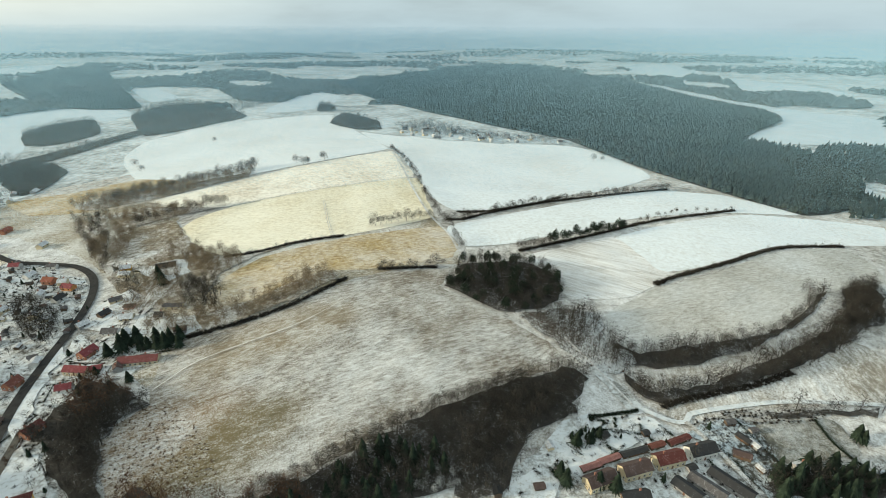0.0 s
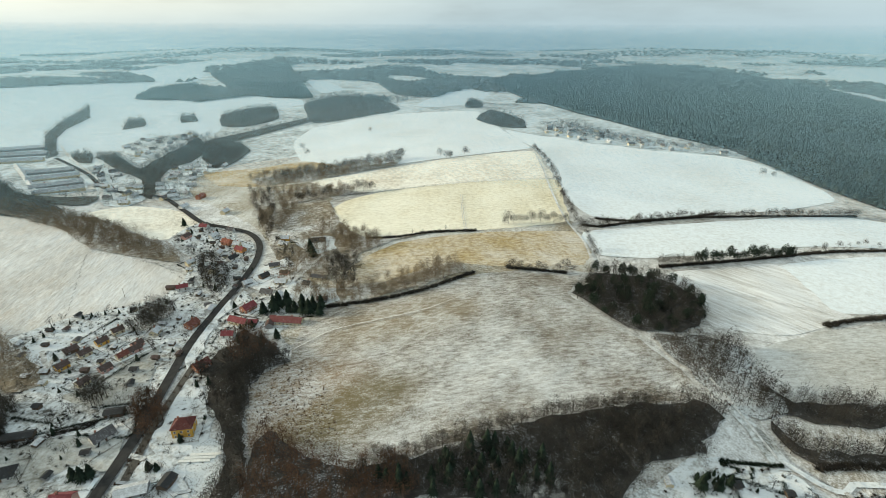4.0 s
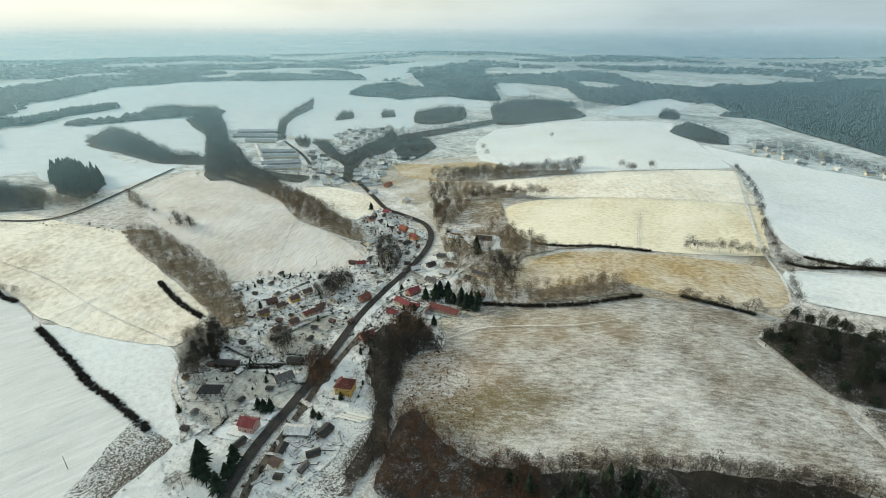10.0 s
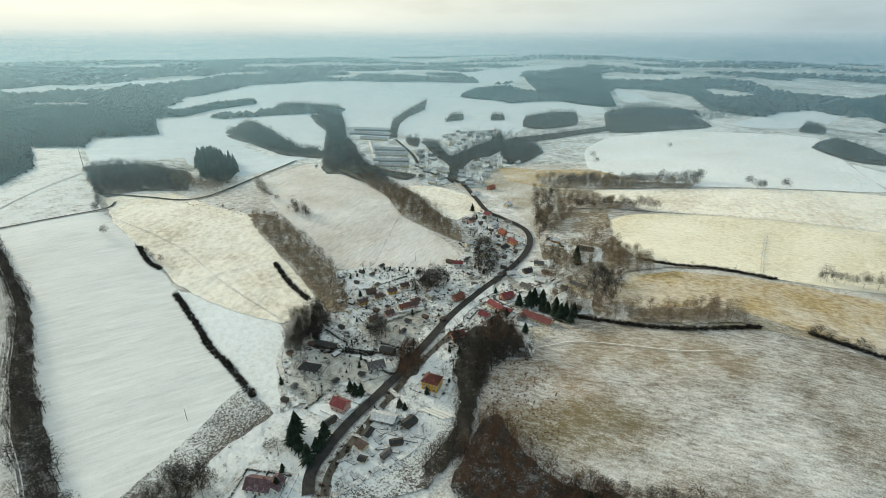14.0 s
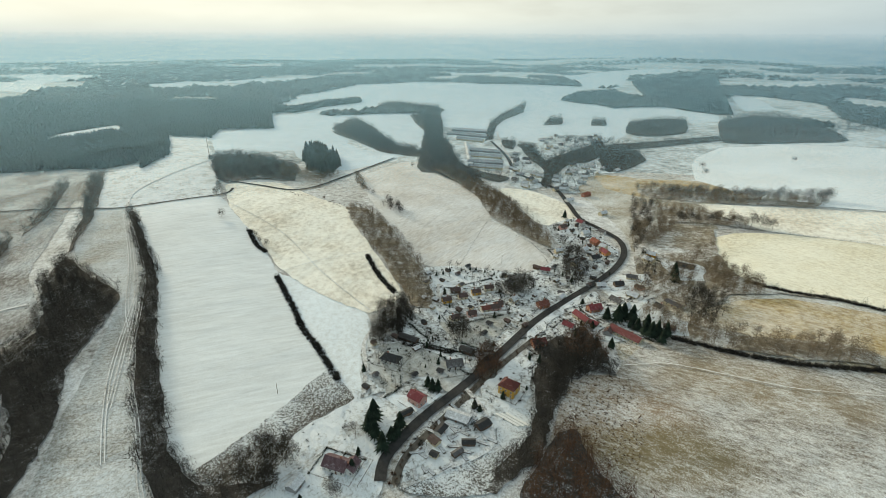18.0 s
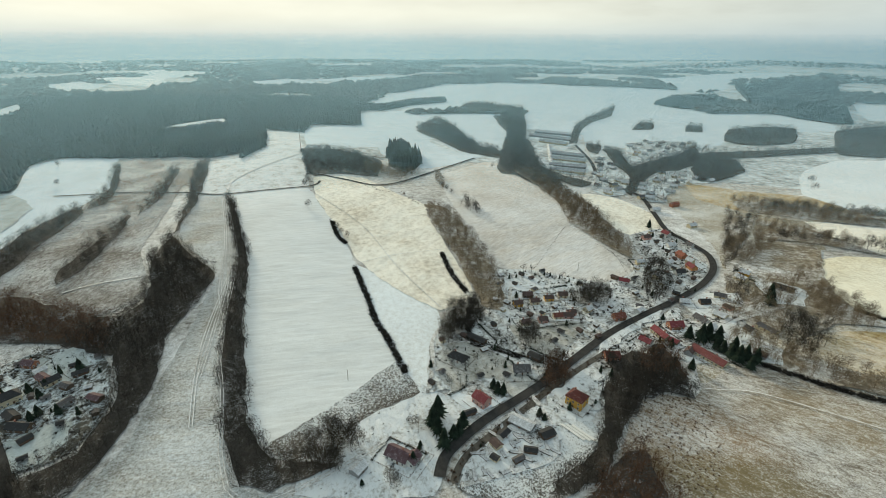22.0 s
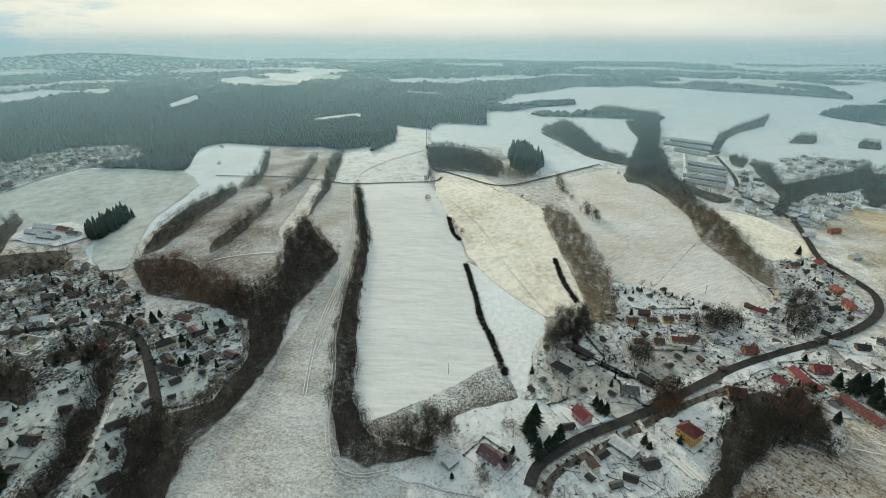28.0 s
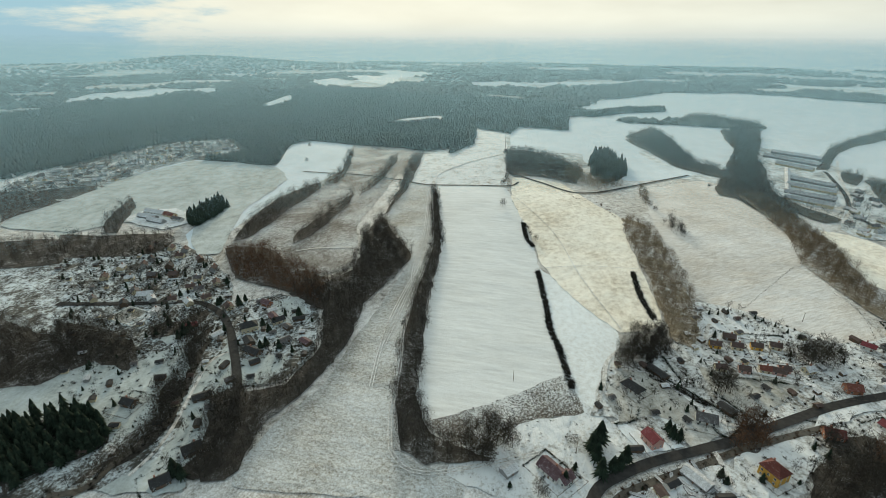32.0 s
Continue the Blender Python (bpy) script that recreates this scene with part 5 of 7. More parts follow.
ground_sheet()
drape("field", meadow_under, M_STRAW, 0.08, "dry grass strip between two fields", wobble=2.0)
drape("field", valley_tan, M_STRAW, 0.12, "tan dry grass slope with scattered trees", wobble=3.0)
FIELDS = [
    ("field", dome_field, M_DOME, "domed brown meadow with streaks of thin snow"),
    ("field", orange_field, M_ORANGE, "golden dry grass meadow with little snow"),
    ("field", golden_field, M_GOLDEN, "straw-coloured field under thin snow"),
    ("field", cream_field, M_CREAM, "pale field under thin snow"),
    ("field", bright_field, M_SNOW, "smooth bright snow-covered field"),
    ("field", valley_slope, M_ORANGE, "brownish grass slope above the village"),
    ("field", wide_snowfield, M_SNOW, "wide smooth snow-covered field"),
    ("field", strip_snowfield, M_SNOW, "long strip of snow-covered field"),
    ("field", white_corner_field, M_SNOW, "white snow-covered field with a sharp corner"),
    ("field", stubble_field, M_STUBBLE, "ploughed field with snowy rows"),
    ("field", round_field, M_MEADOW, "rounded hill meadow under thin snow"),
    ("field", lower_meadow, M_THIN, "narrow meadow between two belts of trees"),
    ("field", east_field, M_THIN, "grey-brown meadow under thin snow"),
    ("field", plot_field, M_DULL, "small fenced grass plot beside gardens"),
    ("field", long_snowfield, M_SNOW_ROWS, "long snow-covered field with faint drill rows"),
    ("field", dry_slope, M_CREAM, "snow-covered slope with dry grass showing through"),
    ("field", low_snowfield, M_SNOW, "snow-covered field above the houses"),
    ("field", ribbed_field, M_RIBBED, "winter field with snow in its rows"),
    ("field", corner_meadow, M_RIBBED, "small meadow under thin snow"),
    ("field", slope_meadow, M_CREAM, "pale slope above the village houses"),
    ("field", ridge_field, M_LOT, "field under thin snow on the ridge"),
    ("field", track_field, M_SPECK, "grass strip with wheel tracks under thin snow"),
    ("field", wood_meadow, M_HEATH, "brown rough grassland dusted with snow"),
    ("field", heath_field, M_HEATH, "brown rough grassland dusted with snow"),
    ("field", west_snowfield, M_HAZE_SNOW, "snow-covered field beside the far village"),
    ("field", far_west_field, M_SHADEGRASS, "snow-covered field beside the far village"),
    ("field", upper_snow, M_HAZE_SNOW, "snow-covered field behind the conifers"),
    ("field", north_snow, M_HAZE_SNOW, "snow-covered field between belts of trees"),
    ("field", north_ridge_snow, M_HAZE_SNOW, "long snow-covered ridge in the distance"),
    ("field", village_snow, M_HAZE_SNOW, "snow-covered field behind the village"),
    ("garden_ground", garden_ground, M_GARDEN, "snowy garden plots with dark soil"),
    ("garden_ground", orchard_ground, M_GARDEN, "snowy garden plots with dark soil"),
    ("garden_ground", yard_ground, M_LOT, "snowy rough grass beside the farmyard"),
    ("garden_ground", island_ground, M_GARDEN, "snowy yard and gardens along the road"),
    ("garden_ground", west_outer, M_PLOTS, "dark gardens and rough ground of the hamlet"),
    ("garden_ground", west_wide, M_PLOTS, "snowy gardens and rough ground of the hamlet"),
    ("garden_ground", west_garden, M_PLOTS, "snowy gardens between houses"),
    ("garden_ground", west_yard, M_PLOTS, "snowy gardens along a lane"),
    ("garden_ground", west_green, M_SHADEGRASS, "snow-covered slope behind dark trees"),
    ("garden_ground", west_village_ground, M_PLOTS, "snowy gardens between houses"),
    ("garden_ground", blocks_ground, M_GARDEN, "snowy courts round the row houses"),
    ("garden_ground", allotments, M_PLOTS, "allotment gardens dusted with snow"),
    ("garden_ground", stream_bank, M_GARDEN, "stream bank with leaf litter and snow"),
    ("garden_ground", village_ground, M_GARDEN, "snowy gardens between village houses"),
    ("garden_ground", terrace_ground, M_GARDEN, "snowy gardens between village houses"),
    ("garden_ground", farm_ground, M_FAR_PLOTS, "snowy farmyard between long sheds"),
    ("garden_ground", plot_red, M_SNOW, "snow-covered yard round the red-roofed house"),
    ("garden_ground", shed_plot, M_GARDEN, "snow-covered allotment beside the road"),
    ("garden_ground", court_ground, M_DULL, "grass round the sports court"),
    ("garden_ground", bank_ground, M_SPECKLE, "rough brown bank speckled with snow"),
    ("woodland_floor", forest_floor_w, M_WOODFLOOR, "shade-darkened ground under the forest"),
    ("woodland_floor", forest_floor_e, M_WOODFLOOR, "shade-darkened ground under the forest"),
    ("field", forest_snow, M_SNOW, "snowy clearing in the forest"),
    ("field", far_snow_a, M_HAZE_SNOW, "distant snow-covered clearing"),
    ("field", far_snow_b, M_HAZE_SNOW, "distant snow-covered clearing"),
    ("field", far_snow_c, M_HAZE_SNOW, "distant long snow-covered field"),
    ("field", far_snow_d, M_HAZE_SNOW, "snow-covered field beyond the forest"),
    ("field", far_snow_e, M_HAZE_SNOW, "distant snow-covered field"),
    ("field", far_snow_f, M_HAZE_SNOW, "snow-covered field across the valley"),
    ("field", far_snow_g, M_HAZE_SNOW, "distant snow-covered field"),
    ("field", far_snow_h, M_HAZE_SNOW, "distant snow-covered slope"),
    ("field", far_snow_i, M_HAZE_SNOW, "distant snow-covered field"),
    ("field", far_snow_j, M_HAZE_SNOW, "snow-covered rise beyond the village"),
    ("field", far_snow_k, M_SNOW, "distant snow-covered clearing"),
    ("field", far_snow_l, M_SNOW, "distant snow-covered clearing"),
    ("field", far_snow_m, M_HAZE_SNOW, "distant snow-covered clearing"),
    ("field", far_snow_n, M_HAZE_SNOW, "distant snow-covered clearing"),
    ("field", far_snow_o, M_HAZE_SNOW, "distant snow-covered clearing"),
    ("field", far_snow_p, M_HAZE_SNOW, "narrow snowy clearing cut through the forest"),
    ("field", village_rise, M_HAZE_SNOW, "snow-covered rise above the farm"),
    ("garden_ground", ridge_village, M_FAR_PLOTS, "snowy gardens of the ridge village"),
    ("garden_ground", forest_village, M_PLOTS, "snowy gardens below the forest"),
    ("garden_ground", far_village_ground, M_FAR_PLOTS, "snowy gardens between village houses"),
    ("garden_ground", far_village_south, M_FAR_PLOTS, "snowy gardens between village houses"),
    ("garden_ground", far_village_north, M_FAR_PLOTS, "snowy gardens between village houses"),
]
for i, (name, line, mat, label) in enumerate(FIELDS):
    near = min(math.hypot(*q) for q in line)
    drape(name, line, mat, (1.0 if "clearing" in label else 0.2 if name == "field" else 0.5) + 0.04 * (i % 8), label, "field" if name == "field" else "ground", wobble=4.0 if line is far_village_ground else 1.0, seed=i, grow=1.5 + near * 0.006 if name == "field" else 0.0)

for i, line in enumerate((snow_lot_c, snow_lot_d, snow_lot_e, snow_lot_f, snow_lot_g, snow_lot_h, snow_lot_i, lane_gardens, barn_snow, upper_yard, far_farm_ground)):
    drape("garden_ground", line, M_LOT, 0.98 + 0.015 * (i % 4), "snow-covered yard beside the houses", "ground", 2.2, i)
# western slopes and yards in the shade-grey snow
for i, line in enumerate((west_slope_snow, west_white_a, west_white_b, west_white_c, west_white_d, west_white_e, west_white_f)):
    drape("garden_ground" if i else "field", line, M_SHADEGRASS, 0.84 + 0.02 * (i % 4), "snowy slope greyed for cloud shade between dark woods", "ground" if i else "field", 2.0, i)
drape("garden_ground", tussock_ground, M_SPECKLE, 0.82, "rough tussocky ground under patchy snow", "ground", 1.5)
drape("garden_ground", stream_wood, M_SPECKLE, 0.96, "tussocky stream bank under patchy snow", "ground", 2.5)
for i, line in enumerate((lawn_a, lawn_b)):
    drape("garden_ground", line, M_LAWN, 0.96 + 0.02 * i, "rough grass between gardens under thin snow", "ground", 2.0, i)
drape("garden_ground", east_plots, M_PLOTS, 0.92, "dark allotment plots dusted with snow", "ground", 1.5)
TAN = (golden_edge_wood, lower_golden_wood, upper_golden_wood, cream_edge_wood, village_trees, mid_wood, slope_wood, north_trees, east_bare)
FLOORS = [village_edge_wood, far_farm_trees, bank_scrub, estate_brush, road_thicket, west_bank_wood, east_dark_wood, hill_arm, corner_wood, corner_thicket, dome_wood, copse, bend_wood, outer_wood, golden_edge_wood, lower_golden_wood, upper_golden_wood, cream_edge_wood, village_trees, mid_wood, slope_wood,
          hedge_wood, west_wood, brown_wood, strip_wood_a, strip_wood_b, strip_wood_c, strip_wood_d, strip_wood_e, court_wood, west_conifers, yellow_wood, ridge_hedge_wood,
          west_outer_wood, west_far_wood_b, west_left_conifers, west_far_wood, west_mid_wood, west_stream_wood, west_home_wood, east_garden_trees, corner_trees, north_trees, main_bank_trees, dark_floor, ridge_trees, east_bare,
          conifer_block, north_wood_a, north_wood_b, north_wood_c, bridge_wood, ridge_wood]
SHADE_FLOORS = [ridge_hedge_wood, north_wood_a, north_wood_b, north_wood_c, bridge_wood, valley_block, edge_block, snow_copse_a, snow_copse_b, mid_valley_block,
           valley_vee, village_east_wood, road_head_wood, valley_belt_a, upper_valley_wood, left_valley_wood, belt_a, clump_a, clump_b, clump_c, farm_belt, ridge_wood, far_block, far_slope_block, snow_copse_c]
# dark sheets under the farther woods, tree shade as ground colour
for i, line in enumerate(SHADE_FLOORS):
    drape("woodland_floor", line, M_WOODFLOOR, 0.9 + 0.02 * (i % 7), "shade-darkened ground under leafless trees", "ground", 2.5, i)
for i, line in enumerate(q for q in FLOORS if not any(q is w for w in SHADE_FLOORS)):
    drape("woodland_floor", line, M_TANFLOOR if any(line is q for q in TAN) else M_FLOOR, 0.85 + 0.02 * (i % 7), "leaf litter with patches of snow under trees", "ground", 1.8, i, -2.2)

ribbon("road", main_road, 6.2, M_ASPHALT, 1.15, "dark wet asphalt village road", "road", crown=0.08)
ribbon("stream", stream_line, 4.2, M_STREAM, 1.05, "dark narrow stream beside the road", "stream")
ribbon("stream", west_stream, 4.0, M_STREAM, 1.05, "dark narrow stream between gardens", "stream")
ribbon("road", west_road, 6.0, M_ASPHALT, 1.15, "dark wet asphalt village road", "road", crown=0.08)
ribbon("road", valley_road, 4.5, M_ASPHALT, 1.15, "narrow country road below the conifers", "road", crown=0.05)
ribbon("road", [(-790, -283), (-766, -188), (-716, -110), (-677, -56), (-666, 43), (-690, 66)], 3.2, M_ASPHALT, 1.15, "narrow dark farm road over the ridge", "road", crown=0.04)
ribbon("track", lower_street, 3.0, M_TRACK, 1.15, "narrow lane beside the row houses", "track", crown=0.05)
def ruts(line, apart=1.9, wide=0.6):
    """Two parallel wheel ruts."""
    p = rounded(line, False, 5.0)
    for side in (-0.5, 0.5):
        q = []
        for i, a in enumerate(p):
            t = (p[min(i + 1, len(p) - 1)] - p[max(i - 1, 0)]).normalized()
            q.append((a.x - t.y * apart * side, a.y + t.x * apart * side))
        ribbon("wheel_rut", q, wide, M_TRACK, 1.05, "pale snow-filled wheel rut", "track")


for line in (field_track, bend_track, cross_track, golden_track, ridge_line_track, bend_track_low, golden_path, track_ruts_a, track_ruts_b):
    ruts(line)
for line in (slope_path_a, slope_path_b, ribbed_path, stubble_path, dome_path):
    ribbon("footpath", line, 0.7, M_TRACK, 1.05, "thin trodden line across the field", "path")
ribbon("track", east_track, 3.2, M_LOT, 1.1, "white snow-covered lane below the meadow", "track")
for line, wide in ((creek_lane, 2.2), (hill_track, 2.4), 
                   (stream_track, 1.4), (house_lane, 2.8), (garden_lane, 3.0), (estate_lane, 3.2), (meadow_cross, 2.0), (village_lane, 3.0), (plot_lane, 3.0), (upper_lane, 3.0), (farm_lane, 4.0), (estate_loop, 2.6), (ridge_track, 3.6), (barn_lane, 3.2)):
    ribbon("track", line, wide, M_TRACK, 1.05, "narrow snow-covered lane", "track")

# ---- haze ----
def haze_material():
    """Blue surface of the haze strips; scatters light forwards and back."""
    m, n, l, b = nodes_of("haze_strips")
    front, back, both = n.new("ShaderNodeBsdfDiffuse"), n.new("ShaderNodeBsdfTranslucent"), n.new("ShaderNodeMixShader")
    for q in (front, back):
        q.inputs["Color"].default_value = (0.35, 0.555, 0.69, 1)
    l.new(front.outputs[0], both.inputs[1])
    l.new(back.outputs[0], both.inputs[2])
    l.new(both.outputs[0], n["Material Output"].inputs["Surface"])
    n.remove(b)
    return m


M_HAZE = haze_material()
# rings of thin blue strips added to pale the distance like haze
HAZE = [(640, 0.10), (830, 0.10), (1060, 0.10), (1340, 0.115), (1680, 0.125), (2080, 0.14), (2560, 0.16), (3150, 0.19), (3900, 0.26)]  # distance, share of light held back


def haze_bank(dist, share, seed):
    """A ring of level opaque strips standing in for haze, densest below the height of the ridges and thinning out
    above.
    """
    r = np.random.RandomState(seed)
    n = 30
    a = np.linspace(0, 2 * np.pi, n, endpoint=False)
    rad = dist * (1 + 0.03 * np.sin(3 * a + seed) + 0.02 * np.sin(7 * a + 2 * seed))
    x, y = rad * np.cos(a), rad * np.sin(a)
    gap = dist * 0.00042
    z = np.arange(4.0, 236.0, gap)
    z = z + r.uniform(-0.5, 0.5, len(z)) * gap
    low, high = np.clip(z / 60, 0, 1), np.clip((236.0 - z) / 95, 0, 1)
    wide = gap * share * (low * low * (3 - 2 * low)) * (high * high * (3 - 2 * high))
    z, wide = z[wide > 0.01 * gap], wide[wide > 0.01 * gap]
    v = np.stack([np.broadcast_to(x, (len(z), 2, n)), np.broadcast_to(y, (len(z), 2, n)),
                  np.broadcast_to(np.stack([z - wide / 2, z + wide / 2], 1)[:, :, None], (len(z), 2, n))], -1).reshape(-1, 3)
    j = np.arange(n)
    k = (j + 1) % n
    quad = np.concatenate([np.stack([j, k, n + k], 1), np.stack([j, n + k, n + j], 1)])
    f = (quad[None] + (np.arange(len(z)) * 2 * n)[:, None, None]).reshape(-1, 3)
    return tagged(new("haze", tri_mesh("haze", v, f, M_HAZE)), "thin blue strips standing in for winter haze over the far valley", "haze", kind="stuff")


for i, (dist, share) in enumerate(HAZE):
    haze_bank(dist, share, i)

# ---- trees ----
def bare_tree(seed, height=9.0, spread=3.2, limbs=7, twigs=15, bits=3, thick=0.0062, low=0.56, tall=0.42):
    """Corners and triangles of a leafless tree: tapered trunk, limbs and a rounded crown of fine twigs."""
    r = random.Random(seed)
    v, f = [], []

    def stick(a, b, ra, rb, sides=3):
        a, b = Vector(a), Vector(b)
        d = (b - a).normalized()
        u = d.orthogonal().normalized()
        w = d.cross(u)
        k = len(v)
        for p, q in ((a, ra), (b, rb)):
            for j in range(sides):
                t = 2 * math.pi * j / sides
                v.append(p + u * (q * math.cos(t)) + w * (q * math.sin(t)))
        for j in range(sides):
            n = (j + 1) % sides
            f.append((k + j, k + n, k + sides + n))
            f.append((k + j, k + sides + n, k + sides + j))
    stick((0, 0, -0.4), (r.uniform(-.3, .3), r.uniform(-.3, .3), height * 0.6), height * 0.015, height * 0.006, 4)
    trunk_faces = len(f)
    heart = Vector((r.uniform(-.1, .1) * spread, r.uniform(-.1, .1) * spread, height * low))
    lean = [r.uniform(0.78, 1.22) for _ in range(6)]

    def crown_point(fill):
        t, e = r.uniform(0, 2 * math.pi), math.asin(r.uniform(-0.75, 1.0))
        q = r.random() ** fill * lean[int(t / 6.2832 * 6) % 6]
        u = Vector((math.cos(t) * math.cos(e), math.sin(t) * math.cos(e), math.sin(e)))
        return heart + Vector((u.x * spread * q, u.y * spread * q, u.z * height * tall * q)), u
    for i in range(limbs):
        tip, u = crown_point(0.15)
        base = Vector((0, 0, height * r.uniform(0.25, 0.6)))
        stick(base, base.lerp(tip, 0.85), height * 0.006, height * 0.002)
    for i in range(limbs * twigs * bits):
        s, u = crown_point(0.42)
        d = (u * 0.8 + Vector((r.gauss(0, .6), r.gauss(0, .6), r.gauss(0.25, .5)))).normalized()
        long = height * r.uniform(0.032, 0.075)
        side = d.cross(Vector((r.random() - .5, r.random() - .5, r.random() - .5))).normalized() * height * thick
        k = len(v)
        v.extend((s - side - d * long * 0.5, s + side - d * long * 0.5, s + d * long))
        f.append((k, k + 1, k + 2))
    return np.array([tuple(p) for p in v]), np.array(f), trunk_faces


def conifer(seed, height=12.0, radius=2.6, tiers=7, points=9):
    """A spruce: trunk and tiers of drooping ragged boughs."""
    r = random.Random(seed)
    v, f = [(0.22, 0, -0.4), (-0.11, 0.19, -0.4), (-0.11, -0.19, -0.4), (0, 0, height * 0.9)], [(0, 1, 3), (1, 2, 3), (2, 0, 3)]
    for i in range(tiers):
        s = i / tiers
        z, rad = height * (0.1 + 0.86 * s), radius * (1 - s) ** 0.8 + 0.25
        top = len(v)
        v.append((r.uniform(-.1, .1), r.uniform(-.1, .1), min(height, z + height * 0.26)))
        ring = []
        for j in range(points * 2):
            t = math.pi * (j + r.uniform(-.3, .3)) / points
            q = rad * (r.uniform(0.62, 1.2) if j % 2 else r.uniform(0.35, 0.6))
            ring.append(len(v))
            v.append((q * math.cos(t), q * math.sin(t), z + (-0.03 if j % 2 else 0.04) * height + r.uniform(-.03, .03) * height))
        for j in range(len(ring)):
            f.append((top, ring[j], ring[(j + 1) % len(ring)]))
    return np.array(v, float), np.array(f), 3


def bush(seed, size=1.6, sprigs=90):
    r = random.Random(seed)
    v, f = [], []
    for i in range(sprigs):
        t, e = r.uniform(0, 2 * math.pi), r.uniform(0.15, 1.45)
        d = Vector((math.cos(t) * math.cos(e), math.sin(t) * math.cos(e), math.sin(e)))
        s = d * size * r.uniform(0, 0.35)
        side = d.cross(Vector((r.random() - .5, r.random() - .5, .3))).normalized() * size * 0.05
        tip = s + d * size * r.uniform(0.5, 1.0)
        k = len(v)
        v.extend((s - side, s + side, tip))
        f.append((k, k + 1, k + 2))
    return np.array([tuple(p) for p in v]), np.array(f), 0


def joined(name, shapes, spots, mat, label, category, scale=(0.8, 1.25), seed=0, group=""):
    """Many plants of one wood in one mesh."""
    r = np.random.RandomState(seed)
    vs, fs, k = [], [], 0
    for x, y in spots:
        v, f = shapes[r.randint(len(shapes))][:2]
        s, t = r.uniform(*scale), r.uniform(0, 6.283)
        c, n = math.cos(t) * s, math.sin(t) * s
        p = np.column_stack([v[:, 0] * c - v[:, 1] * n + x, v[:, 0] * n + v[:, 1] * c + y, v[:, 2] * s * r.uniform(0.85, 1.15)])
        p[:, 2] += hz(x, y) + 0.3
        vs.append(p)
        fs.append(f + k)
        k += len(v)
    if not vs:
        return None
    return tagged(new(name, tri_mesh(name, np.concatenate(vs), np.concatenate(fs), mat)), label, category, group, "stuff")


def spots_in(line, gap, seed=0, ragged=0.6):
    """Scattered places within an outline, about gap metres apart."""
    r = np.random.RandomState(seed)
    e = np.array(line, float)
    lo, hi = e.min(0), e.max(0)
    gx, gy = np.meshgrid(np.arange(lo[0], hi[0], gap), np.arange(lo[1], hi[1], gap))
    g = np.stack([gx.ravel(), gy.ravel()], 1) + r.uniform(-ragged * gap, ragged * gap, (gx.size, 2))
    return g[inside(g, line)]


def spots_along(line, gap, wide, seed=0):
    r = random.Random(seed)
    out = []
    for q in rounded(line, False, gap):
        out.append((q.x + r.uniform(-wide, wide), q.y + r.uniform(-wide, wide)))
    return out


BARE = [bare_tree(i, 10.5 + 1.2 * (i % 3), 3.2 + 0.3 * (i % 4), 6, 20, 3, 0.0085, 0.52, 0.45) for i in range(6)]
MIDW = [bare_tree(10 + i, 10.5 + i % 3, 3.6, 4, 13, 3, 0.0105, 0.5, 0.46) for i in range(5)]
SLIM = [bare_tree(20 + i, 11.0, 3.2, 4, 12, 3, 0.0112, 0.5, 0.46) for i in range(4)]
FAR_BARE = [bare_tree(40 + i, 10.5, 3.8, 3, 9, 3, 0.0155, 0.5, 0.46) for i in range(4)]
SPRUCE = [conifer(60 + i, 11 + i, 3.0 + 0.25 * i, 8, 10) for i in range(4)]
BUSH = [bush(80 + i, 1.6, 60) for i in range(4)]
TUFT = [bush(85 + i, 1.6, 26) for i in range(4)]
FAINT = [bare_tree(50 + i, 11.0, 4.6, 2, 8, 2, 0.032) for i in range(4)]
PINE = [bare_tree(65 + i, 10.0 + i, 3.4, 6, 40, 3, 0.021, 0.55, 0.43) for i in range(3)]
ROUND = [bare_tree(55 + i, 10.5 + 0.5 * i, 4.0 + 0.3 * i, 9, 24, 3, 0.0088, 0.54, 0.44) for i in range(5)]

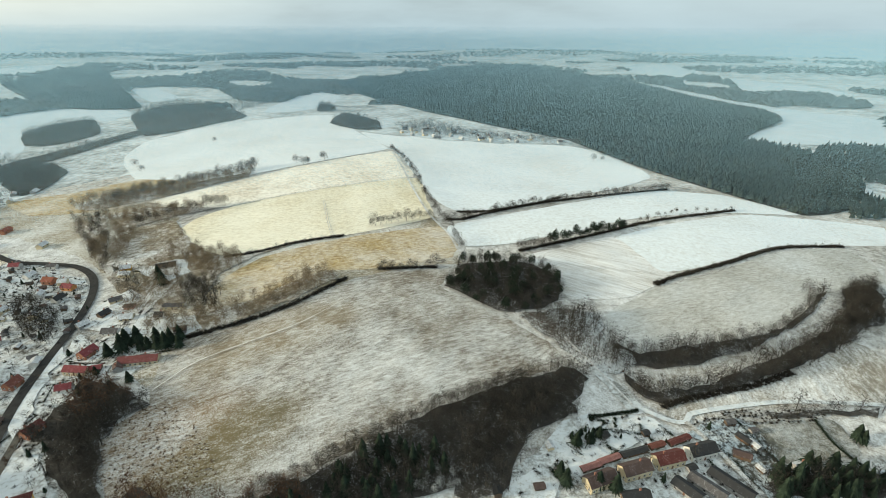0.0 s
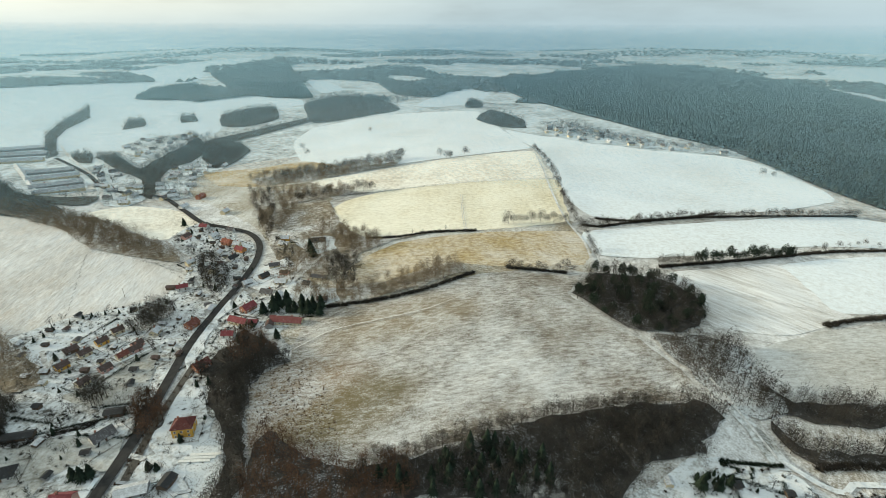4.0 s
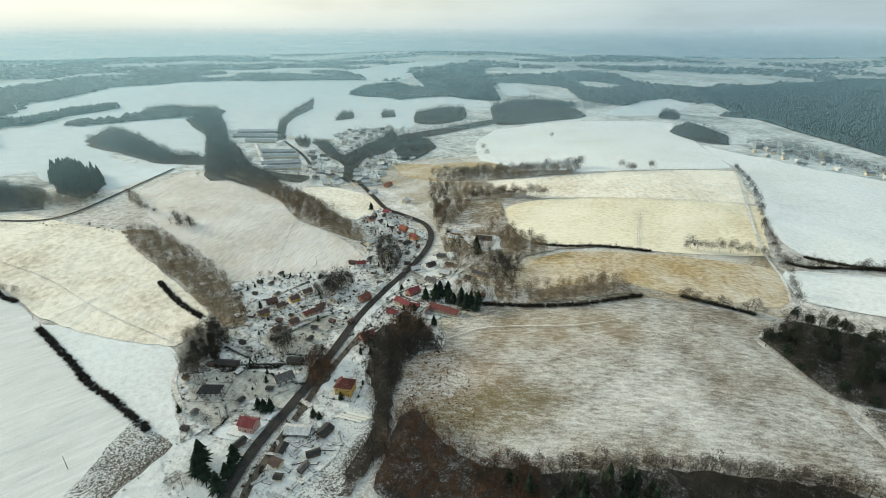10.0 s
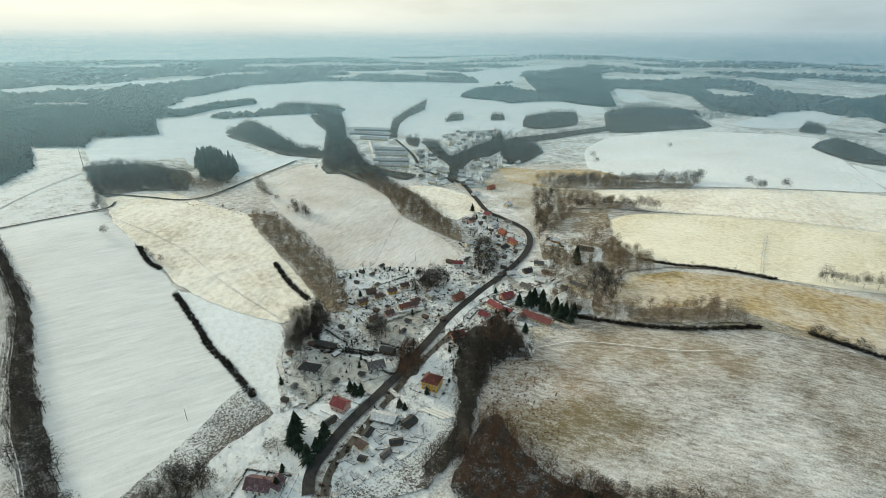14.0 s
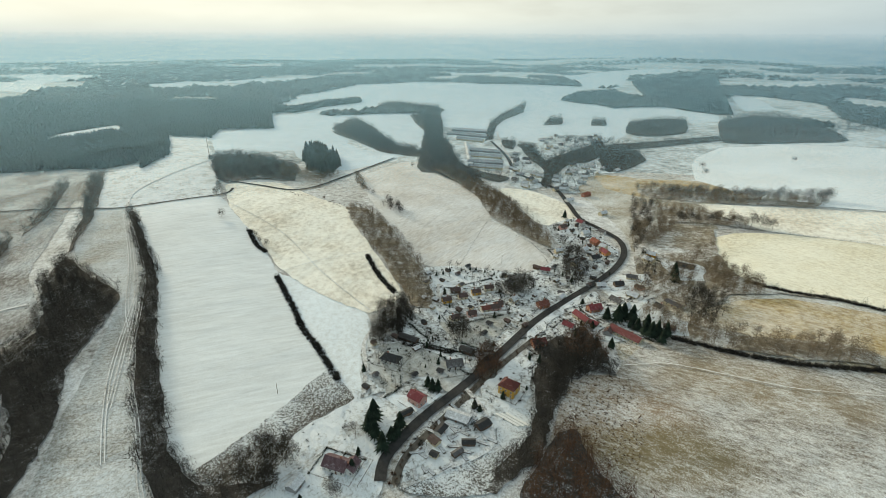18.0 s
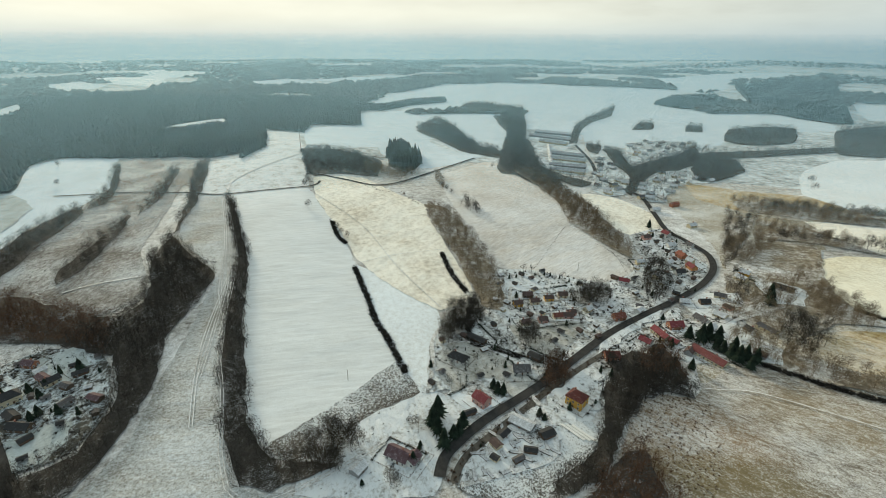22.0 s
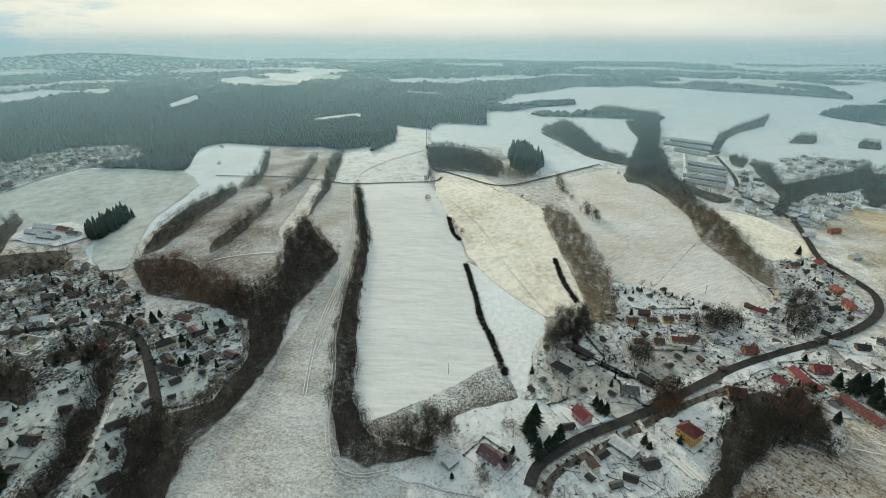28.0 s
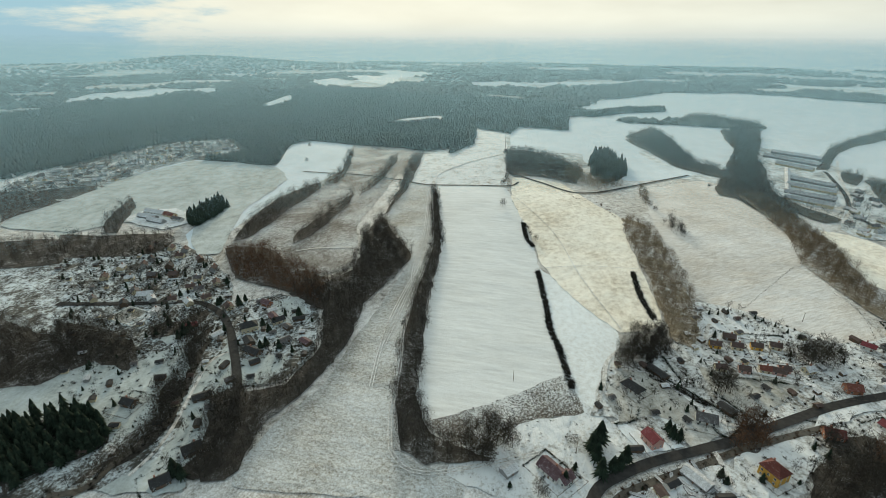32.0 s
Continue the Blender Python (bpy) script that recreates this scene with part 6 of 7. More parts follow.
WOODS = [
    (dome_wood, 4.6, MIDW, M_TWIG), (copse, 5.2, MIDW, M_TWIG), (stream_wood, 5.6, MIDW, M_TWIG), (bend_wood, 4.6, MIDW, M_TWIG), (outer_wood, 4.6, MIDW, M_TWIG),
    (golden_edge_wood, 7.0, BARE, M_PALE), (tan_top_wood, 7.5, BARE, M_PALE), (tan_strip_wood, 6.5, BARE, M_PALE), (tan_dark_wood, 6.0, BARE, M_TWIG), (estate_grove, 5.6, BARE, M_TWIG), (bank_scrub, 5.0, SLIM, M_RUST), (village_edge_wood, 7.0, FAR_BARE, M_TWIG), (far_farm_trees, 6.5, FAR_BARE, M_TWIG), (forest_village, 11.0, FAR_BARE, M_TWIG), (upper_golden_wood, 9.5, BARE, M_PALE), (cream_edge_wood, 8.0, BARE, M_PALE),
    (village_trees, 10.0, BARE, M_TWIG), (mid_wood, 6.0, SLIM, M_PALE), (slope_wood, 6.0, SLIM, M_PALE), (hedge_wood, 5.0, MIDW, M_TWIG), (west_wood, 5.0, MIDW, M_TWIG),
    (brown_wood, 5.0, MIDW, M_RUST), (strip_wood_a, 5.5, FAR_BARE, M_TWIG), (strip_wood_b, 6.0, FAR_BARE, M_TWIG), (strip_wood_c, 5.5, FAR_BARE, M_TWIG),
    (strip_wood_d, 5.5, FAR_BARE, M_TWIG), (strip_wood_e, 6.0, FAR_BARE, M_TWIG), (court_wood, 4.6, MIDW, M_TWIG), (yellow_wood, 5.6, SLIM, M_TWIG),
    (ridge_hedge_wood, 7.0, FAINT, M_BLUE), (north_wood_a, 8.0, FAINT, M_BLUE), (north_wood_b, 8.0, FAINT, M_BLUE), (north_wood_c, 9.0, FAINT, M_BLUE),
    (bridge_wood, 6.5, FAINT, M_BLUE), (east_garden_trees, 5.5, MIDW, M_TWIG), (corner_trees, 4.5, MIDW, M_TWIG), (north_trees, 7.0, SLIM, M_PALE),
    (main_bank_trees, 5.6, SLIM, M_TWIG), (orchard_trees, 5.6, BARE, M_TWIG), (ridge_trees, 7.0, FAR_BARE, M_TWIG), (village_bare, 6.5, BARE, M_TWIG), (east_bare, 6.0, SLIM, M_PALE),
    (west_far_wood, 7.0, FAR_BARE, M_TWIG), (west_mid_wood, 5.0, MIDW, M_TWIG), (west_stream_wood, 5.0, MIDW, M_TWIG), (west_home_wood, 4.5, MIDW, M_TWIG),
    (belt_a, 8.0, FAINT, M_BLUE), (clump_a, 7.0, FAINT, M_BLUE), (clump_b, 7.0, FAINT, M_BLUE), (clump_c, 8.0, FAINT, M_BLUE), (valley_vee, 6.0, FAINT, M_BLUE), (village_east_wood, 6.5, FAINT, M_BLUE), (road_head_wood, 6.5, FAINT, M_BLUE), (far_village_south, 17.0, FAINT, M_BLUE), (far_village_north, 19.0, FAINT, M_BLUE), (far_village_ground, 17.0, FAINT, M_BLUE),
    (farm_belt, 9.0, FAINT, M_BLUE), (ridge_village_trees, 8.5, FAINT, M_BLUE),
    (west_outer_wood, 5.4, MIDW, M_TWIG), (west_far_wood_b, 7.0, FAR_BARE, M_TWIG),
    (valley_block, 8.0, FAINT, M_BLUE), (edge_block, 9.0, FAINT, M_BLUE), (snow_copse_a, 8.0, FAINT, M_BLUE), (snow_copse_b, 9.0, FAINT, M_BLUE),
    (mid_valley_block, 12.0, FAINT, M_BLUE),
    (corner_wood, 4.8, MIDW, M_RUST), (corner_thicket, 4.0, MIDW, M_TWIG), (valley_belt_a, 9.0, FAINT, M_BLUE), (valley_belt_b, 13.0, FAINT, M_BLUE),
    (valley_belt_c, 11.0, FAINT, M_BLUE), (upper_valley_wood, 7.0, FAINT, M_BLUE), (left_valley_wood, 8.0, FAINT, M_BLUE), (estate_brush, 4.8, MIDW, M_TWIG), (garden_grove_a, 5.6, BARE, M_TWIG), (garden_grove_b, 5.6, BARE, M_TWIG), (road_thicket, 4.0, MIDW, M_RUST), (hamlet_grove, 5.6, BARE, M_TWIG),
    (west_bank_wood, 4.5, MIDW, M_TWIG), (hill_arm, 4.8, MIDW, M_TWIG), (ridge_scrub_wood, 5.0, FAR_BARE, M_PALE), (bright_copse, 5.0, FAR_BARE, M_TWIG), (bright_copse_b, 5.0, FAR_BARE, M_PALE),
]
for i, (line, gap, shapes, mat) in enumerate(WOODS):
    joined("bare_wood", shapes, spots_in(line, gap, i), mat, "dense leafless brown winter wood", "woodland", (0.75, 1.2) if mat is M_PALE else (0.75, 1.35), seed=i)
for i, (line, gap) in enumerate(((west_conifers, 4.6), (west_left_conifers, 4.5), (west_conifer_row, 5.0), (dark_floor, 8.0), (east_dark_wood, 5.5))):
    joined("conifer_wood", SPRUCE, spots_in(line, gap, 50 + i), M_NEEDLE, "dark green dense spruce stand", "woodland", seed=i)
joined("conifer_wood", PINE, spots_in(copse, 10.5, 57), M_NEEDLE, "dark pines among leafless trees", "woodland", (0.7, 1.1), seed=7)
for i, line in enumerate((conifer_block, conifer_stand_b)):
    joined("conifer_wood", SPRUCE, spots_in(line, 9.0, 58 + i), M_FIR, "slightly paler spruce stand on the slope", "woodland", (1.0, 1.6), seed=i)
for i, line in enumerate((strip_hedge, long_hedge, short_hedge, lane_hedge, field_line_a, meadow_line, ridge_line, stubble_low, cream_line, bright_line, orange_line, dome_top, north_line, golden_scrub, snow_scrub, east_scrub, dry_hedge, stubble_hedge, orange_hedge, white_hedge)):
    thin = any(line is q for q in (field_line_a, meadow_line, ridge_line, stubble_low, cream_line, bright_line, orange_line, north_line))
    joined("hedge", TUFT, spots_along(line, 1.6 if thin else 0.24, 0.5 if thin else 1.9, i), M_TWIG, "low dark hedge along a field edge", "hedge", (0.25, 0.5) if thin else (0.8, 1.8), i)
    if not thin:
        joined("hedge_trees", MIDW, spots_along(line, 9.0, 1.5, 40 + i), M_TWIG, "small leafless trees in a field hedge", "tree", (0.25, 0.6), 40 + i)


joined("field_scrub", TUFT, spots_along(scrub_line, 4.0, 5.0, 66), M_RUST, "brown scrub on the crest of the slope", "shrub", (0.8, 1.7), 66)


def forest(name, shapes, spots, mat, label, seed, scale=(0.8, 1.2)):
    """A far forest of simple trees in one mesh, placed all at once."""
    r = np.random.RandomState(seed)
    spots = np.asarray(spots)
    z = h(spots[:, 0], spots[:, 1])
    pick = r.randint(len(shapes), size=len(spots))
    vs, fs, k = [], [], 0
    for i, (v, f, _) in enumerate(shapes):
        q, zz = spots[pick == i], z[pick == i]
        m = len(q)
        s, t = r.uniform(*scale, m)[:, None], r.uniform(0, 6.283, m)[:, None]
        c, n = np.cos(t) * s, np.sin(t) * s
        p = np.stack([v[:, 0] * c - v[:, 1] * n + q[:, :1], v[:, 0] * n + v[:, 1] * c + q[:, 1:], v[:, 2] * s + zz[:, None]], -1)
        vs.append(p.reshape(-1, 3))
        fs.append((f[None] + (np.arange(m) * len(v))[:, None, None] + k).reshape(-1, 3))
        k += m * len(v)
    me = tri_mesh(name, np.concatenate(vs), np.concatenate(fs), mat)
    me.polygons.foreach_set("use_smooth", np.ones(len(me.polygons), bool))
    return tagged(new(name, me), label, "forest", kind="stuff")


def spire(seed, height, radius, sides=5):
    """A far spruce: one ragged spire of boughs."""
    r = random.Random(seed)
    v = [(r.uniform(-.4, .4), r.uniform(-.4, .4), height)]
    for j in range(sides):
        t, q = 2 * math.pi * (j + r.uniform(-.3, .3)) / sides, radius * r.uniform(0.7, 1.25)
        v.append((q * math.cos(t), q * math.sin(t), height * r.uniform(0.05, 0.3)))
    return np.array(v, float), np.array([(0, 1 + j, 1 + (j + 1) % sides) for j in range(sides)]), 0


CONE = [spire(90 + i, 9.0 + 0.9 * i, 3.9) for i in range(6)]
CLUMP = [spire(95 + i, 11 + i, 15.0, 7) for i in range(4)]
edge_spots = spots_in(forest_edge, 6.5, 1)
forest("forest", CONE, edge_spots[~inside(edge_spots, grown(forest_snow, 22))], M_DUSK, "dark spruce forest edge, shade in its colour", 1)
# western forests take the darker, shaded needle copy
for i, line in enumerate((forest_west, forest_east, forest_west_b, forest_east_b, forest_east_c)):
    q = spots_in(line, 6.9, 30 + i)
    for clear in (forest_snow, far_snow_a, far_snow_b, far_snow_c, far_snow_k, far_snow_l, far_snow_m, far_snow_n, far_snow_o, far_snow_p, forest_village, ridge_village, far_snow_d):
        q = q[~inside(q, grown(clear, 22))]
    forest("forest", CONE, q, M_DUSK if line is forest_west or line is forest_west_b else M_HAZE_NEEDLE, "wide dark blue-grey hazy winter forest", 30 + i)
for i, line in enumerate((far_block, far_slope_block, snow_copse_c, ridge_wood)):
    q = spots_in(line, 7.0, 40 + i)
    forest("forest", CONE, q[~inside(q, grown(forest_snow, 22))], M_HAZE_NEEDLE, "dark blue-grey hazy block of forest", 40 + i)


def far_woods():
    """Patchwork of woods out to the horizon, with open snow between."""
    r = np.random.RandomState(77)
    out = []
    d = 1500.0
    while d < 4850:
        step = d * 0.0105
        a = np.arange(-60, 150, math.degrees(step / d))
        a = np.radians(a + r.uniform(-0.3, 0.3, len(a)))
        rr = d + r.uniform(-0.5, 0.5, len(a)) * step
        x, y = -np.sin(a) * rr, np.cos(a) * rr
        u, w = d / 330.0, a * 6.0
        mask = np.sin(u * 2.1 + 1.7 * np.sin(w * 1.3 + u)) + 0.8 * np.sin(w * 2.7 + u * 1.7) + 0.5 * np.sin(w * 6.1 - u * 3.1)
        out.append(np.stack([x, y], 1)[mask > 0.1 - 1.0 * np.clip((a - 0.8) * 2.5, 0, 1)])
        d += step
    q = np.concatenate(out)
    for clear in (far_snow_a, far_snow_b, far_snow_c, far_snow_d, far_snow_e, far_snow_f, far_snow_g, far_snow_h, far_snow_i, far_snow_j, far_snow_k, far_snow_l, far_snow_m, far_snow_n, far_snow_o, far_snow_p, north_ridge_snow, bright_field, village_snow,
                  wide_snowfield, forest_west, forest_east, forest_west_b, forest_east_b, forest_east_c):
        q = q[~inside(q, clear)]
    # two distance zones, the farther one in the paler haze colour
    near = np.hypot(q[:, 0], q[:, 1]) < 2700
    forest("forest", CLUMP, q[near], M_HAZE_WOODS, "hazy blue-grey woods in the distance", 77)
    forest("forest", CLUMP, q[~near], M_HAZE_HORIZON, "dim woods towards the horizon", 78)


far_woods()


def tree_thing(name, shape, mat, label, category):
    """One tree: trunk and crown under an empty."""
    v, f, n = shape
    base = tagged(new(name), label, category)
    for part_name, tris, m in (("trunk", f[:n], M_BARK), ("crown", f[n:], mat)):
        use = np.unique(tris)
        back = {int(a): i for i, a in enumerate(use)}
        me = tri_mesh(part_name, v[use], [[back[int(a)] for a in t] for t in tris], m)
        new(part_name, me).parent = base
    return base


PROTO_BARE = [tree_thing("bare_tree", s, M_TWIG, "leafless broad brown winter tree", "tree") for s in ROUND]
FAT = [conifer(110 + i, 13.0, 4.6, 9, 12) for i in range(3)]
PROTO_FAT = [tree_thing("spruce_tree", s, M_NEEDLE, "broad dark green spruce tree", "tree") for s in FAT]
PROTO_PINE = [tree_thing("pine_tree", s, M_NEEDLE, "broad dark green pine tree", "tree") for s in PINE]
PROTO_SPRUCE = [tree_thing("spruce_tree", s, M_NEEDLE, "dark green spruce tree", "tree") for s in SPRUCE]
used = set()


def plant(protos, x, y, size, seed, group=""):
    k = seed % len(protos)
    ob = protos[k]
    turn = random.Random(seed).uniform(0, 360)
    m = pose(x, y, hz(x, y) + 0.3, 0, 0, turn)
    if ob.name in used:
        ob = copy_thing(ob, m)
    else:
        used.add(ob.name)
        ob.matrix_basis = m
    ob.scale = (size, size, size)
    if group:
        ob["group"] = group
    return ob


for i, line in enumerate((stream_line, west_stream)):
    joined("stream_scrub", BUSH, spots_along(line, 1.5, 3.0, 90 + i), M_RUST if i == 0 else M_TWIG, "brown leafless scrub along a stream", "shrub", (0.6, 1.5), 90 + i)
    joined("stream_trees", SLIM, spots_along(line, 9, 3.0, 95 + i), M_TWIG, "leafless trees along a stream", "tree", (0.4, 0.7), 95 + i)

n = 0
for line, gap, protos, size, group in ((hill_row, 9, PROTO_BARE, 0.75, "trees along the hill track"), (snow_row, 7, PROTO_BARE, 0.8, "trees along the snowfield"),
                                       (strip_row, 5, PROTO_BARE, 0.9, "trees on the field edge"), (conifer_row, 6, PROTO_PINE, 1.1, "conifers on the field edge"), (cream_row, 7, PROTO_BARE, 1.2, "trees in the field row"),
                                       (golden_row, 6, PROTO_BARE, 1.1, "trees under the straw field"), (orange_row, 6, PROTO_BARE, 0.85, "trees above the domed meadow"),
                                       (white_row, 11, PROTO_BARE, 0.5, "trees on the ridge edge"), (far_row, 7, PROTO_BARE, 1.3, "trees in the far row"),
                                       (far_row_b, 7, PROTO_BARE, 1.25, "trees in the lower far row"), (estate_row, 7, PROTO_SPRUCE, 0.4, "conifers behind the garden houses"),
                                       (ridge_row, 10, PROTO_BARE, 0.9, "trees on the ridge"), (dome_row, 6, PROTO_BARE, 0.9, "trees under the domed meadow")):
    for x, y in spots_along(line, gap, gap * 0.25, n):
        n += 1
        plant(protos, x, y, size * random.uniform(0.75, 1.25), n, group)

for rows_, protos in ((SPRUCES_A, PROTO_FAT), (SPRUCES_B, PROTO_FAT), (SPRUCES_C, PROTO_FAT), (LONE_A, PROTO_BARE), (LONE_B, PROTO_BARE)):
    for x, y, size in rows_:
        n += 1
        plant(protos, x, y, size * random.uniform(0.9, 1.1), n)

# ---- houses ----
def part(name, bm, material, parent, label=""):
    """Links a bmesh as one mesh under a thing or a part."""
    me = bpy.data.meshes.new(name)
    bm.to_mesh(me)
    bm.free()
    me.materials.append(material)
    ob = new(name, me)
    ob.parent = parent
    return tagged(ob, label) if label else ob


def share(name, me, parent, m=None):
    ob = new(name, me)
    ob.parent = parent
    if m is not None:
        ob.matrix_basis = m
    return ob


def box(bm, x0, x1, y0, y1, z0, z1):
    v = [bm.verts.new((x, y, z)) for z in (z0, z1) for x, y in ((x0, y0), (x1, y0), (x1, y1), (x0, y1))]
    for f in ((3, 2, 1, 0), (4, 5, 6, 7), (0, 1, 5, 4), (1, 2, 6, 5), (2, 3, 7, 6), (3, 0, 4, 7)):
        bm.faces.new([v[i] for i in f])
    return v


def boxes(*sizes):
    bm = bmesh.new()
    for s in sizes:
        box(bm, *s)
    return bm


def roof_mat(name, c, snow):
    return ground_mat(name, [k * 0.75 for k in c], c, snow, 2.2, 0.5, edge=0.2, snow_col=(0.7, 0.73, 0.77), heave=0.0)


def wall_mat(name, c):
    return plain_mat(name, [k * 0.8 for k in c], c, 1.5, 0.9, bump=0.15)


# one wall and roof tone is greyed: haze over far houses as colour
WALL_TONES = {"yellow": (0.62, 0.36, 0.06), "pink": (0.55, 0.33, 0.28), "white": (0.70, 0.69, 0.66), "cream": (0.60, 0.52, 0.36), "brown": (0.12, 0.085, 0.06),
              "grey": (0.30, 0.30, 0.30), "rust": (0.34, 0.15, 0.09), "hoary": (0.52, 0.53, 0.52), "orange": (0.55, 0.26, 0.10)}
ROOF_TONES = {"dark_red": ((0.11, 0.028, 0.022), 0.12), "red": ((0.20, 0.042, 0.05), 0.1), "charcoal": ((0.03, 0.031, 0.034), 0.05), "brown": ((0.085, 0.056, 0.05), 0.1),
              "slate": ((0.09, 0.085, 0.088), 0.16), "snowy": ((0.16, 0.16, 0.17), 0.62), "plum": ((0.10, 0.055, 0.065), 0.16), "rust": ((0.15, 0.05, 0.035), 0.1),
              "barn_red": ((0.17, 0.05, 0.048), 0.1), "hoary": ((0.13, 0.135, 0.14), 0.5), "orange": ((0.26, 0.08, 0.045), 0.1), "pinkish": ((0.26, 0.12, 0.11), 0.12)}
WALLS = {k: wall_mat("plaster_" + k, c) for k, c in WALL_TONES.items()}
ROOFS = {k: roof_mat("roof_" + k, c, s) for k, (c, s) in ROOF_TONES.items()}
M_GLASS = plain_mat("dark_window_glass", (0.012, 0.014, 0.018), (0.03, 0.034, 0.04), 2.0, 0.12, bump=0)
M_FRAME = plain_mat("white_window_paint", (0.62, 0.62, 0.60), (0.78, 0.78, 0.76), 0.8, 0.6, bump=0)
M_BRICK = plain_mat("chimney_brick", (0.20, 0.085, 0.06), (0.30, 0.15, 0.11), 0.4)
M_WOOD = plain_mat("weathered_boards", (0.08, 0.065, 0.05), (0.19, 0.155, 0.12), 0.7)
M_DOOR = plain_mat("brown_door_paint", (0.10, 0.05, 0.03), (0.16, 0.085, 0.05), 0.6, 0.6)
WORDS = {"charcoal": "dark grey", "slate": "grey snow-dusted", "snowy": "snow-covered", "plum": "dusky purple-brown", "barn_red": "faded red", "pinkish": "pale red", "dark_red": "dark red", "hoary": "hazed grey"}


def frame_mesh():
    bm = boxes((-0.6, 0.6, -0.05, 0.06, -0.78, -0.68), (-0.6, 0.6, -0.05, 0.06, 0.66, 0.76), (-0.6, -0.5, -0.05, 0.06, -0.68, 0.66), (0.5, 0.6, -0.05, 0.06, -0.68, 0.66),
               (-0.04, 0.04, -0.05, 0.05, -0.68, 0.66))
    me = bpy.data.meshes.new("window")
    bm.to_mesh(me)
    bm.free()
    me.materials.append(M_FRAME)
    return me


def pane_mesh():
    bm = boxes((-0.5, 0.5, -0.05, 0.015, -0.68, 0.66))
    me = bpy.data.meshes.new("pane")
    bm.to_mesh(me)
    bm.free()
    me.materials.append(M_GLASS)
    return me


ME_WINDOW, ME_PANE = frame_mesh(), pane_mesh()


def gable_roof(l, w, eave, rise, over, thick, side):
    """One slope of a gable roof as a slab."""
    bm = bmesh.new()
    k = rise / (w / 2)
    pts = [(0.0, eave + rise), (side * (w / 2 + over), eave - over * k)]
    v = []
    for x in (-l / 2 - over, l / 2 + over):
        for (y, z) in pts:
            v += [bm.verts.new((x, y, z)), bm.verts.new((x, y, z + thick))]
    for f in ((0, 2, 6, 4), (1, 5, 7, 3), (0, 4, 5, 1), (2, 3, 7, 6), (0, 1, 3, 2), (4, 6, 7, 5)):
        bm.faces.new([v[i] for i in f])
    bmesh.ops.recalc_face_normals(bm, faces=bm.faces)
    return bm


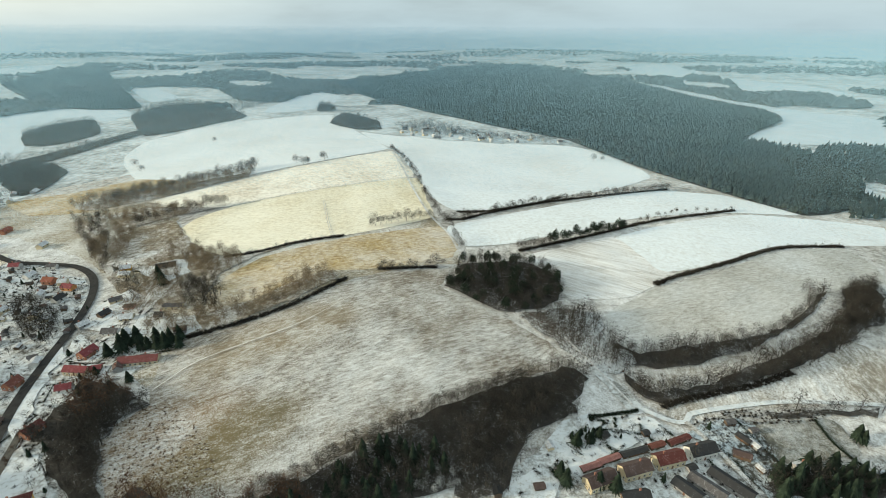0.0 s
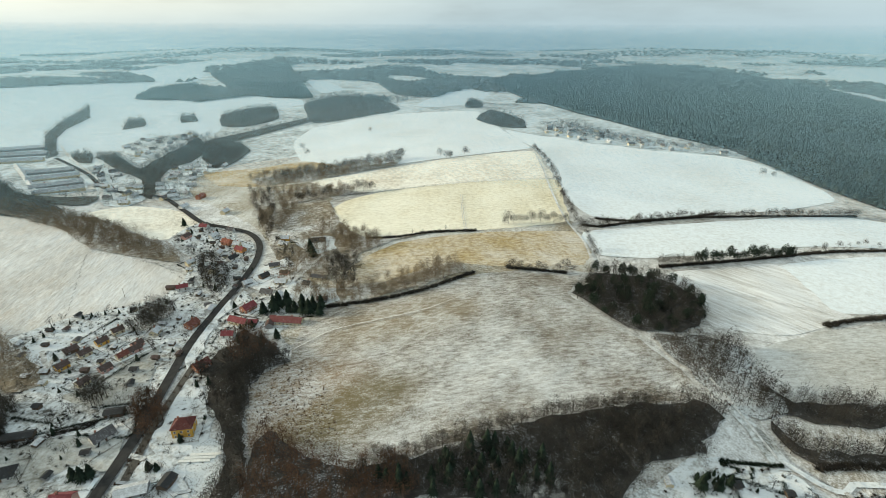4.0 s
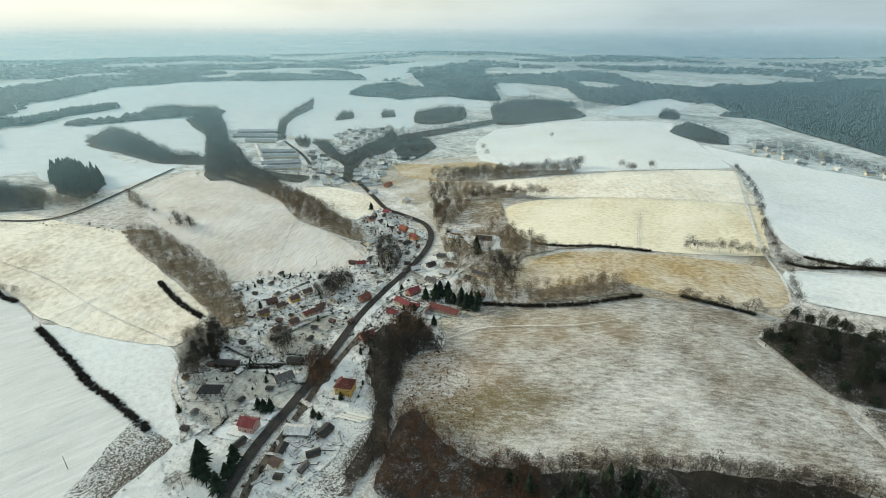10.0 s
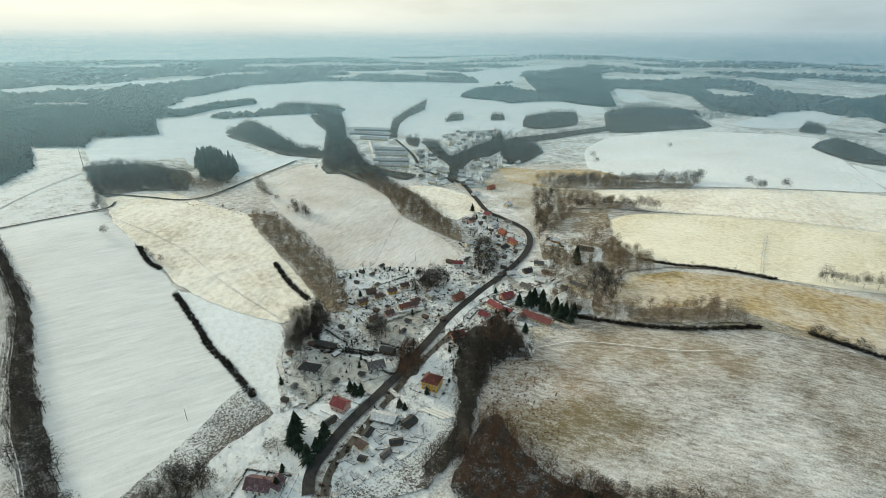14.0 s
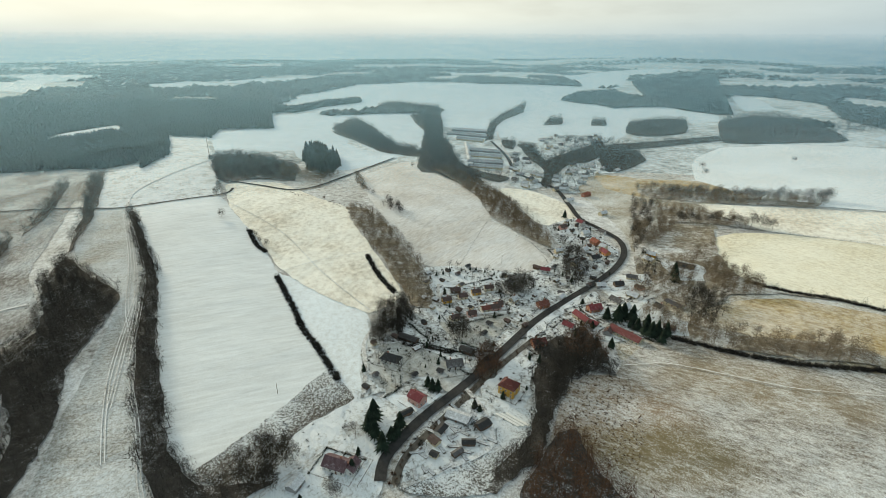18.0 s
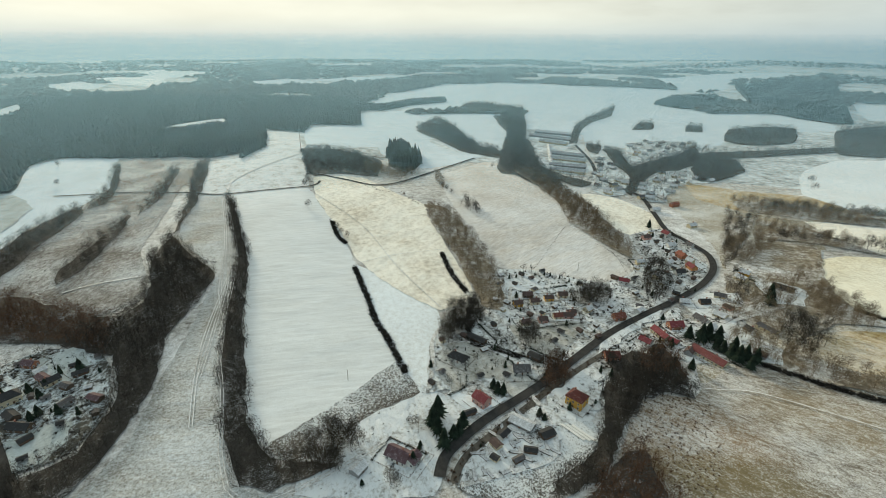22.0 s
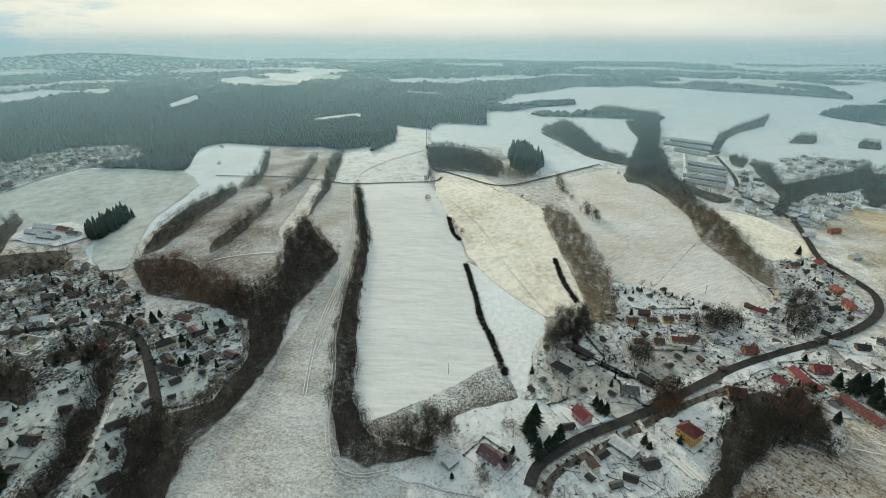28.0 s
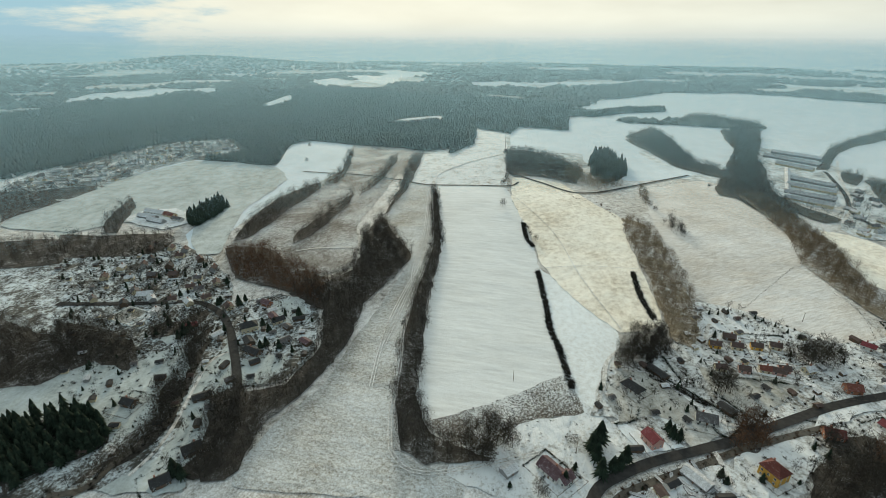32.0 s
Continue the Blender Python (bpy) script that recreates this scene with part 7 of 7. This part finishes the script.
def house(x, y, turn, l, w, eave, wall, roof, kind, full=True, name="house", group=""):
    """A house or shed: walls with gables, roof slopes, chimney, windows and a door."""
    shed = eave < 2.75
    name = ("shed" if shed else "house") if name == "house" else name
    word = WORDS.get(roof, roof)
    what = {"hip": "hipped roof", "gable": "gabled roof"}[kind]
    label = ("small %s shed with a %s roof" % (wall, word)) if shed else "%s village house with a %s %s" % (wall, word, what)
    base = tagged(new(name), label, name.replace("_", " "), group)
    z = min(hz(x + dx, y + dy) for dx in (-l / 3, l / 3) for dy in (-w / 3, w / 3)) + 0.6
    base.matrix_basis = pose(x, y, z, 0, 0, turn)
    rise = w * (0.36 if not shed else 0.22)
    bm = bmesh.new()
    if kind == "gable":
        prof = [(-w / 2, -1.2), (w / 2, -1.2), (w / 2, eave), (0, eave + rise), (-w / 2, eave)]
        a = [bm.verts.new((-l / 2, q, s)) for q, s in prof]
        b = [bm.verts.new((l / 2, q, s)) for q, s in prof]
        bm.faces.new(a[::-1])
        bm.faces.new(b)
        for i in range(5):
            bm.faces.new((a[i], a[(i + 1) % 5], b[(i + 1) % 5], b[i]))
    else:
        box(bm, -l / 2, l / 2, -w / 2, w / 2, -1.2, eave)
    bmesh.ops.recalc_face_normals(bm, faces=bm.faces)
    part("wall", bm, WALLS[wall], base)
    if kind == "gable":
        for side in (-1, 1):
            part("roof_slope", gable_roof(l, w, eave + 0.03, rise, 0.45, 0.22, side), ROOFS[roof], base)
    else:
        o, ridge = 0.6, max(0.6, (l - w) / 2 + 0.8)
        bm = bmesh.new()
        c = [bm.verts.new((sx * (l / 2 + o), sy * (w / 2 + o), eave - 0.1)) for sx, sy in ((-1, -1), (1, -1), (1, 1), (-1, 1))]
        t = [bm.verts.new((sx * ridge, 0, eave + w * 0.42)) for sx in (-1, 1)]
        for f in ((c[0], c[1], t[1], t[0]), (c[1], c[2], t[1]), (c[2], c[3], t[0], t[1]), (c[3], c[0], t[0]), (c[3], c[2], c[1], c[0])):
            bm.faces.new(f)
        part("roof", bm, ROOFS[roof], base)
    if not shed:
        cx = l * (0.18 if (x + y) % 2 else -0.2)
        part("chimney", boxes((cx - 0.4, cx + 0.4, 0.3, 1.0, eave + rise * 0.55, eave + rise + 1.1), (cx - 0.48, cx + 0.48, 0.22, 1.08, eave + rise + 1.1, eave + rise + 1.25)), M_BRICK, base)
    if full:
        storeys = 2 if eave > 5 else 1
        for s in range(storeys):
            zc = (1.55 if not shed else 1.3) + s * 2.7
            n = max(1, int(l / (2.9 if not shed else 4.5)))
            for side in (-1, 1):
                for i in range(n):
                    px = (i + 0.5) / n * l - l / 2
                    if s == 0 and side < 0 and i == n // 2:
                        part("door", boxes((px - 0.5, px + 0.5, -w / 2 - 0.07, -w / 2 + 0.05, 0, 2.05)), M_DOOR, base)
                        continue
                    m = pose(px, side * w / 2, zc, 0, 0, 0 if side > 0 else 180)
                    win = share("window", ME_WINDOW, base, m)
                    share("pane", ME_PANE, win)
            if not shed:
                for side in (-1, 1):
                    for py in (-w / 4, w / 4):
                        win = share("window", ME_WINDOW, base, pose(side * l / 2, py, zc, 0, 0, -90 * side))
                        share("pane", ME_PANE, win)
    else:
        n = max(1, int(l / 5))
        for side in (-1, 1):
            for i in range(n):
                share("window", ME_PANE, base, pose((i + 0.5) / n * l - l / 2, side * (w / 2 + 0.02), 1.6, 0, 0, 0 if side > 0 else 180))
    return base


BUILT, PLOTS = [], []
for rows_, full, group in ((MAIN_HOUSES, True, ""), (ESTATE_HOUSES, True, "garden estate houses"), (ROAD_HOUSES, True, "houses along the road"), (UPPER_HOUSES, False, "upper village houses"), (LANE_HOUSES, False, "upper village houses"), (WEST_COTTAGES, True, "houses of the western hamlet"),
                           (WEST_HOUSES, True, "houses of the western hamlet")):
    for row in rows_:
        BUILT.append((row[0], row[1]))
        PLOTS.append(row)
        house(*row, full, group=group)
for row in ROW_HOUSES:
    BUILT.append((row[0], row[1]))
    house(*row, True, "row_house", "row houses")
for row in GARAGES:
    BUILT.append((row[0], row[1]))
    house(*row, row[3] < 16, "garage" if row[3] > 12 else "house", "garages and sheds")
for row in FARM_SHEDS:
    BUILT.append((row[0], row[1]))
    house(*row, False, "farm_shed", "long farm sheds")


def hamlet(line, gap, seed, group, sizes=(6.5, 9), muted=False):
    """Houses set loosely over the ground of a farther village."""
    r = random.Random(seed)
    for i, (x, y) in enumerate(spots_in(line, gap, seed, 0.3)):
        if any(abs(x - a) + abs(y - b) < 14 for a, b in BUILT) or r.random() < 0.12:
            continue
        BUILT.append((x, y))
        house(round(float(x)), round(float(y)), r.choice((10, 25, 40, 100, 115)) + r.uniform(-8, 8), r.uniform(*sizes), r.uniform(5.2, 6.5), r.uniform(2.8, 3.6),
              r.choice(("hoary", "hoary", "cream", "grey") if muted else ("white", "cream", "grey", "brown", "cream")),
              r.choice(("hoary", "snowy", "slate") if muted else ("slate", "snowy", "brown", "charcoal", "snowy", "brown")), "gable", False, group=group)


hamlet(far_village_ground, 25, 5, "far village houses", (9, 13), True)
hamlet(far_village_south, 25, 15, "far village houses", (9, 13), True)
hamlet(far_village_north, 28, 16, "far village houses", (9, 13), True)
hamlet(west_village_ground, 23, 6, "western village houses")
hamlet(ridge_village, 26, 8, "ridge village houses", (10, 14), True)
hamlet(forest_village, 27, 9, "forest village houses", (10, 14), True)
hamlet(village_ground, 26, 11, "upper village houses", (6, 8))
hamlet(terrace_ground, 30, 12, "houses along the road", (6, 8))


def small_sheds(line, gap, seed, group):
    """Small garden sheds scattered over plots."""
    r = random.Random(seed)
    for x, y in spots_in(line, gap, seed, 0.4):
        if any(abs(x - a) + abs(y - b) < 11 for a, b in BUILT) or r.random() < 0.25:
            continue
        BUILT.append((x, y))
        house(round(float(x), 1), round(float(y), 1), r.choice((20, 110)) + r.uniform(-12, 12), r.uniform(3.2, 5.5), r.uniform(2.8, 3.6), r.uniform(2.0, 2.4),
              r.choice(("brown", "brown", "grey", "cream")), r.choice(("charcoal", "brown", "slate", "snowy", "charcoal")), "gable", False, group=group)


small_sheds(garden_ground, 17, 41, "garden sheds")
small_sheds(orchard_ground, 20, 42, "garden sheds")
small_sheds(shed_plot, 10, 43, "allotment sheds")
small_sheds(west_garden, 15, 44, "garden sheds")
small_sheds(west_wide, 24, 45, "garden sheds")
small_sheds(blocks_ground, 13, 46, "garden sheds")
small_sheds(allotments, 10, 47, "allotment sheds")
small_sheds(terrace_ground, 20, 48, "garden sheds")
small_sheds(village_ground, 19, 49, "garden sheds")

# ---- gardens and small things ----
GARDENS = [garden_ground, orchard_ground, island_ground, west_garden, west_wide, west_village_ground, blocks_ground, allotments, east_plots, village_ground, terrace_ground, far_village_ground, shed_plot]
BUILT_AT = np.array(BUILT)


def off_houses(q, gap):
    if not len(q):
        return q
    d = np.hypot(q[:, None, 0] - BUILT_AT[None, :, 0], q[:, None, 1] - BUILT_AT[None, :, 1]).min(1)
    return q[d > gap]


for i, line in enumerate(GARDENS):
    far = min(math.hypot(*p) for p in line) > 500
    far_tone = line is far_village_ground
    q = off_houses(spots_in(line, 13.0 if far else 5.8, 200 + i), 5)
    joined("shrubs", BUSH, q, M_BLUE if far_tone else M_TWIG, "dark leafless garden shrubs in snow", "shrub", (0.5, 1.45), 200 + i)
    q = off_houses(spots_in(line, 24.0 if far else 11.5, 230 + i), 6)
    joined("garden_trees", MIDW if not far else FAR_BARE, q, M_BLUE if far_tone else M_TWIG, "leafless garden fruit trees", "tree", (0.4, 0.9), 230 + i)
    q = off_houses(spots_in(line, 34.0 if far else 22.0, 260 + i), 7)
    joined("garden_conifers", SPRUCE, q, M_HAZE_NEEDLE if far_tone else M_NEEDLE, "dark garden conifers", "tree", (0.25, 0.6), 260 + i)

def clipped_hedge(x, y, turn, l):
    """A dense dark hedge beside a garden plot."""
    a = radians(turn)
    line = [(x - math.cos(a) * l / 2, y - math.sin(a) * l / 2), (x + math.cos(a) * l / 2, y + math.sin(a) * l / 2)]
    ob = joined("garden_hedge", TUFT, spots_along(line, 0.5, 0.35, int(abs(x) + abs(y))), M_NEEDLE, "dense dark green garden hedge", "hedge", (0.55, 0.9), int(abs(x)))
    return ob


ME_POST = mesh_of("post", [(x, y, z) for z in (-0.3, 1.25) for x, y in ((-.07, -.07), (.07, -.07), (.07, .07), (-.07, .07))],
                  [(3, 2, 1, 0), (4, 5, 6, 7), (0, 1, 5, 4), (1, 2, 6, 5), (2, 3, 7, 6), (3, 0, 4, 7)], M_WOOD)


def fence(corners, gap=4.0, label="dark wooden garden fence in snow"):
    """Posts and two rails round a plot."""
    cx, cy = corners[0]
    base = tagged(new("fence"), label, "fence", "garden fences")
    base.location = (cx, cy, hz(cx, cy) + 0.65)
    for a, b in zip(corners[:-1], corners[1:]):
        a, b = Vector(a), Vector(b)
        n = max(1, int((b - a).length / gap))
        for i in range(n):
            p, q = a.lerp(b, i / n), a.lerp(b, (i + 1) / n)
            z0, z1 = hz(p.x, p.y) - hz(cx, cy), hz(q.x, q.y) - hz(cx, cy)
            share("post", ME_POST, base, Matrix.Translation((p.x - cx, p.y - cy, z0)))
            bm = bmesh.new()
            t = (q - p).normalized()
            s = Vector((-t.y, t.x)) * 0.03
            for zl, zh in ((0.3, 0.42), (0.8, 0.92)):
                v = [bm.verts.new((w.x - cx + o.x, w.y - cy + o.y, zz + u)) for u in (zl, zh) for w, zz in ((p, z0), (q, z1)) for o in (-s, s)]
                for f in ((0, 1, 3, 2), (4, 6, 7, 5), (0, 4, 5, 1), (2, 3, 7, 6), (0, 2, 6, 4), (1, 5, 7, 3)):
                    bm.faces.new([v[k] for k in f])
            part("fence_panel", bm, M_WOOD, base)


r = random.Random(4)
for k, row in enumerate(PLOTS):
    x, y, turn, l, w = row[:5]
    if math.hypot(x, y) > 520 or row[5] < 2.75:
        continue
    c, n_ = math.cos(radians(turn)), math.sin(radians(turn))
    s, t = l / 2 + r.uniform(3, 6), w / 2 + r.uniform(3.5, 8)
    corner = [(x + u * s * c - v * t * n_, y + u * s * n_ + v * t * c) for u, v in ((-1, -1), (1, -1), (1, 1), (-1, 1))]
    fence(corner[:3] if k % 3 else corner)
    for (ax, ay), (bx, by) in (((corner[2], corner[3]),) if k % 2 else ((corner[2], corner[3]), (corner[3], corner[0]))):
        clipped_hedge((ax + bx) / 2, (ay + by) / 2, math.degrees(math.atan2(by - ay, bx - ax)), math.hypot(bx - ax, by - ay))


for i, line in enumerate((clip_a, clip_b, clip_c, clip_d, clip_e, clip_f, clip_g, clip_h, clip_i, clip_j, clip_k, clip_l, clip_m, clip_n, clip_o, clip_p, clip_q, clip_r, clip_s, clip_t, clip_u, clip_v, clip_w, clip_x)):
    joined("garden_hedge", TUFT, spots_along(line, 0.45, 0.5, 700 + i), M_NEEDLE, "dense dark green garden hedge", "hedge", (0.8, 1.3), 700 + i)


def mast(x, y, height, arms, name, label):
    """A pole with cross-arms."""
    base = tagged(new(name), label, "pole")
    base.location = (x, y, hz(x, y) + 0.3)
    bm = bmesh.new()
    bmesh.ops.create_cone(bm, cap_ends=True, segments=8, radius1=height * 0.014 + 0.06, radius2=height * 0.007 + 0.05, depth=height + 0.6, matrix=Matrix.Translation((0, 0, height / 2 - 0.3)))
    part("shaft", bm, M_WOOD, base)
    for i in range(arms):
        z = height * (0.96 - 0.09 * i)
        part("crossarm", boxes((-height * 0.09, height * 0.09, -0.09, 0.09, z, z + 0.2)), M_WOOD, base)
    return base


mast(-888, 57, 34, 3, "transmission_mast", "tall slender mast on the ridge field")
for x, y in ((-255, 175), (-300, 210), (-350, 262), (-205, 60), (-232, 96), (-262, 30)):
    mast(x, y, 8.5, 1, "utility_pole", "wooden utility pole beside gardens")


def cold_frame(x, y, turn, l):
    base = tagged(new("cold_frame"), "long low white garden cold frame", "cold frame", "cold frames in the garden")
    base.matrix_basis = pose(x, y, hz(x, y) + 0.75, 0, 0, turn)
    part("box", boxes((-l / 2, l / 2, -0.8, 0.8, -0.2, 0.5)), M_FRAME, base)
    for i in range(int(l / 2)):
        part("lid", boxes((-l / 2 + i * 2 + 0.08, -l / 2 + i * 2 + 1.92, -0.85, 0.85, 0.504, 0.58)), M_FRAME, base)


for i in range(3):
    cold_frame(-176 + i * 1.4, 142 + i * 2.6, 20, 16)


def lumber(x, y, turn, seed):
    """A stack of boards with some snow."""
    q = random.Random(seed)
    base = tagged(new("lumber_pile"), "stack of weathered boards dusted with snow", "lumber pile", "lumber piles in the yard")
    base.matrix_basis = pose(x, y, hz(x, y) + 0.75, 0, 0, turn)
    l = q.uniform(4, 8)
    for k in range(3):
        for j in range(4):
            s = q.uniform(-0.4, 0.4)
            part("board", boxes((-l / 2 + s, l / 2 + s, j * 0.45 - 0.9, j * 0.45 - 0.5, k * 0.28, k * 0.28 + 0.24)), M_WOOD if k < 2 else ROOFS["snowy"], base)


for i, (x, y) in enumerate(off_houses(spots_in(shed_plot, 6.0, 31), 4.5)[:34]):
    lumber(float(x), float(y), 40 + r.uniform(-60, 60), i)


def court(x, y, turn, l, w):
    """A fenced hard court with a low white kerb."""
    base = tagged(new("sports_court"), "small sports court with a white kerb", "sports court")
    base.matrix_basis = pose(x, y, hz(x, y) + 0.9, 0, 0, turn)
    part("surface", boxes((-l / 2, l / 2, -w / 2, w / 2, -0.5, 0.0)), M_DULL, base)
    for a in (-1, 1):
        part("kerb", boxes((-l / 2 - 0.5, l / 2 + 0.5, a * (w / 2 + 0.3) - 0.3, a * (w / 2 + 0.3) + 0.3, -0.5, 0.5)), M_FRAME, base)
        part("kerb", boxes((a * (l / 2 + 0.3) - 0.3, a * (l / 2 + 0.3) + 0.3, -w / 2, w / 2, -0.5, 0.5)), M_FRAME, base)


court(-337, -280, 70, 30, 20)


def car(x, y, turn, tone):
    base = tagged(new("car"), "small red car parked beside garages", "car")
    base.matrix_basis = pose(x, y, hz(x, y) + 0.75, 0, 0, turn)
    bm = boxes((-2.0, 2.0, -0.82, 0.82, 0.3, 0.85))
    v = box(bm, -1.3, 1.0, -0.75, 0.75, 0.85, 1.42)
    for q in v[4:]:
        q.co.x *= 0.72
        q.co.y *= 0.86
    part("body", bm, tone, base)
    part("windscreen", boxes((0.72, 0.86, -0.6, 0.6, 0.95, 1.32)), M_GLASS, base)
    for sx in (-1.25, 1.25):
        for sy in (-0.8, 0.8):
            bm = bmesh.new()
            bmesh.ops.create_cone(bm, cap_ends=True, segments=12, radius1=0.32, radius2=0.32, depth=0.2, matrix=pose(sx, sy, 0.32, 90, 0, 0))
            part("wheel", bm, ROOFS["charcoal"], base)


car(108, 158, 20, ROOFS["red"])


joined("rough_shrubs", TUFT, spots_in(grown(bare_corner, 4), 2.6, 500), M_RUST, "low brown shrubs on the rough corner", "shrub", (0.3, 0.9), 500)
joined("rough_shrubs", TUFT, spots_in(bank_ground, 4.0, 501), M_TWIG, "low dark shrubs on the bank", "shrub", (0.3, 0.9), 501)
joined("rough_shrubs", TUFT, spots_in(yard_ground, 7.0, 502), M_TWIG, "low dark shrubs on rough grass", "shrub", (0.3, 0.9), 502)
joined("rough_shrubs", TUFT, spots_in(heath_field, 9.0, 503), M_TWIG, "low dark shrubs on rough grassland", "shrub", (0.4, 1.0), 503)
joined("rough_shrubs", BUSH, spots_in(plot_scrub, 2.6, 504), M_TWIG, "brown scrub between allotment plots", "shrub", (0.5, 1.2), 504)
joined("rough_shrubs", TUFT, spots_in(bank_scrub, 2.6, 505), M_RUST, "russet thicket below the road houses", "shrub", (0.6, 1.3), 505)
joined("rime_trees", BARE, spots_in(rime_spot, 5.0, 506), M_ICED, "small trees white with rime", "tree", (0.45, 0.8), 506)
joined("rough_shrubs", BUSH, spots_in(stream_wood, 4.5, 507), M_RUST, "russet scrub along the stream bank", "shrub", (0.5, 1.2), 507)
joined("garden_conifers", SPRUCE, spots_in(clip_q, 3.0, 508), M_NEEDLE, "clump of dark garden conifers", "tree", (0.3, 0.55), 508)
